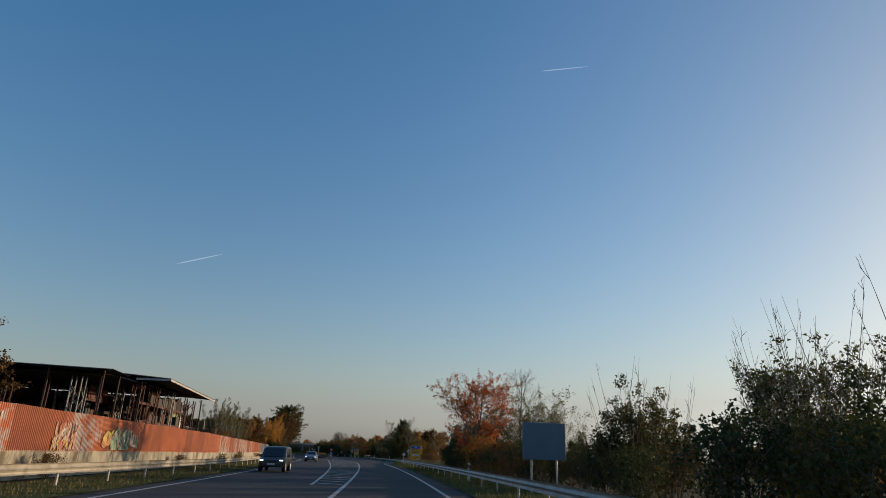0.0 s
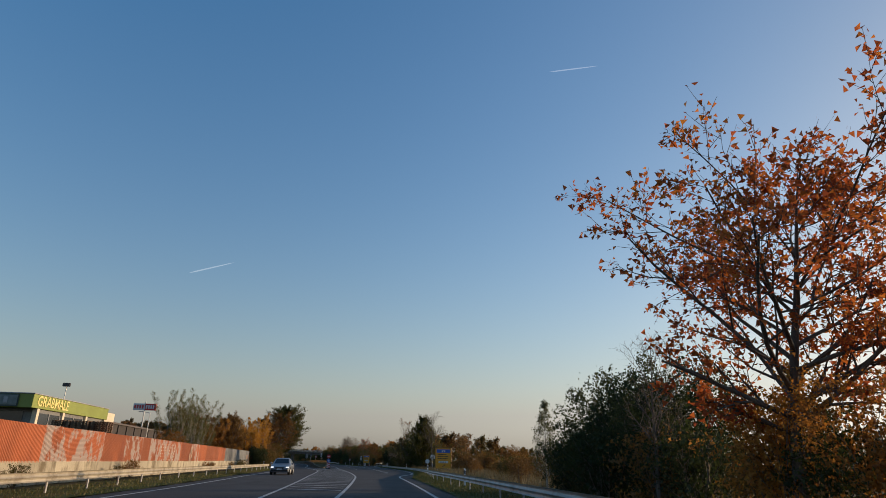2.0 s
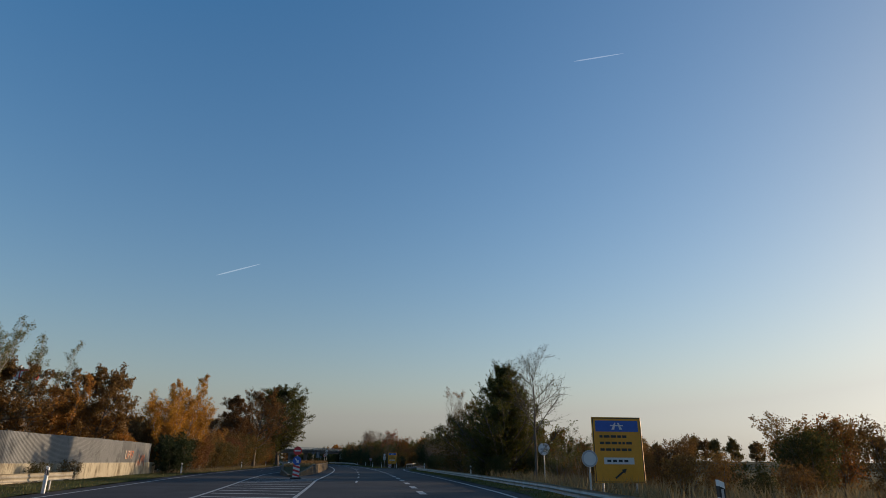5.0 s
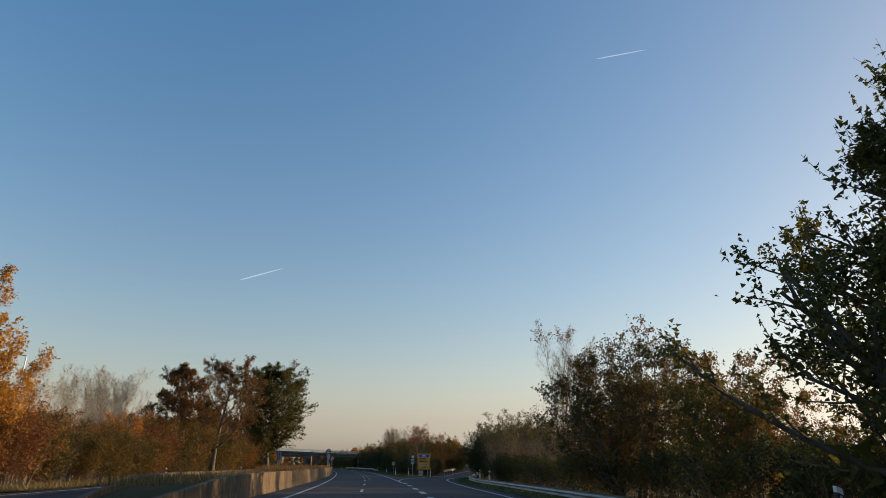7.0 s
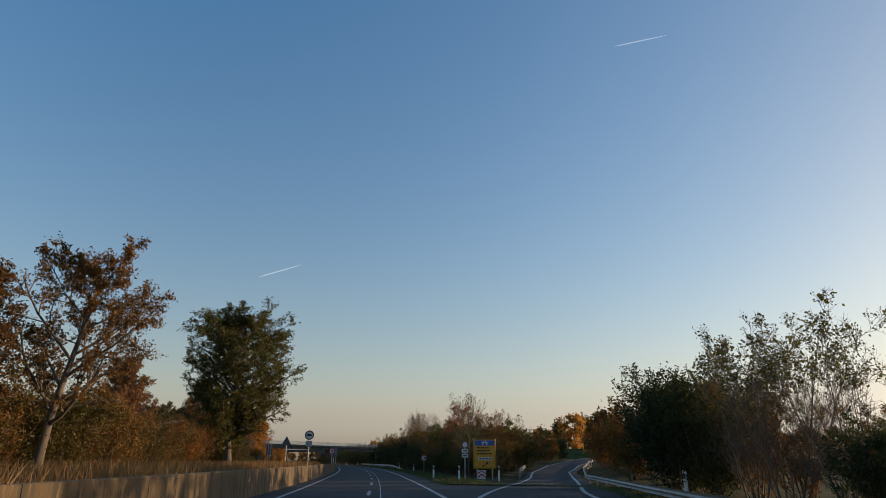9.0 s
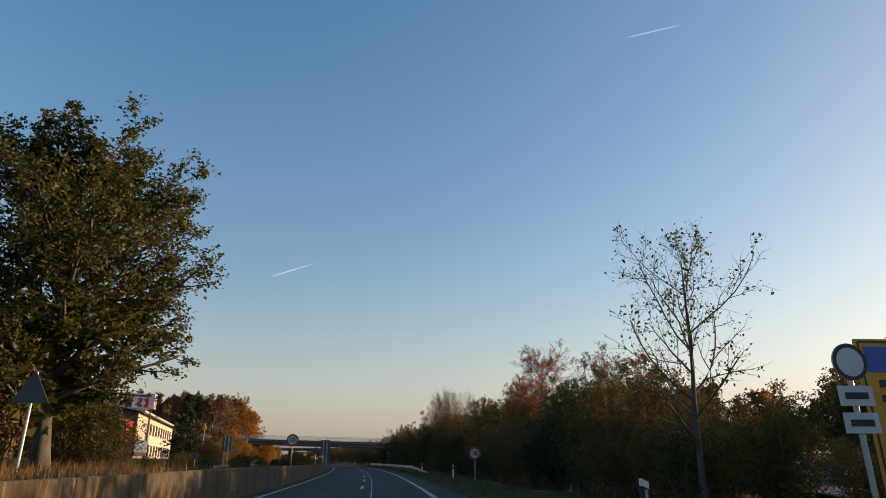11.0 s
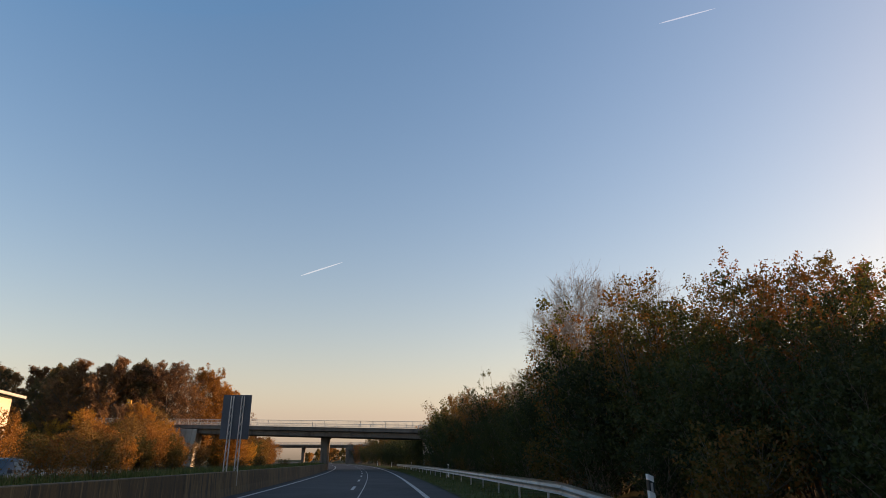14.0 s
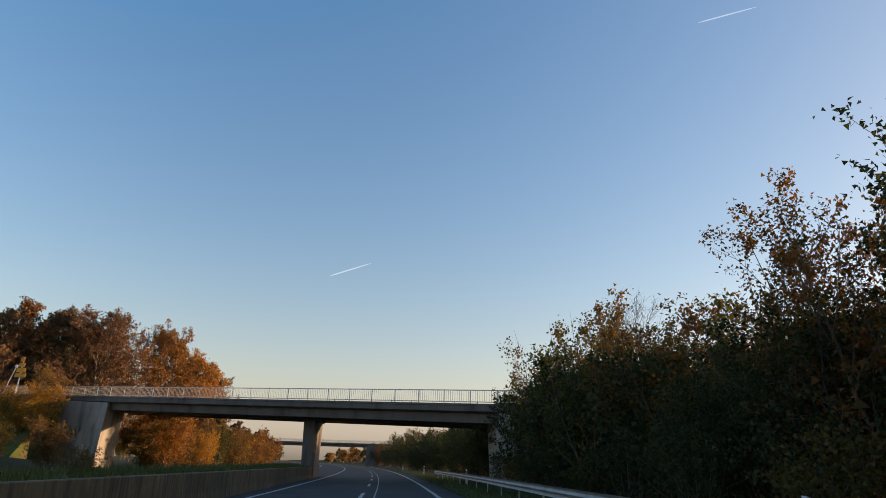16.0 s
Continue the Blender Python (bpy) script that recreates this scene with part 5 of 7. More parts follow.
def concrete_wall(label, d_of, side):
    ob = thing("concrete_barrier", label, "barrier", "median barriers")
    s = 157.0
    while s < 392:
        e = min(s + 5.0, 392)
        rings = []
        for t in np.linspace(s + 0.012, e - 0.012, 5):
            h = wall_top(t)
            prof = [(-0.17, -0.02), (-0.12, min(0.3, h * 0.5)), (-0.11, h - 0.02), (-0.09, h), (0.09, h), (0.11, h - 0.02), (0.12, min(0.3, h * 0.5)), (0.17, -0.02)]
            rings.append([at(t, d_of(t) + a, z)[:] for a, z in prof])
        part("barrier_segment", Shape().sweep(rings), CONCRETE, ob)
        s = e
    return ob


concrete_wall("stained concrete median wall facing the road", wall_front, 1)
concrete_wall("stained concrete median wall of the far carriageway", wall_back, -1)
tagged(strip("verge_median_dry", list(np.arange(158, 251, 1.5)), lambda s: wall_back(s) + 0.13, lambda s: wall_front(s) - 0.13,
             lambda s, d: wall_top(s) * 0.74 + noise.noise(Vector((s * 0.4, d, 2))) * 0.05, SOIL, 4), "dry brown soil between the median walls", "grass verge", kind="structure")
tagged(strip("verge_median", list(np.arange(249.5, 396, 1.5)), lambda s: wall_back(s) + 0.13, lambda s: wall_front(s) - 0.13,
             lambda s, d: wall_top(s) * 0.82 + noise.noise(Vector((s * 0.4, d, 2))) * 0.05, VERGE, 4), "grassy soil between the median walls", "grass verge", kind="structure")
blades("median_grass", 4, 9000, (162, 255), lambda s: (wall_back(s) + 0.2, wall_front(s) - 0.2), 0.3, DRY_GRASS, 0.72, "dry yellow grass between the median walls")
blades("median_weeds", 6, 15000, (192, 252), lambda s: (wall_back(s) + 0.2, wall_front(s) - 0.15), 0.55, RUSSET_GRASS, 0.74, "russet dry weeds between the median walls")
blades("median_grass", 5, 16000, (255, 395), lambda s: (wall_back(s) + 0.2, wall_front(s) - 0.2), 0.26, GRASS, 0.80, "green grass between the median walls")
blades("bank_grass", 7, 16000, (255, 400), lambda s: (-20.5, -17.4), 0.32, GRASS, 0.0, "green grass on the bank")
blades("bank_grass", 8, 9000, (165, 255), lambda s: (-20.5, -17.6), 0.35, DRY_GRASS, 0.0, "dry grass on the bank")
blades("seed_weeds", 9, 1300, (316, 346), lambda s: (-21.5, -18.2), 0.9, SEED_HEADS, ground_z, "pale fluffy weeds gone to seed on the bank")
for s, d, sc in ((291, -7.2, 0.9), (292.4, -7.9, 0.85), (289.6, -7.6, 0.7), (309, -8.4, 0.8), (311, -8.0, 0.8), (330, -8.0, 0.5), (337, -8.1, 0.6), (350, -8, 0.5), (283, -8.2, 0.45), (290, -8.1, 0.5)):
    m = place(s, d, wall_top(s) * 0.8, turn(), sc) @ Matrix.Diagonal((1, 1, 0.8, 1))
    plant("low_shrub", "small green shrub in the median", "shrub", LOW[1], m, "median shrubs")

for k in range(20):
    s = 257 + k * 1.7 + rnd.uniform(-0.5, 0.5)
    m = place(s, -7.0 - rnd.uniform(0, 1.6), wall_top(s) * 0.78, turn(), rnd.uniform(0.26, 0.42))
    plant("weed_clump", "green weeds between the median walls", "shrub", LOW[0] if k % 3 else LOW[1], m, "median weeds")

# ---------------------------------------------------------------- red fence
fence_d = knots([(-40, -13.0), (20, -13.9), (48, -15.2), (60, -15.6), (73, -16.8), (92, -18.1), (129, -19.8), (158, -20.4), (165, -20.9)])
TOP, BASE = 2.72, 1.05
corr = Shape()
prof = []
n = 15
for i in range(n):
    x = 2.25 * i / n
    w = 2.25 / n
    prof += [(x, 0.0), (x + w * 0.34, 0.0), (x + w * 0.5, 0.035), (x + w * 0.84, 0.035)]
prof.append((2.25, 0.0))
corr.sweep([[(x, -y, BASE - 0.05) for x, y in prof], [(x, -y, TOP) for x, y in prof]], closed=False)
SHEETS = {}
for key, mm in (("red", RED_SHEET), ("faded", FADED_SHEET), ("grey", GREY_SHEET)):
    SHEETS[key] = corr.mesh("sheet_" + key, mm)
fence = thing("fence", "rust-red corrugated sheet fence on a stained concrete base", "fence")
s = -22.0
i = 0
base_mats = {}
while s < 163:
    p, q = at(s, fence_d(s)), at(s + 2.25, fence_d(s + 2.25))
    ang = math.degrees(math.atan2(q.y - p.y, q.x - p.x))
    key = "grey" if s > 129 else "faded" if (69 < s < 78 or 83 < s < 86.5 or 90 < s < 101 or 22 < s < 25 or 28 < s < 33 or 106 < s < 109) else "red"
    o = part("sheet", SHEETS[key], None, fence)
    o.matrix_basis = pose(p.x, p.y, rnd.uniform(-0.02, 0.02), 0, rnd.uniform(-0.3, 0.3), ang) @ Matrix.Diagonal(((q - p).length / 2.25 * 1.004, 1, 1, 1))
    if i % 2 == 0:
        q2 = at(s + 4.5, fence_d(s + 4.5))
        b = Shape().box(2.24, 0.10, 0.5, 4.47, 0.26, 1.1, 0.012)
        if "base" not in base_mats:
            base_mats["base"] = b.mesh("base_block", BASE_CONCRETE)
        o = part("base_block", base_mats["base"], None, fence)
        o.matrix_basis = pose(p.x, p.y, 0, 0, 0, math.degrees(math.atan2(q2.y - p.y, q2.x - p.x))) @ Matrix.Diagonal(((q2 - p).length / 4.5, 1, 1, 1))
    i += 1
    s += 2.25

# paint on the fence: plain blots and strokes
PAINT_WHITE = worn(mat("spray_white", (0.50, 0.42, 0.33), 0.7, vary=0.25, scale=3, fine=20, bump=0.05), (0.40, 0.13, 0.06), scale=1.6, edge=0.5, soft=0.08)
PAINT_GREEN = worn(mat("spray_green", (0.13, 0.26, 0.17), 0.7, vary=0.35, scale=3, fine=20, bump=0.05), (0.38, 0.34, 0.22), scale=2.2, edge=0.52, soft=0.06)
PAINT_YELLOW = worn(mat("spray_yellow", (0.48, 0.36, 0.08), 0.7, vary=0.3, scale=3, fine=20, bump=0.05), (0.40, 0.12, 0.055), scale=1.8, edge=0.53, soft=0.07)
PAINT_FADED = mat("spray_faded", (0.15, 0.13, 0.12), 0.8, vary=0.3, scale=2, fine=20, bump=0.05)
PAINT_DARK = mat("spray_dark", (0.05, 0.07, 0.06), 0.7, vary=0.3, scale=3, fine=20, bump=0.05)


letters_later = []


def on_fence(s, z, off=0.05):
    p, q = at(s - 0.5, fence_d(s - 0.5)), at(s + 0.5, fence_d(s + 0.5))
    return pose(*(at(s, fence_d(s) + off + 0.02, z)), 0, 0, math.degrees(math.atan2(q.y - p.y, q.x - p.x)))


def blot(parent, name, material, cx, cz, rx, rz, seed, y=0.0):
    pts = []
    for k in range(40):
        a = 2 * math.pi * k / 40
        f = 0.9 + 0.16 * math.sin(2 * a + seed) + 0.10 * math.sin(3 * a + 2.3 * seed) + 0.05 * math.sin(7 * a + seed)
        pts.append((cx + math.cos(a) * rx * f, cz + math.sin(a) * rz * f))
    part(name, Shape().slab(pts, y, 0.004), material, parent)


def scrawl(parent, material, x0, x1, z0, z1, count, width, seed, y=0.0, upright=0.5):
    """Sprayed strokes: curved ribbons between the given bounds; upright: how far they stand up."""
    r = random.Random(seed)
    for _ in range(count):
        cx, cz = r.uniform(x0, x1), r.uniform(z0, z1)
        ln, a, bend = r.uniform(0.35, 0.8) * (z1 - z0), r.gauss(math.pi / 2, 1.3 * (1 - upright)), r.uniform(-1.6, 1.6)
        left, right = [], []
        x, z = cx - math.cos(a) * ln / 2, cz - math.sin(a) * ln / 2
        for k in range(8):
            b = a + bend * (k / 7 - 0.5)
            w = width * (0.55 + 0.45 * math.sin(math.pi * (k + 0.6) / 8.2))
            left.append((x - math.sin(b) * w / 2, max(z0, min(z1, z + math.cos(b) * w / 2))))
            right.append((x + math.sin(b) * w / 2, max(z0, min(z1, z - math.cos(b) * w / 2))))
            x, z = x + math.cos(b) * ln / 7, z + math.sin(b) * ln / 7
        part("stroke", Shape().slab(left + right[::-1], y, 0.004), material, parent)


graf = thing("graffiti", "green, yellow and white spray paint on the red fence", "graffiti", m=on_fence(38.0, 1.72))
blot(graf, "paint_patch", PAINT_YELLOW, -2.9, -0.1, 0.62, 0.5, 1)
part("paint_patch", Shape().slab([(-2.5, -0.1), (-1.5, 0.62), (-0.9, -0.05), (-1.2, -0.62), (-2.1, -0.62)], -0.006, 0.004), PAINT_GREEN, graf)
part("paint_patch", Shape().slab([(-1.0, -0.6), (-0.7, 0.3), (-0.1, 0.52), (0.5, 0.2), (0.55, -0.6)], -0.010, 0.004), PAINT_GREEN, graf)
blot(graf, "paint_patch", PAINT_WHITE, 1.3, -0.08, 0.95, 0.45, 2, -0.006)
scrawl(graf, PAINT_GREEN, -2.0, 2.1, -0.55, 0.45, 22, 0.16, 8, -0.016)
scrawl(graf, PAINT_WHITE, -2.4, 2.2, -0.5, 0.5, 12, 0.10, 9, -0.022)
scrawl(graf, PAINT_DARK, -2.2, 2.3, -0.55, 0.55, 20, 0.055, 10, -0.028)
scrawl(graf, PAINT_YELLOW, -3.4, -2.2, -0.5, 0.4, 8, 0.14, 11, -0.006)
g2 = thing("graffiti", "pale spray paint on the red fence", "graffiti", m=on_fence(24.0, 1.7))
scrawl(g2, PAINT_WHITE, -0.5, 0.5, -0.5, 0.7, 22, 0.10, 12, 0.0, 0.8)
g3 = thing("graffiti", "pale and yellow spray paint on the red fence", "graffiti", m=on_fence(30.0, 1.65))
scrawl(g3, PAINT_WHITE, -1.1, 1.2, -0.6, 0.6, 46, 0.09, 13, 0.0, 0.75)
scrawl(g3, PAINT_YELLOW, -1.3, 0.4, -0.6, -0.1, 16, 0.10, 14, -0.008, 0.8)
g4 = thing("graffiti", "white sprayed letters on the grey end of the fence", "graffiti", m=on_fence(157.6, 1.6))
letters_later.append((g4, "UF97", 0.95, 0.0, -0.02, 0.0))
scrawl(g4, PAINT_WHITE, 2.0, 4.4, -0.9, 0.1, 26, 0.12, 15, -0.012, 0.9)
g5 = thing("graffiti", "white and dark scrawl on the red fence", "graffiti", m=on_fence(106.5, 1.6))
scrawl(g5, PAINT_WHITE, -0.8, 0.8, -0.6, 0.8, 26, 0.12, 16, 0.0, 0.7)
scrawl(g5, PAINT_DARK, -0.6, 0.6, -0.5, 0.6, 7, 0.07, 17, -0.008, 0.7)
g6 = thing("graffiti", "grid of white dashes sprayed on the red fence", "graffiti", m=on_fence(96.5, 1.75))
for k in range(8):
    for j in range(6):
        part("stroke", Shape().box(-2.6 + k * 0.66 + 0.3 * (j % 2), 0.0, -0.62 + j * 0.25, 0.3, 0.006, 0.09), PAINT_WHITE, g6)
for s, sc, ms in ((27, 0.5, LOW[2]), (48, 0.45, LOW[2]), (66, 0.5, LOW[1]), (80, 0.42, LOW[1]), (83, 0.6, LOW[1]), (112, 0.5, LOW[1]), (115, 0.45, LOW[2]), (140, 0.6, LOW[1]), (144, 0.65, LOW[1]), (132, 0.45, LOW[2])):
    plant("weed_clump", "small weedy shrub at the foot of the fence", "shrub", ms, place(s, fence_d(s) + 0.9, -0.02, turn(), sc), "weeds at the fence")

# ---------------------------------------------------------------- open storage hall behind the fence
RUST = mat("rusty_steel", (0.07, 0.03, 0.02), 0.75, 0.3, vary=0.35, scale=3, fine=25, bump=0.15)
PAINTED_STEEL = mat("grey_painted_steel", (0.20, 0.19, 0.18), 0.6, 0.3, vary=0.25, scale=3, fine=25, bump=0.1)
ROOF_SHEET = worn(mat("roof_sheet", (0.15, 0.125, 0.11), 0.8, 0.1, vary=0.25, scale=0.8, fine=12, bump=0.1), (0.12, 0.10, 0.09), scale=0.6, edge=0.58, soft=0.08)
GOODS = [mat("goods_brown", (0.04, 0.026, 0.018), 0.85, obj=0.5, bump=0.1), mat("goods_pale", (0.075, 0.07, 0.066), 0.8, obj=0.5, bump=0.1),
         mat("goods_orange", (0.09, 0.026, 0.014), 0.7, obj=0.5, bump=0.1), mat("goods_grey", (0.04, 0.042, 0.047), 0.7, obj=0.5, bump=0.1)]


def corrugated_roof(name, corners, parent, thick=0.12, waves=0.3):
    """A trapezoid sheet roof over the four corners (near right, far right, far left, near left)."""
    a, b, c, d = (Vector(p) for p in corners)
    k = max(4, int((b - a).length / waves) * 2)
    top, bot = [], []
    for i in range(k + 1):
        t = i / k
        z = Vector((0, 0, 0.05 if i % 2 else 0.0))
        p, q = a.lerp(b, t), d.lerp(c, t)
        top += [(p + z)[:], (q + z)[:]]
        bot += [(p + z - Vector((0, 0, 0.02)))[:], (q + z - Vector((0, 0, 0.02)))[:]]
    sh = Shape()
    f = [(2 * i, 2 * i + 2, 2 * i + 3, 2 * i + 1) for i in range(k)]
    sh.add(top, f)
    sh.add(bot, f)
    return part(name, sh, ROOF_SHEET, parent)


hall = thing("storage_hall", "open-sided storage shed with a sagging sheet roof", "shed")
corrugated_roof("roof", (at(41.5, -13.9, 5.5), at(60.6, -15.5, 5.62), at(60.6, -24, 6.2), at(41.5, -22, 6.1)), hall)
corrugated_roof("roof", (at(36.5, -15.6, 5.1), at(60.4, -17.2, 5.75), at(60.4, -36, 6.2), at(36.5, -34, 5.7)), hall)
corrugated_roof("roof", (at(35.4, -15.1, 5.28), at(38.4, -15.2, 5.22), at(38.4, -34, 5.8), at(35.4, -34, 5.8)), hall)
for s, d in ((35.7, -15.6), (38.1, -15.7), (36.9, -16.2), (35.7, -18.5), (38.1, -19.5), (35.7, -23), (35.7, -28)):
    p = at(s, d)
    part("post", Shape().tube((p.x, p.y, -0.1), (p.x, p.y, 5.26), 0.06, n=8), RUST, hall)
for a, b, z in (((41.5, -13.9), (60.6, -15.5), 5.42), ((41.5, -13.9), (41.5, -16), 5.42)):
    p, q = at(*a, z), at(*b, z + (0.1 if a[0] != b[0] else 0.5 if b[1] < -30 else 0.0))
    sh = Shape()
    sh.add([p + Vector((0, 0, 0.07)), q + Vector((0, 0, 0.07)), q - Vector((0, 0, 0.05)), p - Vector((0, 0, 0.05))], [(0, 1, 2, 3)])
    off = (q - p).cross(Vector((0, 0, 1))).normalized() * 0.05
    sh.add([p + off + Vector((0, 0, 0.07)), q + off + Vector((0, 0, 0.07)), q + off - Vector((0, 0, 0.05)), p + off - Vector((0, 0, 0.05))], [(0, 1, 2, 3)])
    part("fascia", sh, mat("fascia_pale", (0.42, 0.37, 0.32), 0.7, vary=0.2), hall)


def lattice(parent, s, d, top, material, w=0.55):
    col = Shape()
    p = at(s, d)
    for dx, dy in ((-1, -1), (1, -1), (1, 1), (-1, 1)):
        col.tube((p.x + dx * w / 2, p.y + dy * w / 2, -0.1), (p.x + dx * w / 2, p.y + dy * w / 2, top), 0.045, n=6)
    z = 0.3
    flip = 1
    while z < top - 0.7:
        for (ax, ay), (bx, by) in (((-1, -1), (1, -1)), ((1, -1), (1, 1)), ((1, 1), (-1, 1)), ((-1, 1), (-1, -1))):
            a, b = (z, z + 0.7) if flip > 0 else (z + 0.7, z)
            col.tube((p.x + ax * w / 2, p.y + ay * w / 2, a), (p.x + bx * w / 2, p.y + by * w / 2, b), 0.025, n=5)
        flip = -flip
        z += 0.7
    return part("lattice_column", col, material, parent)


for s, d, mm in ((42.2, -16.0, RUST), (46.5, -16.4, RUST), (51.5, -16.8, PAINTED_STEEL), (56.5, -17.2, RUST), (60.0, -17.4, RUST), (37.2, -17.5, PAINTED_STEEL), (37.4, -21.5, RUST), (37.2, -26, PAINTED_STEEL), (60.0, -20.0, RUST), (59.8, -25, RUST), (48, -19.5, PAINTED_STEEL), (37.0, -31, RUST)):
    lattice(hall, s, d, 5.0 if s < 40 else 5.42, mm)
for s, d in ((60.3, -16.6), (60.3, -19.2)):
    p = at(s, d)
    part("post", Shape().tube((p.x, p.y, -0.1), (p.x, p.y, 5.5), 0.06, n=8), RUST, hall)
back = Shape()
for a, b in ((34, 62),):
    p, q = at(a, -36), at(b, -36)
    back.add([p, q, q + Vector((0, 0, 6.15)), p + Vector((0, 0, 6.15))], [(0, 1, 2, 3)])
    back.add([p + Vector((-.1, 0, 0)), q + Vector((-.1, 0, 0)), q + Vector((-.1, 0, 6.15)), p + Vector((-.1, 0, 6.15))], [(0, 1, 2, 3)])
part("back_wall", back, RUST, hall)
end = Shape()
p, q = at(61.0, -20.5), at(61.0, -36)
for off in (0.0, 0.1):
    end.add([p + Vector((0, off, 0)), q + Vector((0, off, 0)), q + Vector((0, off, 6.1)), p + Vector((0, off, 5.75))], [(0, 1, 2, 3)])
part("end_wall", end, RUST, hall)


def pallet_rack(s, d, length=5.0, levels=(1.7, 3.0, 4.2)):
    ob = thing("pallet_rack", "tall steel pallet rack loaded with goods", "rack", "pallet racks", place(s, d, -0.05))
    for y in (0, length):
        for x in (-0.5, 0.5):
            part("upright", Shape().box(x, y, 2.45, 0.09, 0.09, 5.0), PAINTED_STEEL, ob)
    for z in levels:
        for x in (-0.5, 0.5):
            part("beam", Shape().box(x, length / 2, z, 0.06, length, 0.12), GOODS[2], ob)
        part("shelf", Shape().box(0, length / 2, z + 0.08, 1.1, length, 0.04), RUST, ob)
    for z in (0.1, *levels):
        y = 0.5
        while y < length - 0.4:
            w, h = rnd.uniform(0.6, 1.1), rnd.uniform(0.4, 0.95)
            if rnd.random() < 0.8:
                sh = Shape().box(0, y + w / 2, z + 0.1 + h / 2, 0.95, w, h, 0.03)
                sh.box(0, y + w / 2, z + 0.14, 1.0, w, 0.09)
                part("load", sh, rnd.choice(GOODS), ob)
            y += w + 0.12
    return ob


for s, d in ((43.0, -20), (43.0, -24.5), (43.0, -29), (44.5, -17.2), (44.5, -21.5), (50.2, -17.4), (50.2, -22), (55.0, -18.4), (55.0, -23), (44.5, -26), (50, -27)):
    pallet_rack(s, d)
PALLET_WOOD = mat("old_pallet_wood", (0.15, 0.085, 0.05), 0.85, vary=0.3, scale=3, fine=30, bump=0.2)
pallet = Shape()
for x in (-0.5, -0.25, 0.0, 0.25, 0.5):
    pallet.box(x, 0, 0.13, 0.14, 1.2, 0.022)
for y in (-0.54, 0.0, 0.54):
    pallet.box(0, y, 0.011, 1.2, 0.1, 0.022)
    for x in (-0.53, 0.0, 0.53):
        pallet.box(x, y, 0.07, 0.14, 0.12, 0.1)
pallet_mesh = pallet.mesh("pallet", PALLET_WOOD)
for s, d, n, a in ((90.0, -24.6, 27, 2), (90.2, -23.2, 27, -3), (90.6, -21.9, 27, 3), (92.4, -23.4, 26, 1)):
    stack = thing("pallet_stack", "tall stack of dark wooden pallets behind the fence", "pallets", "pallet stacks", place(s, d, 0, a))
    for k in range(n):
        o = part("pallet", pallet_mesh, None, stack)
        o.location = (rnd.uniform(-0.03, 0.03), rnd.uniform(-0.03, 0.03), 0.145 * k)

# ---------------------------------------------------------------- buildings
GREEN_FASCIA = mat("green_fascia", (0.20, 0.24, 0.045), 0.6, vary=0.12, scale=0.5, fine=10, bump=0.05)
DARK_GREEN = mat("dark_green_panel", (0.035, 0.06, 0.05), 0.5, vary=0.15, scale=0.6, fine=10, bump=0.05)
CREAM = worn(mat("cream_render", (0.62, 0.53, 0.40), 0.9, vary=0.1, scale=0.5, fine=14, bump=0.1), (0.42, 0.36, 0.28), scale=0.5, edge=0.66, soft=0.08)
BRICK = mat("brown_brick", (0.17, 0.075, 0.05), 0.9, vary=0.3, scale=2, fine=14, bump=0.3)
GLASS = mat("window_glass", (0.03, 0.035, 0.04), 0.12, 0.0, vary=0.1, bump=0)
LETTER_YELLOW = mat("letter_yellow", (0.70, 0.58, 0.20), 0.5, vary=0.08, bump=0.02)
DARK_CLAD = mat("dark_cladding", (0.035, 0.028, 0.026), 0.8, vary=0.25, scale=0.4, fine=8, bump=0.1)


def letters(text, size, material, parent, x, y, z, name="lettering", turn_z=0.0, depth=0.01, label="", bold=0.0):
    """Writing with the built-in font, standing upright, read from -y."""
    cu = bpy.data.curves.new(name, "FONT")
    cu.body, cu.size, cu.extrude, cu.align_x, cu.align_y = text, size, depth, "CENTER", "CENTER"
    cu.resolution_u = 3
    cu.offset = bold
    tmp = bpy.data.objects.new("tmp", cu)
    scene.collection.objects.link(tmp)
    bpy.context.view_layer.update()
    me = bpy.data.meshes.new_from_object(tmp.evaluated_get(bpy.context.evaluated_depsgraph_get()))
    bpy.data.objects.remove(tmp)
    bpy.data.curves.remove(cu)
    me.name = name
    me.materials.clear()
    me.materials.append(material)
    o = part(name, me, None, parent, label)
    o.matrix_basis = pose(x, y, z, 90, 0, turn_z)
    return o


for host, text, size, lx, ly, lz in letters_later:
    letters(text, size, PAINT_WHITE, host, lx, ly, lz, depth=0.003, bold=0.012)

# shop with a green fascia, its long side to the road
shop = thing("shop_building", "flat-roofed shop with a green fascia and cream corner", "building", m=place(109.5, -36.0, 0, 0))
part("wall", Shape().box(-7, 10.6, 3.0, 14, 21.2, 6.0), GREY_SHEET, shop)
part("corner_wall", Shape().box(-1.5, 20.7, 3.5, 3.3, 2.8, 7.0, 0.02), CREAM, shop)
part("fascia", Shape().box(-7, 8.85, 6.72, 14.6, 20.7, 1.42, 0.03), GREEN_FASCIA, shop)
part("roof_edge", Shape().box(-7, 8.85, 7.46, 14.8, 20.9, 0.1, 0.02), SIGN_GREY, shop)
part("front_panel", Shape().box(-7.6, -1.56, 6.72, 13.0, 0.1, 1.3, 0.02), DARK_GREEN, shop)
part("front_glass", Shape().box(-7.4, -0.05, 3.0, 12.6, 0.06, 5.4), GLASS, shop)
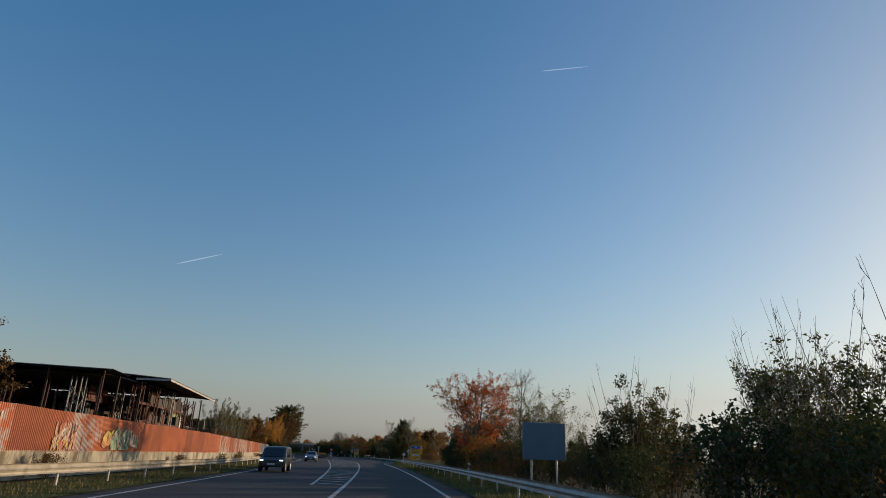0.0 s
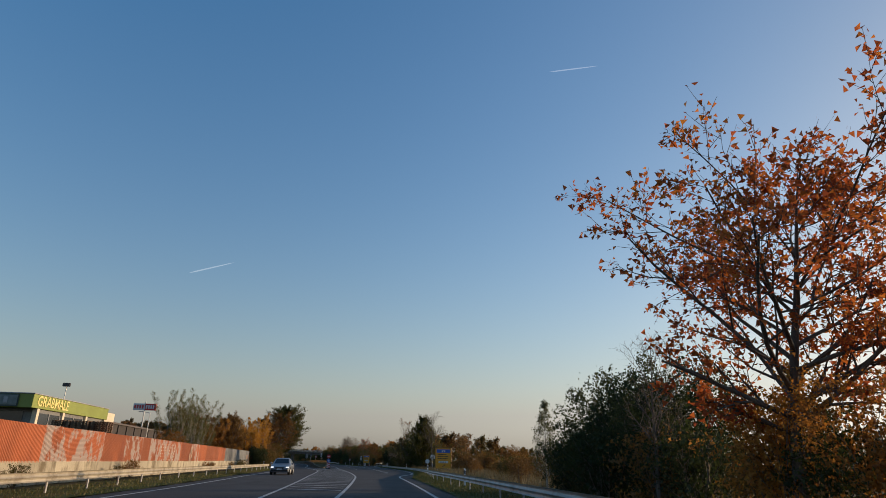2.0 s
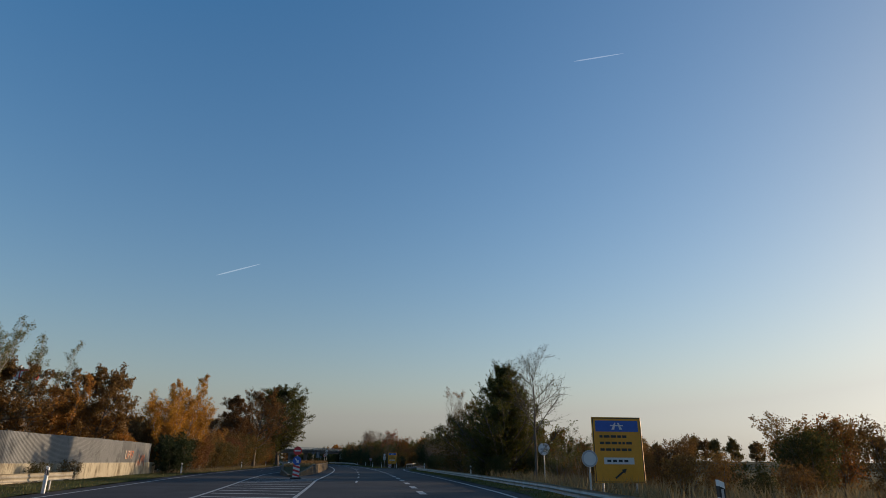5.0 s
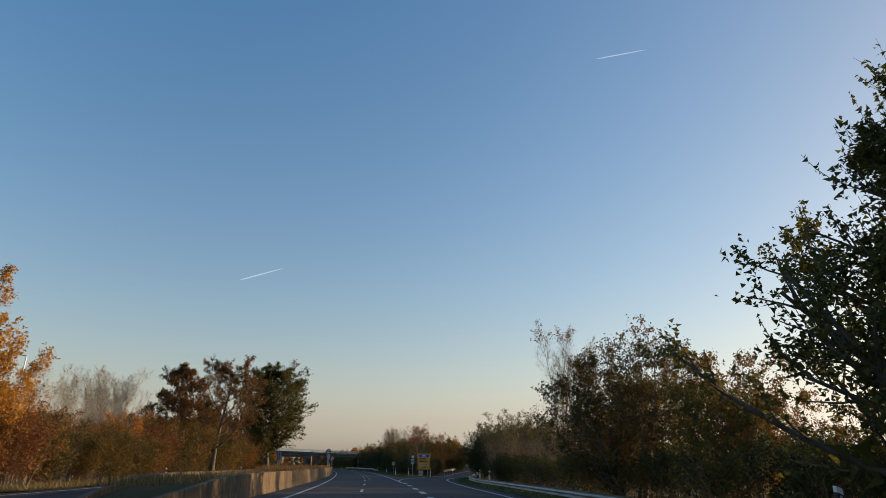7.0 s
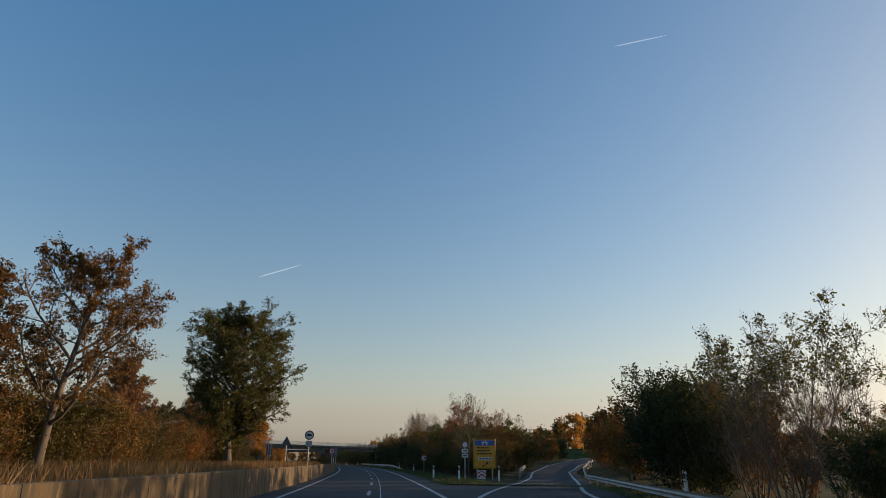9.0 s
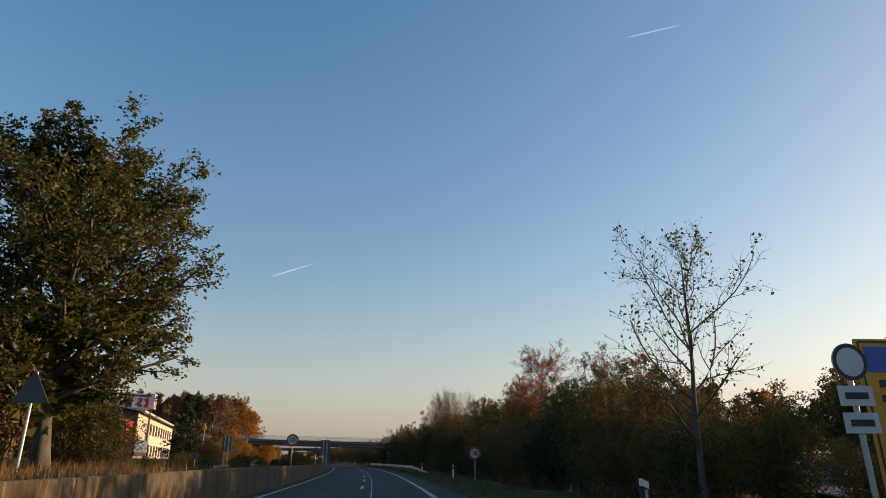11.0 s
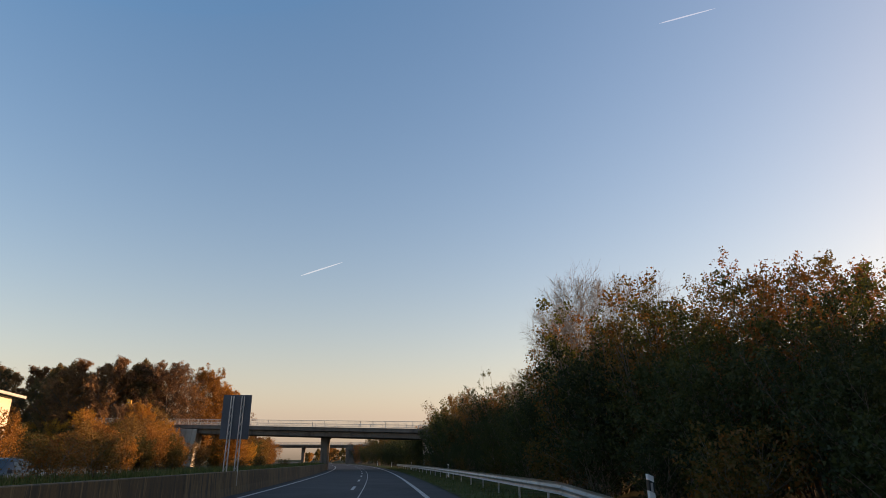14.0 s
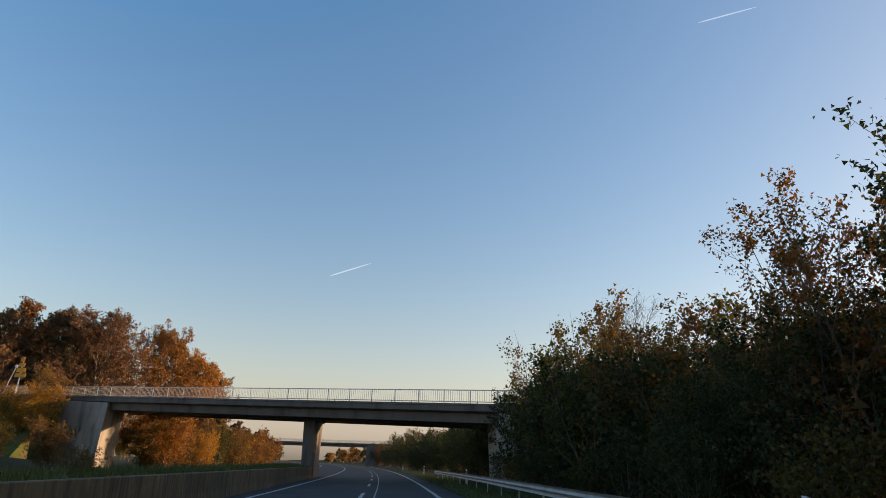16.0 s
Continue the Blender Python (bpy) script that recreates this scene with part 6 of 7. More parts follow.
for y in (0.12, 6.2, 12.6, 18.6):
    part("post", Shape().box(0.04, y, 3.0, 0.5, 0.5, 6.0, 0.02), CREAM, shop)
for k in range(3):
    y = 3.15 + k * 6.2
    win = part("window", Shape().box(0.02, y, 3.4, 0.08, 5.2, 4.4), GLASS, shop)
    for dy in (-2.6, 0, 2.6):
        part("window_frame", Shape().box(0.08, y + dy, 3.4, 0.06, 0.1, 4.5), SIGN_GREY, win)
letters("GRABMALE", 1.5, LETTER_YELLOW, shop, 0.33, 3.2, 6.72, turn_z=90, depth=0.02, bold=0.02)
sgn = part("sign_panel", Shape().box(-5.3, -1.64, 6.72, 8.2, 0.06, 1.0, 0.01), mat("grey_sign_panel", (0.16, 0.18, 0.17), 0.6), shop)
for k, w in enumerate((0.5, 0.42, 0.5, 0.4, 0.46, 0.5, 0.42, 0.4)):
    part("letter_bar", Shape().box(-8.6 + k * 0.9, -1.69, 6.72, w, 0.04, 0.62, 0.01), SIGN_GREY, sgn)
part("flue", Shape().tube((-9, 8, 7.3), (-9, 8, 9.4), 0.16, 0.16), POST_STEEL, shop)
lamp = thing("flood_lamp", "floodlight on a tall thin mast", "lamp", m=place(123, -39, 0))
part("mast", Shape().tube((0, 0, -0.1), (0, 0, 9.8), 0.09, 0.05), POST_STEEL, lamp)
part("lamp_head", Shape().box(0, -0.1, 9.9, 0.9, 0.35, 0.45, 0.05), SIGN_BLACK, lamp)

dark_hall = thing("warehouse", "long dark flat-roofed warehouse behind the fence", "building", m=place(140, -46, 0, 2))
part("wall", Shape().box(-10, 32, 3.6, 20, 70, 7.3), DARK_CLAD, dark_hall)
part("roof_edge", Shape().box(-10, 32, 7.35, 20.6, 70.6, 0.35, 0.03), mat("roof_edge_grey", (0.085, 0.07, 0.065), 0.7), dark_hall)
for k in range(12):
    part("pilaster", Shape().box(0.08, 1 + k * 5.7, 3.6, 0.2, 0.4, 7.0), mat("pilaster_grey", (0.04, 0.034, 0.032), 0.8) if k == 0 else bpy.data.materials["pilaster_grey"], dark_hall)
ad = thing("pole_sign", "red and white advertising box on a tall pole", "sign", m=place(195, -48.5, 0))
part("pole", Shape().tube((0, 0, -0.2), (0, 0, 13.6), 0.16, 0.12), POST_STEEL, ad)
part("sign_box", Shape().box(-1.25, 0, 12.4, 2.5, 0.5, 1.5, 0.03), SIGN_WHITE, ad, "white half with red bars")
part("sign_box", Shape().box(1.25, 0, 12.4, 2.4, 0.5, 1.5, 0.03), SIGN_RED, ad, "red half with pale bars")
for k in range(4):
    part("letter_bar", Shape().box(-2.1 + k * 0.55, -0.27, 12.4, 0.35, 0.03, 0.8), SIGN_RED, ad)
    part("letter_bar", Shape().box(0.4 + k * 0.5, -0.27, 12.4, 0.32, 0.03, 0.8), SIGN_WHITE, ad)


def street_lamp(s, d, h, side=1):
    ob = thing("street_lamp", "grey street lamp with a short arm", "lamp", "street lamps", place(s, d, 0))
    part("mast", Shape().tube((0, 0, -0.1), (0, 0, h), 0.08, 0.05), POST_STEEL, ob)
    part("arm", Shape().tube((0, 0, h - 0.03), (side * 0.9, 0, h + 0.12), 0.04, 0.035), POST_STEEL, ob)
    part("lamp_head", Shape().box(side * 1.2, 0, h + 0.14, 0.7, 0.25, 0.12, 0.03), SIGN_GREY, ob)


street_lamp(134, -31.5, 7.4, -1)
street_lamp(196, -28.5, 9.4, -1)

# cream office with a brick gable and a sign cube on its roof
office = thing("office_building", "cream two-storey office with brown brick gable", "building", m=place(315, -29.6, 1.0, 9))
part("gable_wall", Shape().slab([(-10.8, 0), (0, 0), (0, 6.3), (-5.4, 7.35), (-10.8, 6.3)], 0.3, 0.3), BRICK, office)
part("wall", Shape().box(-5.4, 21.2, 3.1, 10.8, 41.8, 6.4), CREAM, office)
roof = Shape()
roof.add([(0.9, -0.9, 6.25), (0.9, 43.0, 6.25), (-5.4, 43.0, 7.45), (-5.4, -0.9, 7.45), (-11.7, 43.0, 6.25), (-11.7, -0.9, 6.25),
          (0.9, -0.9, 6.5), (0.9, 43.0, 6.5), (-5.4, 43.0, 7.7), (-5.4, -0.9, 7.7), (-11.7, 43.0, 6.5), (-11.7, -0.9, 6.5)],
         [(0, 1, 2, 3), (3, 2, 4, 5), (6, 7, 8, 9), (9, 8, 10, 11), (0, 1, 7, 6), (0, 3, 9, 6), (3, 5, 11, 9), (5, 4, 10, 11), (1, 2, 8, 7), (2, 4, 10, 8)])
part("roof", roof, mat("pale_roof_edge", (0.45, 0.42, 0.38), 0.7, vary=0.12), office)
w1 = part("window", Shape().box(-3.1, -0.03, 4.3, 4.2, 0.08, 2.0), GLASS, office)
for x in (-5.2, -3.8, -2.4, -1.0):
    part("window_frame", Shape().box(x, -0.08, 4.3, 0.12, 0.08, 2.1), SIGN_WHITE, w1)
for z in (3.3, 5.3):
    part("window_frame", Shape().box(-3.1, -0.08, z, 4.3, 0.08, 0.12), SIGN_WHITE, w1)
rail = Shape().box(-3.1, -0.5, 4.1, 4.8, 0.05, 0.06).box(-3.1, -0.5, 3.3, 4.8, 0.05, 0.06)
for k in range(17):
    rail.box(-5.5 + k * 0.3, -0.5, 3.7, 0.03, 0.03, 0.8)
for x in (-5.5, -0.7):
    rail.box(x, -0.25, 4.1, 0.05, 0.5, 0.05).box(x, -0.25, 3.3, 0.05, 0.5, 0.05)
part("balcony_rail", rail, SIGN_WHITE, office)
w2 = part("window", Shape().box(-4.0, -0.03, 1.3, 5.4, 0.08, 1.9), GLASS, office)
part("window_frame", Shape().box(-4.0, -0.08, 2.28, 5.6, 0.08, 0.1).box(-4.0, -0.08, 0.32, 5.6, 0.1, 0.1), SIGN_GREY, w2)
for k in range(12):
    for z in (4.7, 1.8):
        if k < 3 and z > 3:
            continue
        w = part("window", Shape().box(0.02, 3.4 + k * 3.2, z, 0.07, 1.7, 1.5), GLASS, office)
        part("window_frame", Shape().box(0.05, 3.4 + k * 3.2, z, 0.06, 0.07, 1.5).box(0.05, 3.4 + k * 3.2, z - 0.78, 0.1, 1.9, 0.08).box(0.05, 3.4 + k * 3.2, z + 0.78, 0.06, 1.9, 0.06), SIGN_WHITE, w)
cube = thing("roof_sign", "white sign cube with a red emblem above the office corner", "sign", m=place(316, -28.8, 1.0, 9))
part("leg", Shape().tube((-1.6, 0.9, 5.2), (-1.6, 0.9, 7.0), 0.09).tube((0.2, 0.9, 0.0), (0.2, 0.9, 7.0), 0.09), SIGN_BLACK, cube)
part("sign_box", Shape().box(-0.7, 1.0, 7.75, 2.7, 2.0, 1.9, 0.03), SIGN_WHITE, cube)
for dx, dy, rz in ((-0.7, -0.02, 0), (0.67, 1.0, 90)):
    o = part("emblem", Shape().box(0, -0.01, 0, 1.3, 0.02, 1.15), SIGN_RED, cube, "red square with a white gap")
    o.matrix_basis = pose(dx, dy, 7.5, 0, 0, rz)
    o = part("emblem_gap", Shape().disc(0, -0.02, 0, 0.27, 0.01, 24).box(0, -0.025, 0.42, 0.16, 0.01, 0.32).box(0, -0.025, -0.42, 0.16, 0.01, 0.32), SIGN_WHITE, cube)
    o.matrix_basis = pose(dx, dy, 7.5, 0, 0, rz)
    o = part("letter_bar", Shape().box(0, -0.01, 0, 1.7, 0.02, 0.16), SIGN_BLACK, cube)
    o.matrix_basis = pose(dx, dy, 8.42, 0, 0, rz)

RED_PAINT = mat("red_container_paint", (0.50, 0.035, 0.045), 0.5, vary=0.15, scale=1, fine=12, bump=0.05)
skip = thing("container", "bright red open-topped steel container", "container", m=place(297, -25.8, 1.65, 6))
body = Shape()
body.add([(-2.6, 0, 1.3), (0, 0, 1.3), (0, 6, 1.3), (-2.6, 6, 1.3), (-2.7, -0.5, 3.7), (0.1, -0.5, 3.7), (0.1, 6.3, 3.7), (-2.7, 6.3, 3.7)],
         [(0, 1, 2, 3), (0, 1, 5, 4), (1, 2, 6, 5), (2, 3, 7, 6), (3, 0, 4, 7)])
part("body", body, RED_PAINT, skip)
for k in range(7):
    part("rib", Shape().box(0.1, 0.2 + k * 0.95, 2.5, 0.12, 0.12, 2.3), RED_PAINT, skip)
part("rim", Shape().box(0.1, 2.9, 3.7, 0.16, 6.9, 0.14).box(-1.3, -0.5, 3.7, 2.8, 0.16, 0.14), RED_PAINT, skip)
part("chassis", Shape().box(-1.3, 3, 0.95, 2.2, 6.4, 0.5).box(-1.3, 1, 0.45, 2.2, 0.9, 0.9, 0.2).box(-1.3, 5, 0.45, 2.2, 0.9, 0.9, 0.2), SIGN_BLACK, skip)
part("letter_bar", Shape().box(0.18, 3.5, 2.8, 0.03, 2.2, 0.25), SIGN_WHITE, skip)
low = thing("container", "low grey-blue container with an orange stripe", "container", m=place(306, -26.6, 1.5, 4))
part("body", Shape().box(-1.2, 2.6, 1.5, 2.4, 5.2, 1.4, 0.04), BOARD_BLUE, low)
part("stripe", Shape().box(-1.2, 2.6, 0.65, 2.45, 5.25, 0.35), GOODS[2], low)



def spruce(seed, H):
    rng = np.random.default_rng(seed)
    P0 = np.stack([np.zeros(8), np.zeros(8), np.linspace(0, H, 8)], 1)[None]
    R0 = 0.18 * np.linspace(1, 0.08, 8)[None]
    P1, R1 = sprout(rng, P0, R0, 95, 0.06, lambda u: H * 0.33 * (1.05 - u) ** 0.95 + 0.12, 84, 0.05, 5, 0.05)
    L1 = np.linalg.norm(P1[:, -1] - P1[:, 0], axis=1)
    P2, R2 = sprout(rng, P1, R1, 9, 0.15, lambda u: np.repeat(L1, 9) * 0.36 * (1.1 - 0.7 * u), 48, -0.25, 3, 0.06)
    w = np_mesh("wood", [tubes(P0, R0, 8), tubes(P1, R1, 5), tubes(P2, R2, 3)], BARK)
    l = np_mesh("crown", [leaves(rng, P2, 9000, 0.26, 0.0, 0.05, 0.5, 0.4), leaves(rng, P1, 2500, 0.24, 0.2, 0.05, 0.4, 0.4)], NEEDLES, smooth=False)
    return w, l


put("spruce_tree", "dark blue-green spruce beside the office", "tree", spruce(91, 9.0), 326, -26.2)

# ---------------------------------------------------------------- bridges
def bridge(name, label, A, B, width, zA, zB, pier, ext0, ext1, stone=LIT_CONCRETE):
    """A skew girder bridge: its near edge runs from A to B (on the ground), its depth follows the road below. zA, zB: deck height at A and B."""
    ob = thing(name, label, "bridge")
    u = (B - A).normalized()
    v = (at(420, 0) - at(380, 0)).normalized()
    span = (B - A).length
    fall = (zB - zA) / span

    def made(nm, sh, parent=ob, label_=""):
        """x along the bridge from A, y along the road, z over the deck (flagged by adding 100) or over the ground."""
        out = []
        for x, y, z in sh.v:
            h = zA + fall * x + (z - 100) if z > 50 else z
            p = A + u * x + v * y
            out.append((p.x, p.y, h))
        sh.v = out
        # deck, girders, caps and piers get the tone with shade in its colour
        return part(nm, sh, POST_STEEL if nm in ("railing", "bar_row", "rail_post") else SHADED_CONCRETE if nm in ("deck", "girder", "cap", "pier", "pier_cap") else stone, parent, label_)

    x0, x1 = -ext0, span + ext1
    L, xm = x1 - x0, (x0 + x1) / 2
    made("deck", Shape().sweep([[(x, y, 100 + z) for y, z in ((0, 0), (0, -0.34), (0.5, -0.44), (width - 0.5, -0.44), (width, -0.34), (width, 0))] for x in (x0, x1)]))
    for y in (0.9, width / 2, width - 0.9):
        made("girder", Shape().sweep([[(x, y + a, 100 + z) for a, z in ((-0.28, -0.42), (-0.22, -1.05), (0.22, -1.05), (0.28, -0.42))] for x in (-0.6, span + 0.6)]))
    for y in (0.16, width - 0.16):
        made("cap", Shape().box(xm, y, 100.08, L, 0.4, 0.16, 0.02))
    for y in (0.12, width - 0.12):
        rl = made("railing", Shape().box(xm, y, 101.05, L, 0.07, 0.06).box(xm, y, 100.28, L, 0.05, 0.04), ob, "grey steel bar railing")
        bars = Shape()
        x = x0 + 0.1
        while x < x1:
            bars.box(x, y, 100.65, 0.025, 0.025, 0.76)
            x += 0.17
        tagged(made("bar_row", bars, rl), kind="stuff")
        x = x0 + 0.5
        while x < x1:
            made("rail_post", Shape().box(x, y, 100.55, 0.07, 0.07, 1.05), rl)
            x += 2.0
    for px in pier:
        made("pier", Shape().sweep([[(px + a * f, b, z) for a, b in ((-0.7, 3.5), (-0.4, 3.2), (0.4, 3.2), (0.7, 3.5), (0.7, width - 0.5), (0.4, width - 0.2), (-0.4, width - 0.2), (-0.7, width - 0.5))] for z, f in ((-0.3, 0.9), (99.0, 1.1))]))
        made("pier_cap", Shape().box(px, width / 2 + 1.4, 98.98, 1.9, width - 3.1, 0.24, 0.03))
    for xe, dirn, lean in ((0.0, -1, 0.5), (span, 1, 0.2)):
        a, b = xe - dirn * lean, xe
        f = xe + dirn * 7
        deep = 4.4
        sh = Shape().add([(a, 0, 98.98), (a, deep, 98.98), (b, deep, -0.3), (b, 0, -0.3), (f, 0, 99.66), (f, deep, 99.66), (f, deep, -0.3), (f, 0, -0.3), (a, 0, 99.56), (a, deep, 99.56)],
                         [(0, 1, 2, 3), (4, 5, 6, 7), (0, 3, 7, 4, 8), (1, 2, 6, 5, 9), (8, 9, 1, 0), (8, 4, 5, 9), (2, 3, 7, 6)])
        made("abutment", sh, ob, "concrete abutment with a slanting edge, its light put into the colour")
    return ob


A1, B1 = at(395.7, -27.0), at(373.3, 7.2)
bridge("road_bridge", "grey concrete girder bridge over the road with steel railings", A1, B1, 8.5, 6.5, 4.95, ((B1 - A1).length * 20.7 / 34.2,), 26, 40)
along, up_ = (B1 - A1).normalized(), Vector((0, 0, 1))
spray = Matrix((along, up_.cross(along), up_)).transposed().to_4x4()
spray.translation = A1 - along * 3.6 + Vector((0, 0, 2.3)) - up_.cross(along) * 0.02
tag = thing("graffiti", "faded dark spray paint on the bridge abutment", "graffiti", m=spray)
blot(tag, "paint_patch", PAINT_FADED, -0.6, -0.7, 2.3, 0.75, 4, -0.002)
scrawl(tag, PAINT_DARK, -1.4, 0.9, 0.5, 1.7, 11, 0.17, 31, -0.010, 0.8)
scrawl(tag, PAINT_DARK, -3.0, 2.2, -1.3, 0.1, 10, 0.15, 32, -0.012, 0.6)
scrawl(tag, PAINT_WHITE, 0.6, 2.4, -1.2, 0.0, 5, 0.14, 33, -0.016, 0.6)
A2, B2 = at(572, -29), at(560, 5.5)
# the far abutments take the darker, shade-coloured concrete too
bridge("road_bridge", "distant concrete bridge over the road", A2, B2, 8.0, 7.6, 7.3, ((A2 - B2).length * 0.5,), 40, 40, SHADED_CONCRETE)
# banks that carry the first bridge's road
u1 = (B1 - A1).normalized()
side = (at(420, 0) - at(380, 0)).normalized()
for nm, p, q, h in (("bank_left", A1 - u1 * 6.6, A1 - u1 * 60, 6.1), ("bank_right", B1 + u1 * 3.0, B1 + u1 * 60, 4.6)):
    rings = []
    for t in np.linspace(0, 1, 12):
        c = p.lerp(q, t)
        rings.append([(c - side * 9 + Vector((0, 0, -0.4)))[:], (c - side * 0.6 + Vector((0, 0, h)))[:], (c + side * 9.1 + Vector((0, 0, h)))[:], (c + side * 17 + Vector((0, 0, -0.4)))[:]])
    tagged(part(nm, Shape().sweep(rings, closed=True), VERGE), "grassy embankment of the bridge road", "embankment", kind="structure")
for k in range(30):
    f = 6 + k * 1.6
    drop = rnd.uniform(0.15, 0.75)
    p = A1 - u1 * f - side * (0.6 + 8.4 * drop)
    plant("autumn_shrub", "golden-brown shrub on the embankment", "shrub", MID[(3, 0, 3, 2, 4)[k % 5]], pose(p.x, p.y, 6.1 - 6.5 * drop - 0.1, 0, 0, turn()) @ Matrix.Scale(rnd.uniform(0.85, 1.25), 4), "autumn shrubs on the bank")
mast = thing("camera_mast", "yellow box on a mast by the bridge", "mast", m=place(391, -35.5, 5.6))
part("pole", Shape().tube((0, 0, -0.5), (0, 0, 3.6), 0.06), POST_STEEL, mast)
part("box", Shape().box(0, -0.15, 3.3, 0.7, 0.4, 0.9, 0.04), SIGN_YELLOW, mast)
part("lamp_head", Shape().box(0, -0.1, 4.1, 0.25, 0.25, 0.6, 0.03), SIGN_YELLOW, mast)


# ---------------------------------------------------------------- delineator posts
def delineator():
    ob = thing("delineator_post", "white plastic delineator post with a slanted black band", "post", "delineator posts")
    sec = [(-0.06, 0.05), (-0.055, -0.05), (0.055, -0.05), (0.06, 0.05)]
    part("post", Shape().sweep([[(x, y, z + (0.05 * (x < 0) if z > 0.9 else 0)) for x, y in sec] for z in (-0.15, 0.97)]), WHITE_PLASTIC, ob)
    band = [(x * 1.04, y * 1.06) for x, y in sec]
    part("band", Shape().sweep([[(x, y, z + 0.05 * (x < 0)) for x, y in band] for z in (0.66, 0.86)]), BLACK_PLASTIC, ob, "black band")
    part("reflector", Shape().box(0, -0.056, 0.77, 0.045, 0.01, 0.17), REFLECTOR, ob, "silver reflector")
    return ob


post0 = delineator()
post0.matrix_basis = place(37.4, 4.95)
for s, d in ((0.0, 4.95), (75, 4.95), (112.5, 6.6), (155.0, 8.3), (194, 8.6), (211, 10.9), (240, 3.9), (277.6, 5.4), (304, 5.6), (341, 5.55), (378, 5.5), (415, 5.5), (452, 5.5), (165.5, -18.0), (202, -18.2), (239, -18.2), (300, -18.0), (337, -18.0), (128, -13.0)):
    copy_thing(post0, place(s, d, 0.0, rnd.uniform(-4, 4)))


# ---------------------------------------------------------------- signs
def pole(ob, x, h, r=0.038, y=0.0):
    part("pole", Shape().tube((x, y, -0.2), (x, y, h), r), POST_STEEL, ob)


def ring(r0, r1, y, depth, n=40):
    sh = Shape()
    v = []
    for r in (r0, r1):
        v += [(r * math.cos(2 * math.pi * i / n), y, r * math.sin(2 * math.pi * i / n)) for i in range(n)]
    v += [(x, y - depth, z) for x, _, z in v]
    f = []
    for i in range(n):
        j = (i + 1) % n
        f += [(i, j, n + j, n + i), (2 * n + i, 2 * n + j, 3 * n + j, 3 * n + i), (i, j, 2 * n + j, 2 * n + i), (n + i, n + j, 3 * n + j, 3 * n + i)]
    return sh.add(v, f)


def lifted(o, z, x=0.0, y=0.0, ry=0.0):
    o.matrix_basis = pose(x, y, z, 0, ry, 0)
    return o


def speed_sign(s, d, z, r=0.375, base=0.0):
    ob = thing("speed_sign", "round white speed limit sign with a red ring on a pole", "traffic sign", "speed signs", place(s, d, base))
    pole(ob, 0, z + r * 0.9)
    plate = lifted(part("plate", Shape().disc(0, -0.05, 0, r, 0.02), SIGN_WHITE, ob), z)
    lifted(part("red_ring", ring(r * 0.74, r * 0.985, -0.071, 0.003), SIGN_RED, ob, "red ring"), z)
    letters("100", r * 0.92, SIGN_BLACK, ob, 0, -0.073, z, depth=0.002, label="black number on white", bold=r * 0.02).scale = (0.72, 1.25, 1)
    return ob


speed_sign(273.8, 6.4, 1.76, r=0.41)
speed_sign(272.6, -5.85, 1.8, r=0.385, base=0.8)

board = thing("sign_board", "plain blue-grey roadside board on two posts", "sign", m=place(25.0, 6.2, 0, 12))
part("panel", Shape().box(0, 0, 2.0, 1.88, 0.05, 1.42, 0.01), BOARD_BLUE, board)
for x in (-0.55, 0.55):
    pole(board, x, 2.7, 0.04, 0.06)


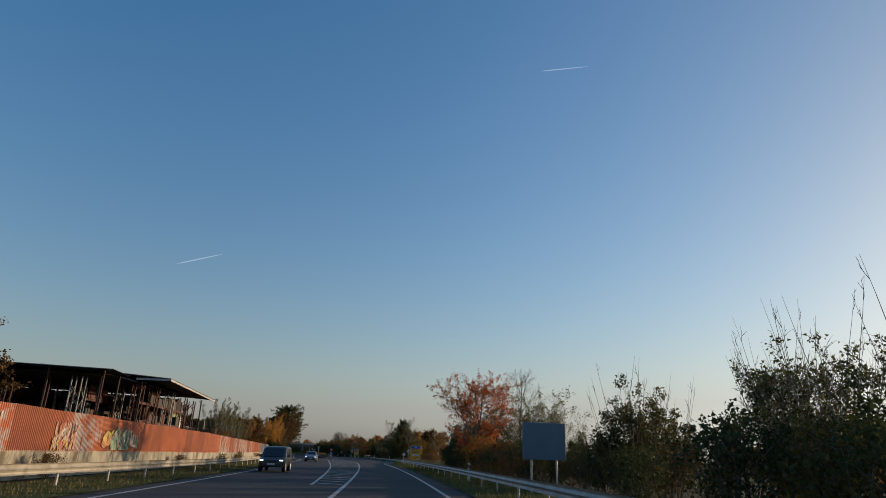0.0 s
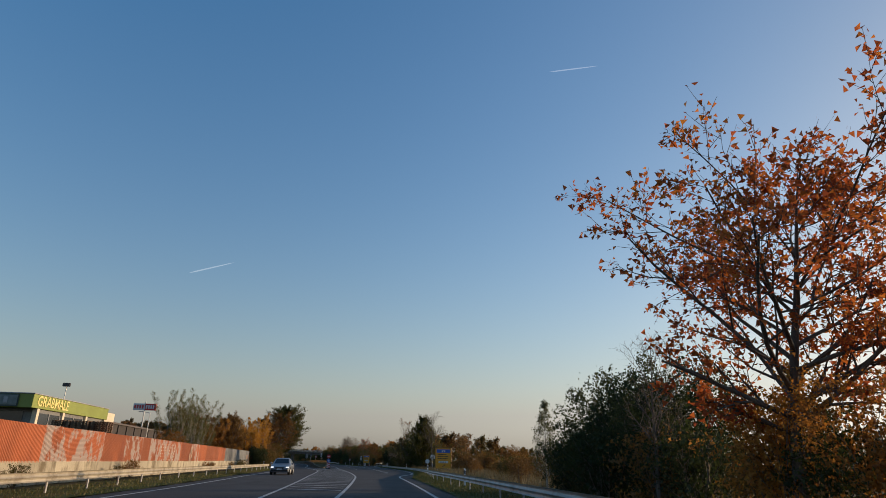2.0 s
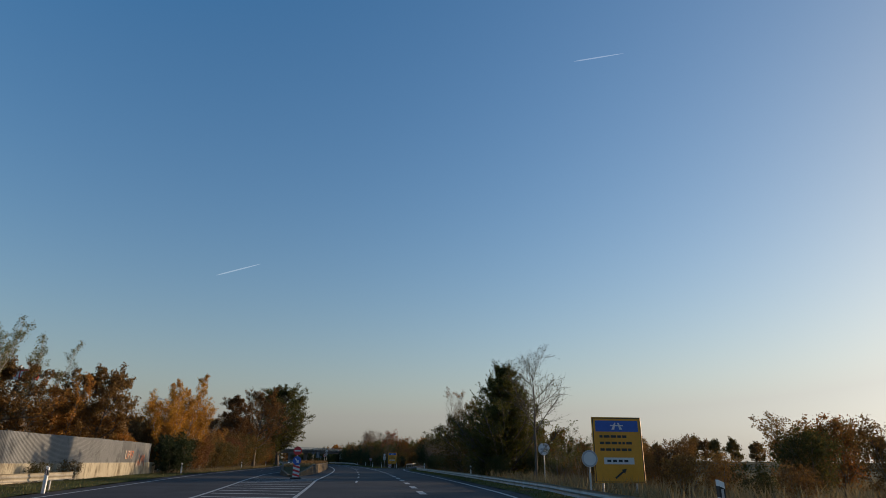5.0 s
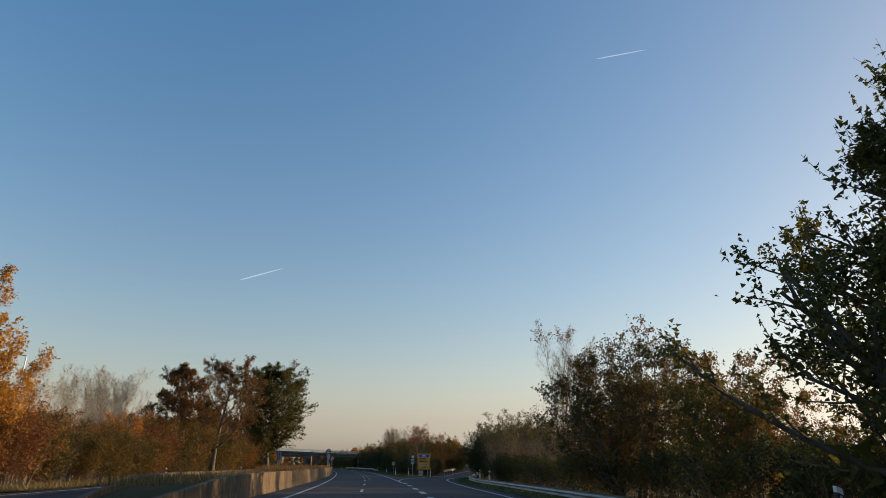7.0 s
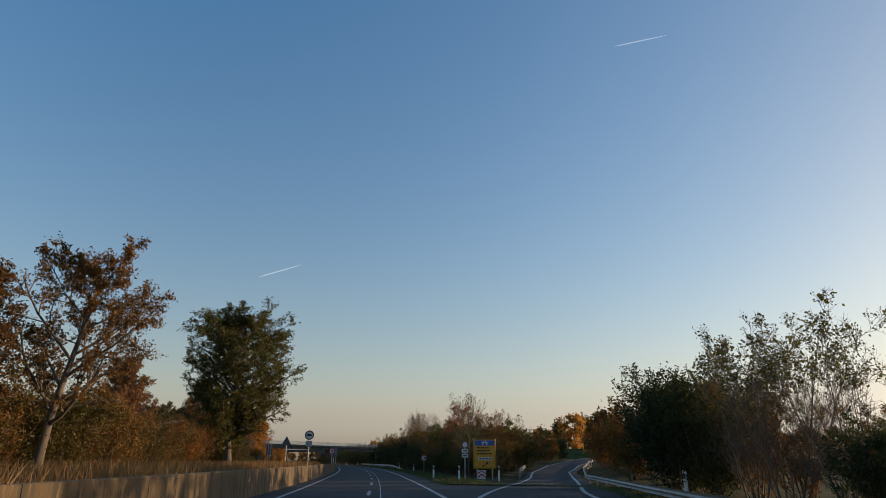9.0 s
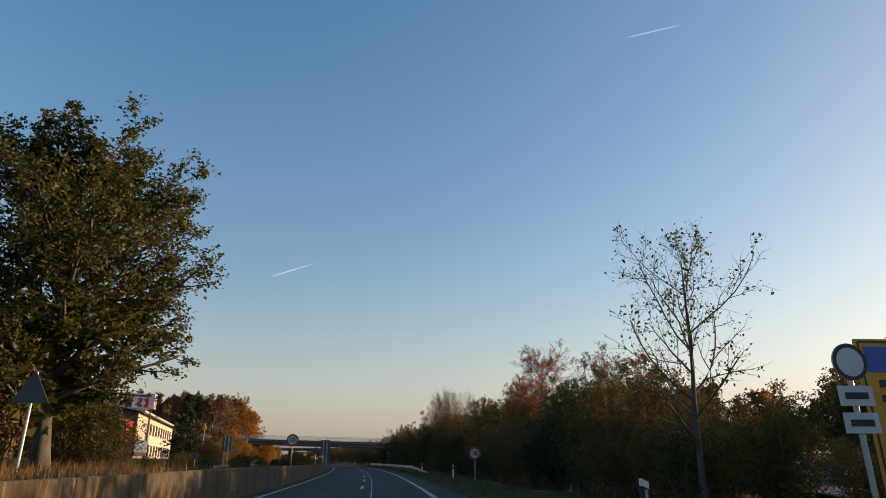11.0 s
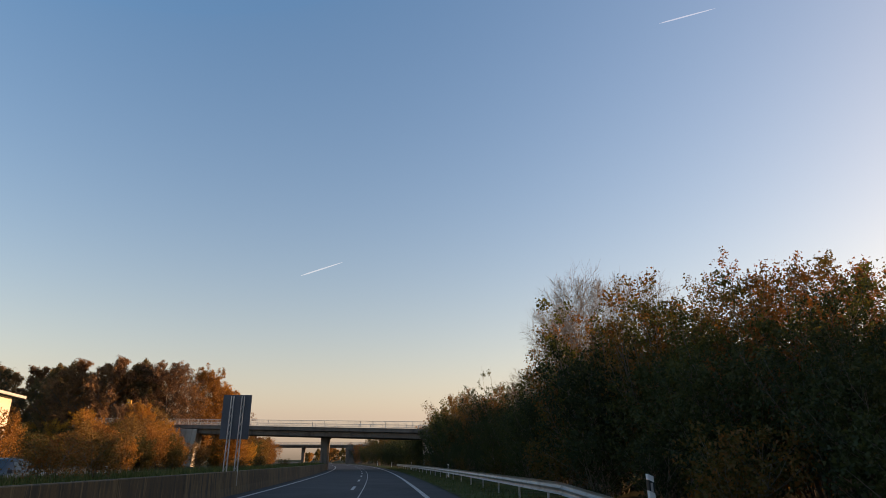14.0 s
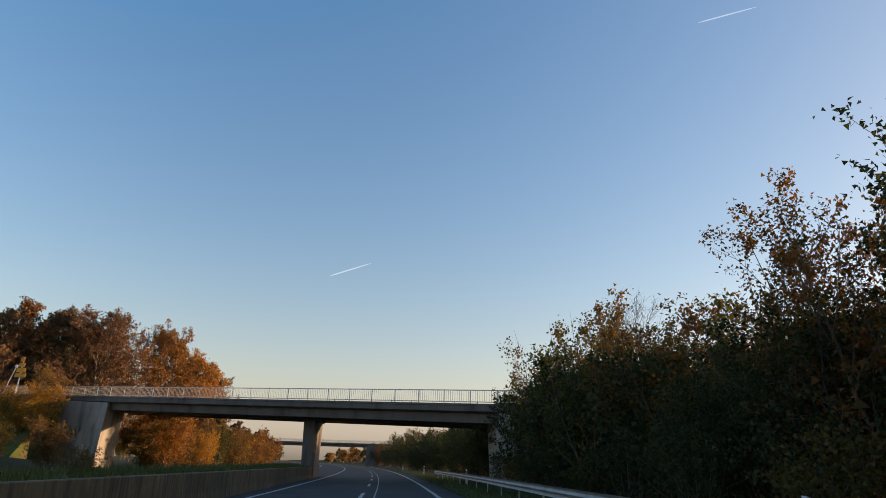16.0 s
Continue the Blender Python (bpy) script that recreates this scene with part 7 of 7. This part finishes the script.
def guide_sign(s, d, w, h, z0, seed):
    ob = thing("direction_sign", "yellow direction sign with a blue field on two posts", "traffic sign", "direction signs", place(s, d, 0))
    zc = z0 + h / 2
    part("panel", Shape().box(0, 0, zc, w, 0.06, h, 0.02), SIGN_YELLOW, ob)
    part("border", Shape().box(0, -0.034, z0 + 0.05, w - 0.1, 0.006, 0.03).box(0, -0.034, z0 + h - 0.05, w - 0.1, 0.006, 0.03).box(-w / 2 + 0.05, -0.034, zc, 0.03, 0.006, h - 0.13).box(w / 2 - 0.05, -0.034, zc, 0.03, 0.006, h - 0.13), SIGN_BLACK, ob)
    field = part("blue_field", Shape().box(0, -0.036, z0 + h * 0.86, w * 0.86, 0.008, h * 0.17), SIGN_BLUE, ob, "blue field with a white road symbol")
    part("symbol", Shape().slab([(-0.25, -0.15), (-0.12, -0.15), (-0.04, 0.15), (-0.1, 0.15)], -0.042, 0.006).slab([(0.12, -0.15), (0.25, -0.15), (0.1, 0.15), (0.04, 0.15)], -0.042, 0.006).slab([(-0.3, 0.0), (0.3, 0.0), (0.3, 0.05), (-0.3, 0.05)], -0.043, 0.006), SIGN_WHITE, field).location = (0, 0, z0 + h * 0.86)
    r = random.Random(seed)
    for k, f in enumerate((0.70, 0.60, 0.50)):
        x = -w * 0.36
        while x < w * 0.2:
            bw = r.uniform(0.12, 0.3)
            part("letter_bar", Shape().box(x + bw / 2, -0.036, z0 + h * f, bw, 0.006, 0.11), SIGN_BLACK, ob)
            x += bw + 0.05
    wf = part("white_field", Shape().box(0, -0.036, z0 + h * 0.33, w * 0.6, 0.008, h * 0.1), SIGN_WHITE, ob)
    for k in range(4):
        part("letter_bar", Shape().box(-w * 0.2 + k * 0.26, -0.044, z0 + h * 0.33, 0.18, 0.006, 0.1), SIGN_BLACK, wf)
    part("arrow", Shape().slab([(-0.3, -0.16), (-0.24, -0.22), (0.12, 0.06), (0.17, 0.0), (0.26, 0.2), (0.03, 0.17), (0.07, 0.11)], -0.034, 0.008), SIGN_BLACK, ob).location = (0.05, 0, z0 + h * 0.14)
    for x in (-w * 0.33, w * 0.33):
        pole(ob, x, z0 + h - 0.1, 0.05, 0.09)
    return ob


guide_sign(128.4, 10.75, 2.3, 2.8, 0.47, 1)
guide_sign(238.8, 7.95, 1.87, 2.3, 0.78, 2)

# end-of-restriction disc on the field side
endo = thing("round_sign", "round white sign with grey stripes on a pole", "traffic sign", m=place(142.5, 11.2, 0))
pole(endo, 0, 2.5)
lifted(part("plate", Shape().disc(0, -0.05, 0, 0.40, 0.02), SIGN_WHITE, endo), 2.15)
lifted(part("rim", ring(0.375, 0.395, -0.071, 0.003), SIGN_GREY, endo), 2.15)
lifted(part("stripe", Shape().box(0, -0.073, 0, 0.12, 0.004, 0.76), SIGN_GREY, endo), 2.15, ry=40)
for x in (-0.15, 0.15):
    lifted(part("car_symbol", Shape().slab([(-0.11, -0.05), (0.11, -0.05), (0.11, 0.01), (0.06, 0.05), (-0.06, 0.05), (-0.11, 0.01)], -0.0745, 0.003), SIGN_GREY, endo), 2.15, x=x)
small = thing("round_sign", "small round pale sign beside the exit lane", "traffic sign", m=place(124.0, 7.9, 0))
pole(small, 0, 1.75)
lifted(part("plate", Shape().disc(0, -0.05, 0, 0.3, 0.02), SIGN_WHITE, small), 1.45)
lifted(part("red_ring", ring(0.235, 0.295, -0.071, 0.003), SIGN_GREY, small), 1.45)

# traffic island: no entry, keep right, striped board
isl = thing("island_sign", "no-entry and arrow discs over a striped board", "traffic sign", m=place(150.4, -5.75, 0))
pole(isl, 0, 2.3)
lifted(part("no_entry_disc", Shape().disc(0, -0.05, 0, 0.31, 0.02), SIGN_RED, isl, "red no-entry disc"), 2.0)
lifted(part("bar", Shape().box(0, -0.073, 0, 0.46, 0.006, 0.10), SIGN_WHITE, isl, "white bar"), 2.0)
lifted(part("keep_right_disc", Shape().disc(0, -0.05, 0, 0.31, 0.02), SIGN_BLUE, isl, "blue disc"), 1.30)
arrow = Shape().slab([(-0.045, 0.2), (0.045, 0.2), (0.045, -0.06), (0.13, -0.06), (0.0, -0.22), (-0.13, -0.06), (-0.045, -0.06)], -0.071, 0.005)
lifted(part("arrow", arrow, SIGN_WHITE, isl), 1.30, ry=-40)
part("board", Shape().box(0, -0.05, 0.55, 0.5, 0.03, 0.85, 0.005), SIGN_WHITE, isl)
for k in range(3):
    z = 0.22 + k * 0.3
    part("stripe", Shape().slab([(-0.25, z + 0.2), (-0.25, z + 0.05), (0.25, z - 0.1 if z > 0.3 else 0.13), (0.25, z + 0.05)], -0.066, 0.004), SIGN_RED, isl)
part("foot", Shape().box(0, 0, 0.06, 0.8, 0.4, 0.12, 0.03), BLACK_PLASTIC, isl)


def median_sign(s, d, z, label, back=False, plate2=True, base=0.8):
    ob = thing("round_sign", label, "traffic sign", m=place(s, d, base))
    pole(ob, 0, z + 0.3)
    lifted(part("plate", Shape().disc(0, -0.05, 0, 0.35, 0.02), SIGN_BACK if back else SIGN_WHITE, ob), z)
    if not back:
        lifted(part("rim", ring(0.27, 0.345, -0.071, 0.003), SIGN_BLACK, ob), z)
        lifted(part("truck_symbol", Shape().slab([(-0.2, -0.07), (0.2, -0.07), (0.2, 0.0), (0.12, 0.08), (-0.2, 0.08)], -0.071, 0.003), SIGN_BLACK, ob), z)
        if plate2:
            part("panel", Shape().box(0, -0.055, z - 0.62, 0.46, 0.02, 0.42), SIGN_GREY, ob, "grey supplementary panel")
    return ob


median_sign(237.0, -6.0, 2.4, "round sign with a black truck over a plate")
median_sign(298.0, -6.15, 1.5, "grey back of a round sign", back=True)
median_sign(300.0, -18.6, 1.9, "grey back of a small round sign", back=True, base=0.0)
tri = thing("warning_sign", "dark back of a triangular sign on a pole", "traffic sign", m=place(246, -12.0 + 3.2, 0.8))
pole(tri, 0, 2.6)
lifted(part("plate", Shape().slab([(-0.45, -0.35), (0.45, -0.35), (0.0, 0.45)], -0.05, 0.02), SIGN_BACK, tri), 2.2)


def bridge_signs():
    """A yellow signpost with stacked boards and a leaning white-headed post on the bridge approach."""
    ob = thing("direction_sign", "yellow signpost with stacked boards on the bridge approach", "sign", m=place(406.3, -40.7, 7.1))
    part("pole", Shape().box(0, 0, 2.2, 0.09, 0.09, 4.4), POST_STEEL, ob)
    for x, z, w, h in ((0.05, 2.35, 1.15, 0.42), (0.02, 2.92, 0.95, 0.5), (0.0, 3.5, 0.62, 0.42), (-0.05, 4.1, 0.42, 0.5)):
        part("board", Shape().box(x, -0.08, z, w, 0.05, h, 0.01), SIGN_YELLOW, ob, "yellow board")
    mp = thing("marker_post", "thin leaning grey post with a pale head", "post", m=place(407.6, -42.8, 7.2) @ Matrix.Rotation(radians(14), 4, "Y"))
    part("pole", Shape().box(0, 0, 1.7, 0.07, 0.07, 3.4), POST_STEEL, mp)
    part("head", Shape().box(0, -0.03, 3.5, 0.32, 0.10, 0.34, 0.03), SIGN_WHITE, mp, "pale head")


bridge_signs()


def back_panel(s, d, w, h, z0, base, tilt=0.0):
    ob = thing("sign_board", "dark back of a large sign on lattice posts", "sign", "sign backs", place(s, d, base, tilt))
    part("panel", Shape().box(0, 0, z0 + h / 2, w, 0.05, h, 0.01), SIGN_BACK, ob)
    for x in (-w * 0.17, w * 0.2):
        for e in (-0.07, 0.07):
            part("leg", Shape().tube((x + e, -0.14, -0.5), (x + e * 0.7, -0.06, z0 + h * 0.97), 0.03, 0.025, 6), POST_STEEL, ob)
        br = Shape()
        z = -0.3
        while z < z0 + h - 0.4:
            br.tube((x - 0.065, -0.12, z), (x + 0.065, -0.12, z + 0.3), 0.012, n=4)
            z += 0.35
        part("bracing", br, POST_STEEL, ob)
    return ob


back_panel(319.4, -6.1, 1.2, 1.85, 1.35, 0.82)
back_panel(317.4, -18.8, 1.2, 2.0, 2.5, 0.0, 4)

# gore: plates, chevron board
plates = thing("sign_post", "round sign over two white plates in the gore", "traffic sign", m=place(238.0, 6.2, 0))
pole(plates, 0, 2.8)
lifted(part("plate", Shape().disc(0, -0.05, 0, 0.26, 0.02), SIGN_WHITE, plates), 2.58)
lifted(part("rim", ring(0.2, 0.255, -0.071, 0.003), SIGN_BLACK, plates), 2.58)
for z in (2.12, 1.76):
    part("panel", Shape().box(0, -0.05, z, 0.5, 0.02, 0.27), SIGN_WHITE, plates)
    part("letter_bar", Shape().box(0, -0.064, z, 0.34, 0.004, 0.09), SIGN_BLACK, plates)
chev = thing("chevron_board", "red and white chevron board at the gore", "traffic sign", m=place(236.4, 7.25, 0, 0, 0.68))
part("board", Shape().box(0, 0, 0.55, 0.95, 0.04, 0.95, 0.01), SIGN_WHITE, chev)
for k in range(2):
    z = 0.35 + 0.42 * k
    part("chevron", Shape().slab([(-0.46, z - 0.2), (0, z + 0.16), (0.46, z - 0.2), (0.46, z - 0.02), (0, z + 0.36 if k == 0 else z + 0.25), (-0.46, z - 0.02)], -0.022, 0.004), SIGN_RED, chev)
part("leg", Shape().tube((-0.3, 0.05, -0.15), (-0.3, 0.05, 0.9), 0.03).tube((0.3, 0.05, -0.15), (0.3, 0.05, 0.9), 0.03), POST_STEEL, chev)
for s, d in ((236.4, 5.5), (236.9, 8.7)):
    copy_thing(post0, place(s, d, 0.0, 8))
guardrail(240, 256, lambda s: gore_left(s) - 0.9, -1, "low guard rail on the slip road's inner edge", z_of=lambda s: ramp_z(s))

# ---------------------------------------------------------------- cars
def car(label, paint, L, W, H, van=False):
    """A car facing -y: lofted body, glass, wheels, lamps, mirrors and plate."""
    ob = thing("car" if not van else "van", label, "car" if not van else "van", "vehicles")
    if van:
        prof = [(-0.50, 0.35, 0.75, 0.80), (-0.485, 0.32, 0.92, 0.92), (-0.40, 0.30, 1.06, 0.99), (-0.33, 0.30, 1.12, 1.0), (-0.20, 0.30, 1.80, 0.96), (-0.15, 0.30, 1.92, 0.93), (0.1, 0.30, 1.97, 0.92), (0.42, 0.30, 1.95, 0.92), (0.485, 0.32, 1.86, 0.90), (0.50, 0.38, 1.0, 0.95)]
    else:
        prof = [(-0.50, 0.38, 0.58, 0.78), (-0.48, 0.26, 0.70, 0.90), (-0.40, 0.22, 0.80, 0.98), (-0.24, 0.20, 0.92, 1.0), (-0.20, 0.20, 0.96, 1.0), (-0.06, 0.20, 1.38, 0.82), (0.05, 0.20, 1.43, 0.80), (0.20, 0.20, 1.38, 0.81), (0.35, 0.20, 1.05, 0.95), (0.46, 0.24, 0.98, 0.95), (0.49, 0.35, 0.90, 0.90), (0.50, 0.42, 0.72, 0.86)]
    k = H / (1.97 if van else 1.43)
    rings = []
    for f, lo, hi, wf in prof:
        y, w, z1 = f * L, W / 2, hi * k
        belt = min(z1, (1.06 if van else 0.86) * k)
        top = W / 2 * (wf * 0.90 if z1 > belt + 0.05 else wf * 0.94)
        rings.append([(-w * 0.86 * (0.9 + 0.1 * wf), y, lo), (-w * wf if z1 <= belt + 0.05 else -w, y, (lo + belt) / 2), (-w * wf * 0.985 if z1 <= belt + 0.05 else -w * 0.985, y, belt - 0.03), (-top, y, max(belt, z1 - 0.07)), (-top * 0.82, y, z1),
                      (top * 0.82, y, z1), (top, y, max(belt, z1 - 0.07)), (w * wf * 0.985 if z1 <= belt + 0.05 else w * 0.985, y, belt - 0.03), (w * wf if z1 <= belt + 0.05 else w, y, (lo + belt) / 2), (w * 0.86 * (0.9 + 0.1 * wf), y, lo)])
    body = Shape().sweep(rings).mesh("body", paint, True)
    body.set_sharp_from_angle(angle=radians(38))
    part("body", body, None, ob)

    def panel(name, pts, material, off, label_=""):
        c = Vector((0, 0, 0))
        v = [Vector(p) for p in pts]
        n = (v[1] - v[0]).cross(v[2] - v[0]).normalized()
        if n.dot(Vector(off)) < 0:
            n = -n
        sh = Shape().add([p + n * 0.012 for p in v] + [p - n * 0.01 for p in v], [(0, 1, 2, 3), (4, 5, 6, 7), (0, 1, 5, 4), (1, 2, 6, 5), (2, 3, 7, 6), (3, 0, 4, 7)])
        return part(name, sh, material, ob, label_)

    a = 3 if van else 4
    r0, r1 = rings[a], rings[a + 1]
    lo_l, lo_r, hi_l, hi_r = Vector(r0[4]), Vector(r0[5]), Vector(r1[4]), Vector(r1[5])
    panel("windscreen", [lo_l.lerp(hi_l, 0.06), lo_r.lerp(hi_r, 0.06), hi_r.lerp(lo_r, 0.06), hi_l.lerp(lo_l, 0.06)], GLASS, (0, -1, 1))
    for sx, i0, i1 in ((-1, 2, 3), (1, 7, 6)):
        for y0, y1 in (((5, 6), (6, 7)) if not van else ((4, 6), (6, 7))):
            b0, b1 = Vector(rings[y0][i0]), Vector(rings[y1][i0])
            t0, t1 = Vector(rings[y0][i1]), Vector(rings[y1][i1])
            panel("side_window", [b0.lerp(b1, 0.06).lerp(t0, 0.12), b1.lerp(b0, 0.06).lerp(t1, 0.12), t1.lerp(t0, 0.08).lerp(b1, 0.12), t0.lerp(t1, 0.08).lerp(b0, 0.12)], GLASS, (sx, 0, 0))
    wr = 0.34 if van else 0.32
    for y in (-0.31 * L, 0.29 * L):
        for sx in (-1, 1):
            x = sx * (W / 2 - 0.1)
            wheel = part("wheel", Shape().tube((x - 0.11, y, wr), (x + 0.11, y, wr), wr, n=24), BLACK_PLASTIC, ob)
            part("rim", Shape().tube((x + sx * 0.105, y, wr), (x + sx * 0.118, y, wr), wr * 0.62, wr * 0.55, n=20), POST_STEEL, wheel)
            part("wheel_arch", Shape().tube((x - 0.06, y, wr + 0.03), (x + sx * 0.085, y, wr + 0.03), wr * 1.17, n=24), BLACK_PLASTIC, ob)
    zf = 0.86 * k if van else 0.64 * k
    for sx in (-1, 1):
        part("headlight", Shape().box(sx * W * 0.37, -0.485 * L, zf, W * 0.15, 0.09, 0.10, 0.03), HEADLIGHT, ob, "lit white headlight")
        part("mirror", Shape().box(sx * (W / 2 + 0.09), -0.2 * L, (1.2 if van else 0.95) * k, 0.18, 0.1, 0.16, 0.03), paint, ob)
        part("tail_light", Shape().box(sx * W * 0.42, 0.49 * L, zf + 0.1, W * 0.1, 0.06, 0.2, 0.02), SIGN_RED, ob)
    part("grille", Shape().box(0, -0.497 * L, zf - 0.06, W * 0.42, 0.05, 0.16, 0.02), BLACK_PLASTIC, ob)
    part("bumper", Shape().box(0, -0.49 * L, 0.42, W * 0.86, 0.12, 0.18, 0.05), BLACK_PLASTIC, ob)
    part("plate_bar", Shape().box(0, -0.507 * L, 0.5, 0.5, 0.02, 0.11), SIGN_WHITE, ob)
    return ob


HEADLIGHT = bpy.data.materials.new("headlight")
HEADLIGHT.use_nodes = True
_h = HEADLIGHT.node_tree.nodes["Principled BSDF"]
_h.inputs["Base Color"].default_value = (0.8, 0.8, 0.8, 1)
_h.inputs["Roughness"].default_value = 0.2
_h.inputs["Emission Color"].default_value = (0.9, 0.95, 1.0, 1)
_h.inputs["Emission Strength"].default_value = 1.3


def car_paint(name, color):
    m = mat(name, color, 0.38, 0.15, vary=0.06, scale=1, fine=8, bump=0.0)
    m.node_tree.nodes["Principled BSDF"].inputs["Coat Weight"].default_value = 0.25
    return m


van = car("dark grey delivery van with lit headlights", car_paint("van_paint", (0.014, 0.015, 0.018)), 4.4, 1.72, 1.64, True)
van.matrix_basis = place(45.8, -7.3)
silver = car("grey-blue saloon car with lit headlights", car_paint("silver_paint", (0.13, 0.15, 0.18)), 4.4, 1.78, 1.46)
silver.matrix_basis = place(99.5, -8.6)
dark_car = car("dark car on the far carriageway with lit headlights", car_paint("dark_paint", (0.035, 0.035, 0.04)), 4.5, 1.8, 1.46)
dark_car.matrix_basis = place(318.0, -14.6)

# ---------------------------------------------------------------- vapour trails high in the sky
VAPOUR_GLOW = bpy.data.materials.new("vapour")
VAPOUR_GLOW.use_nodes = True
vn = VAPOUR_GLOW.node_tree
vn.nodes.clear()
thin, glow, both, done = (vn.nodes.new(k) for k in ("ShaderNodeBsdfTransparent", "ShaderNodeEmission", "ShaderNodeAddShader", "ShaderNodeOutputMaterial"))
# weak emission stands in for the sunlight that the vapour scatters
glow.inputs["Color"].default_value, glow.inputs["Strength"].default_value = (0.95, 0.93, 0.9, 1), 0.14
vn.links.new(thin.outputs[0], both.inputs[0])
vn.links.new(glow.outputs[0], both.inputs[1])
vn.links.new(both.outputs[0], done.inputs[0])
TRAILS = (((-1241.0, 4284.0, 1329.6), (-1523.7, 4222.5, 1222.1)), ((1275.3, 3571.7, 2646.3), (956.3, 3673.8, 2648.4)))
for a, b in TRAILS:
    ob = thing("vapour_trail", "thin white vapour trail high in the sky", "vapour trail", "vapour trails")
    p, q = Vector(a), Vector(b)
    ob.location = p
    along = q - p
    across = along.cross(sun_dir - p.normalized()).normalized()
    sh = Shape()
    sh.sweep([[(along * t + across * e * r)[:] for e in (-1, 1)] for t, r in ((0.0, 0.6), (0.15, 3.0), (0.5, 4.6), (0.85, 4.2), (1.0, 0.8))], closed=False)
    part("trail", sh, VAPOUR_GLOW, ob)
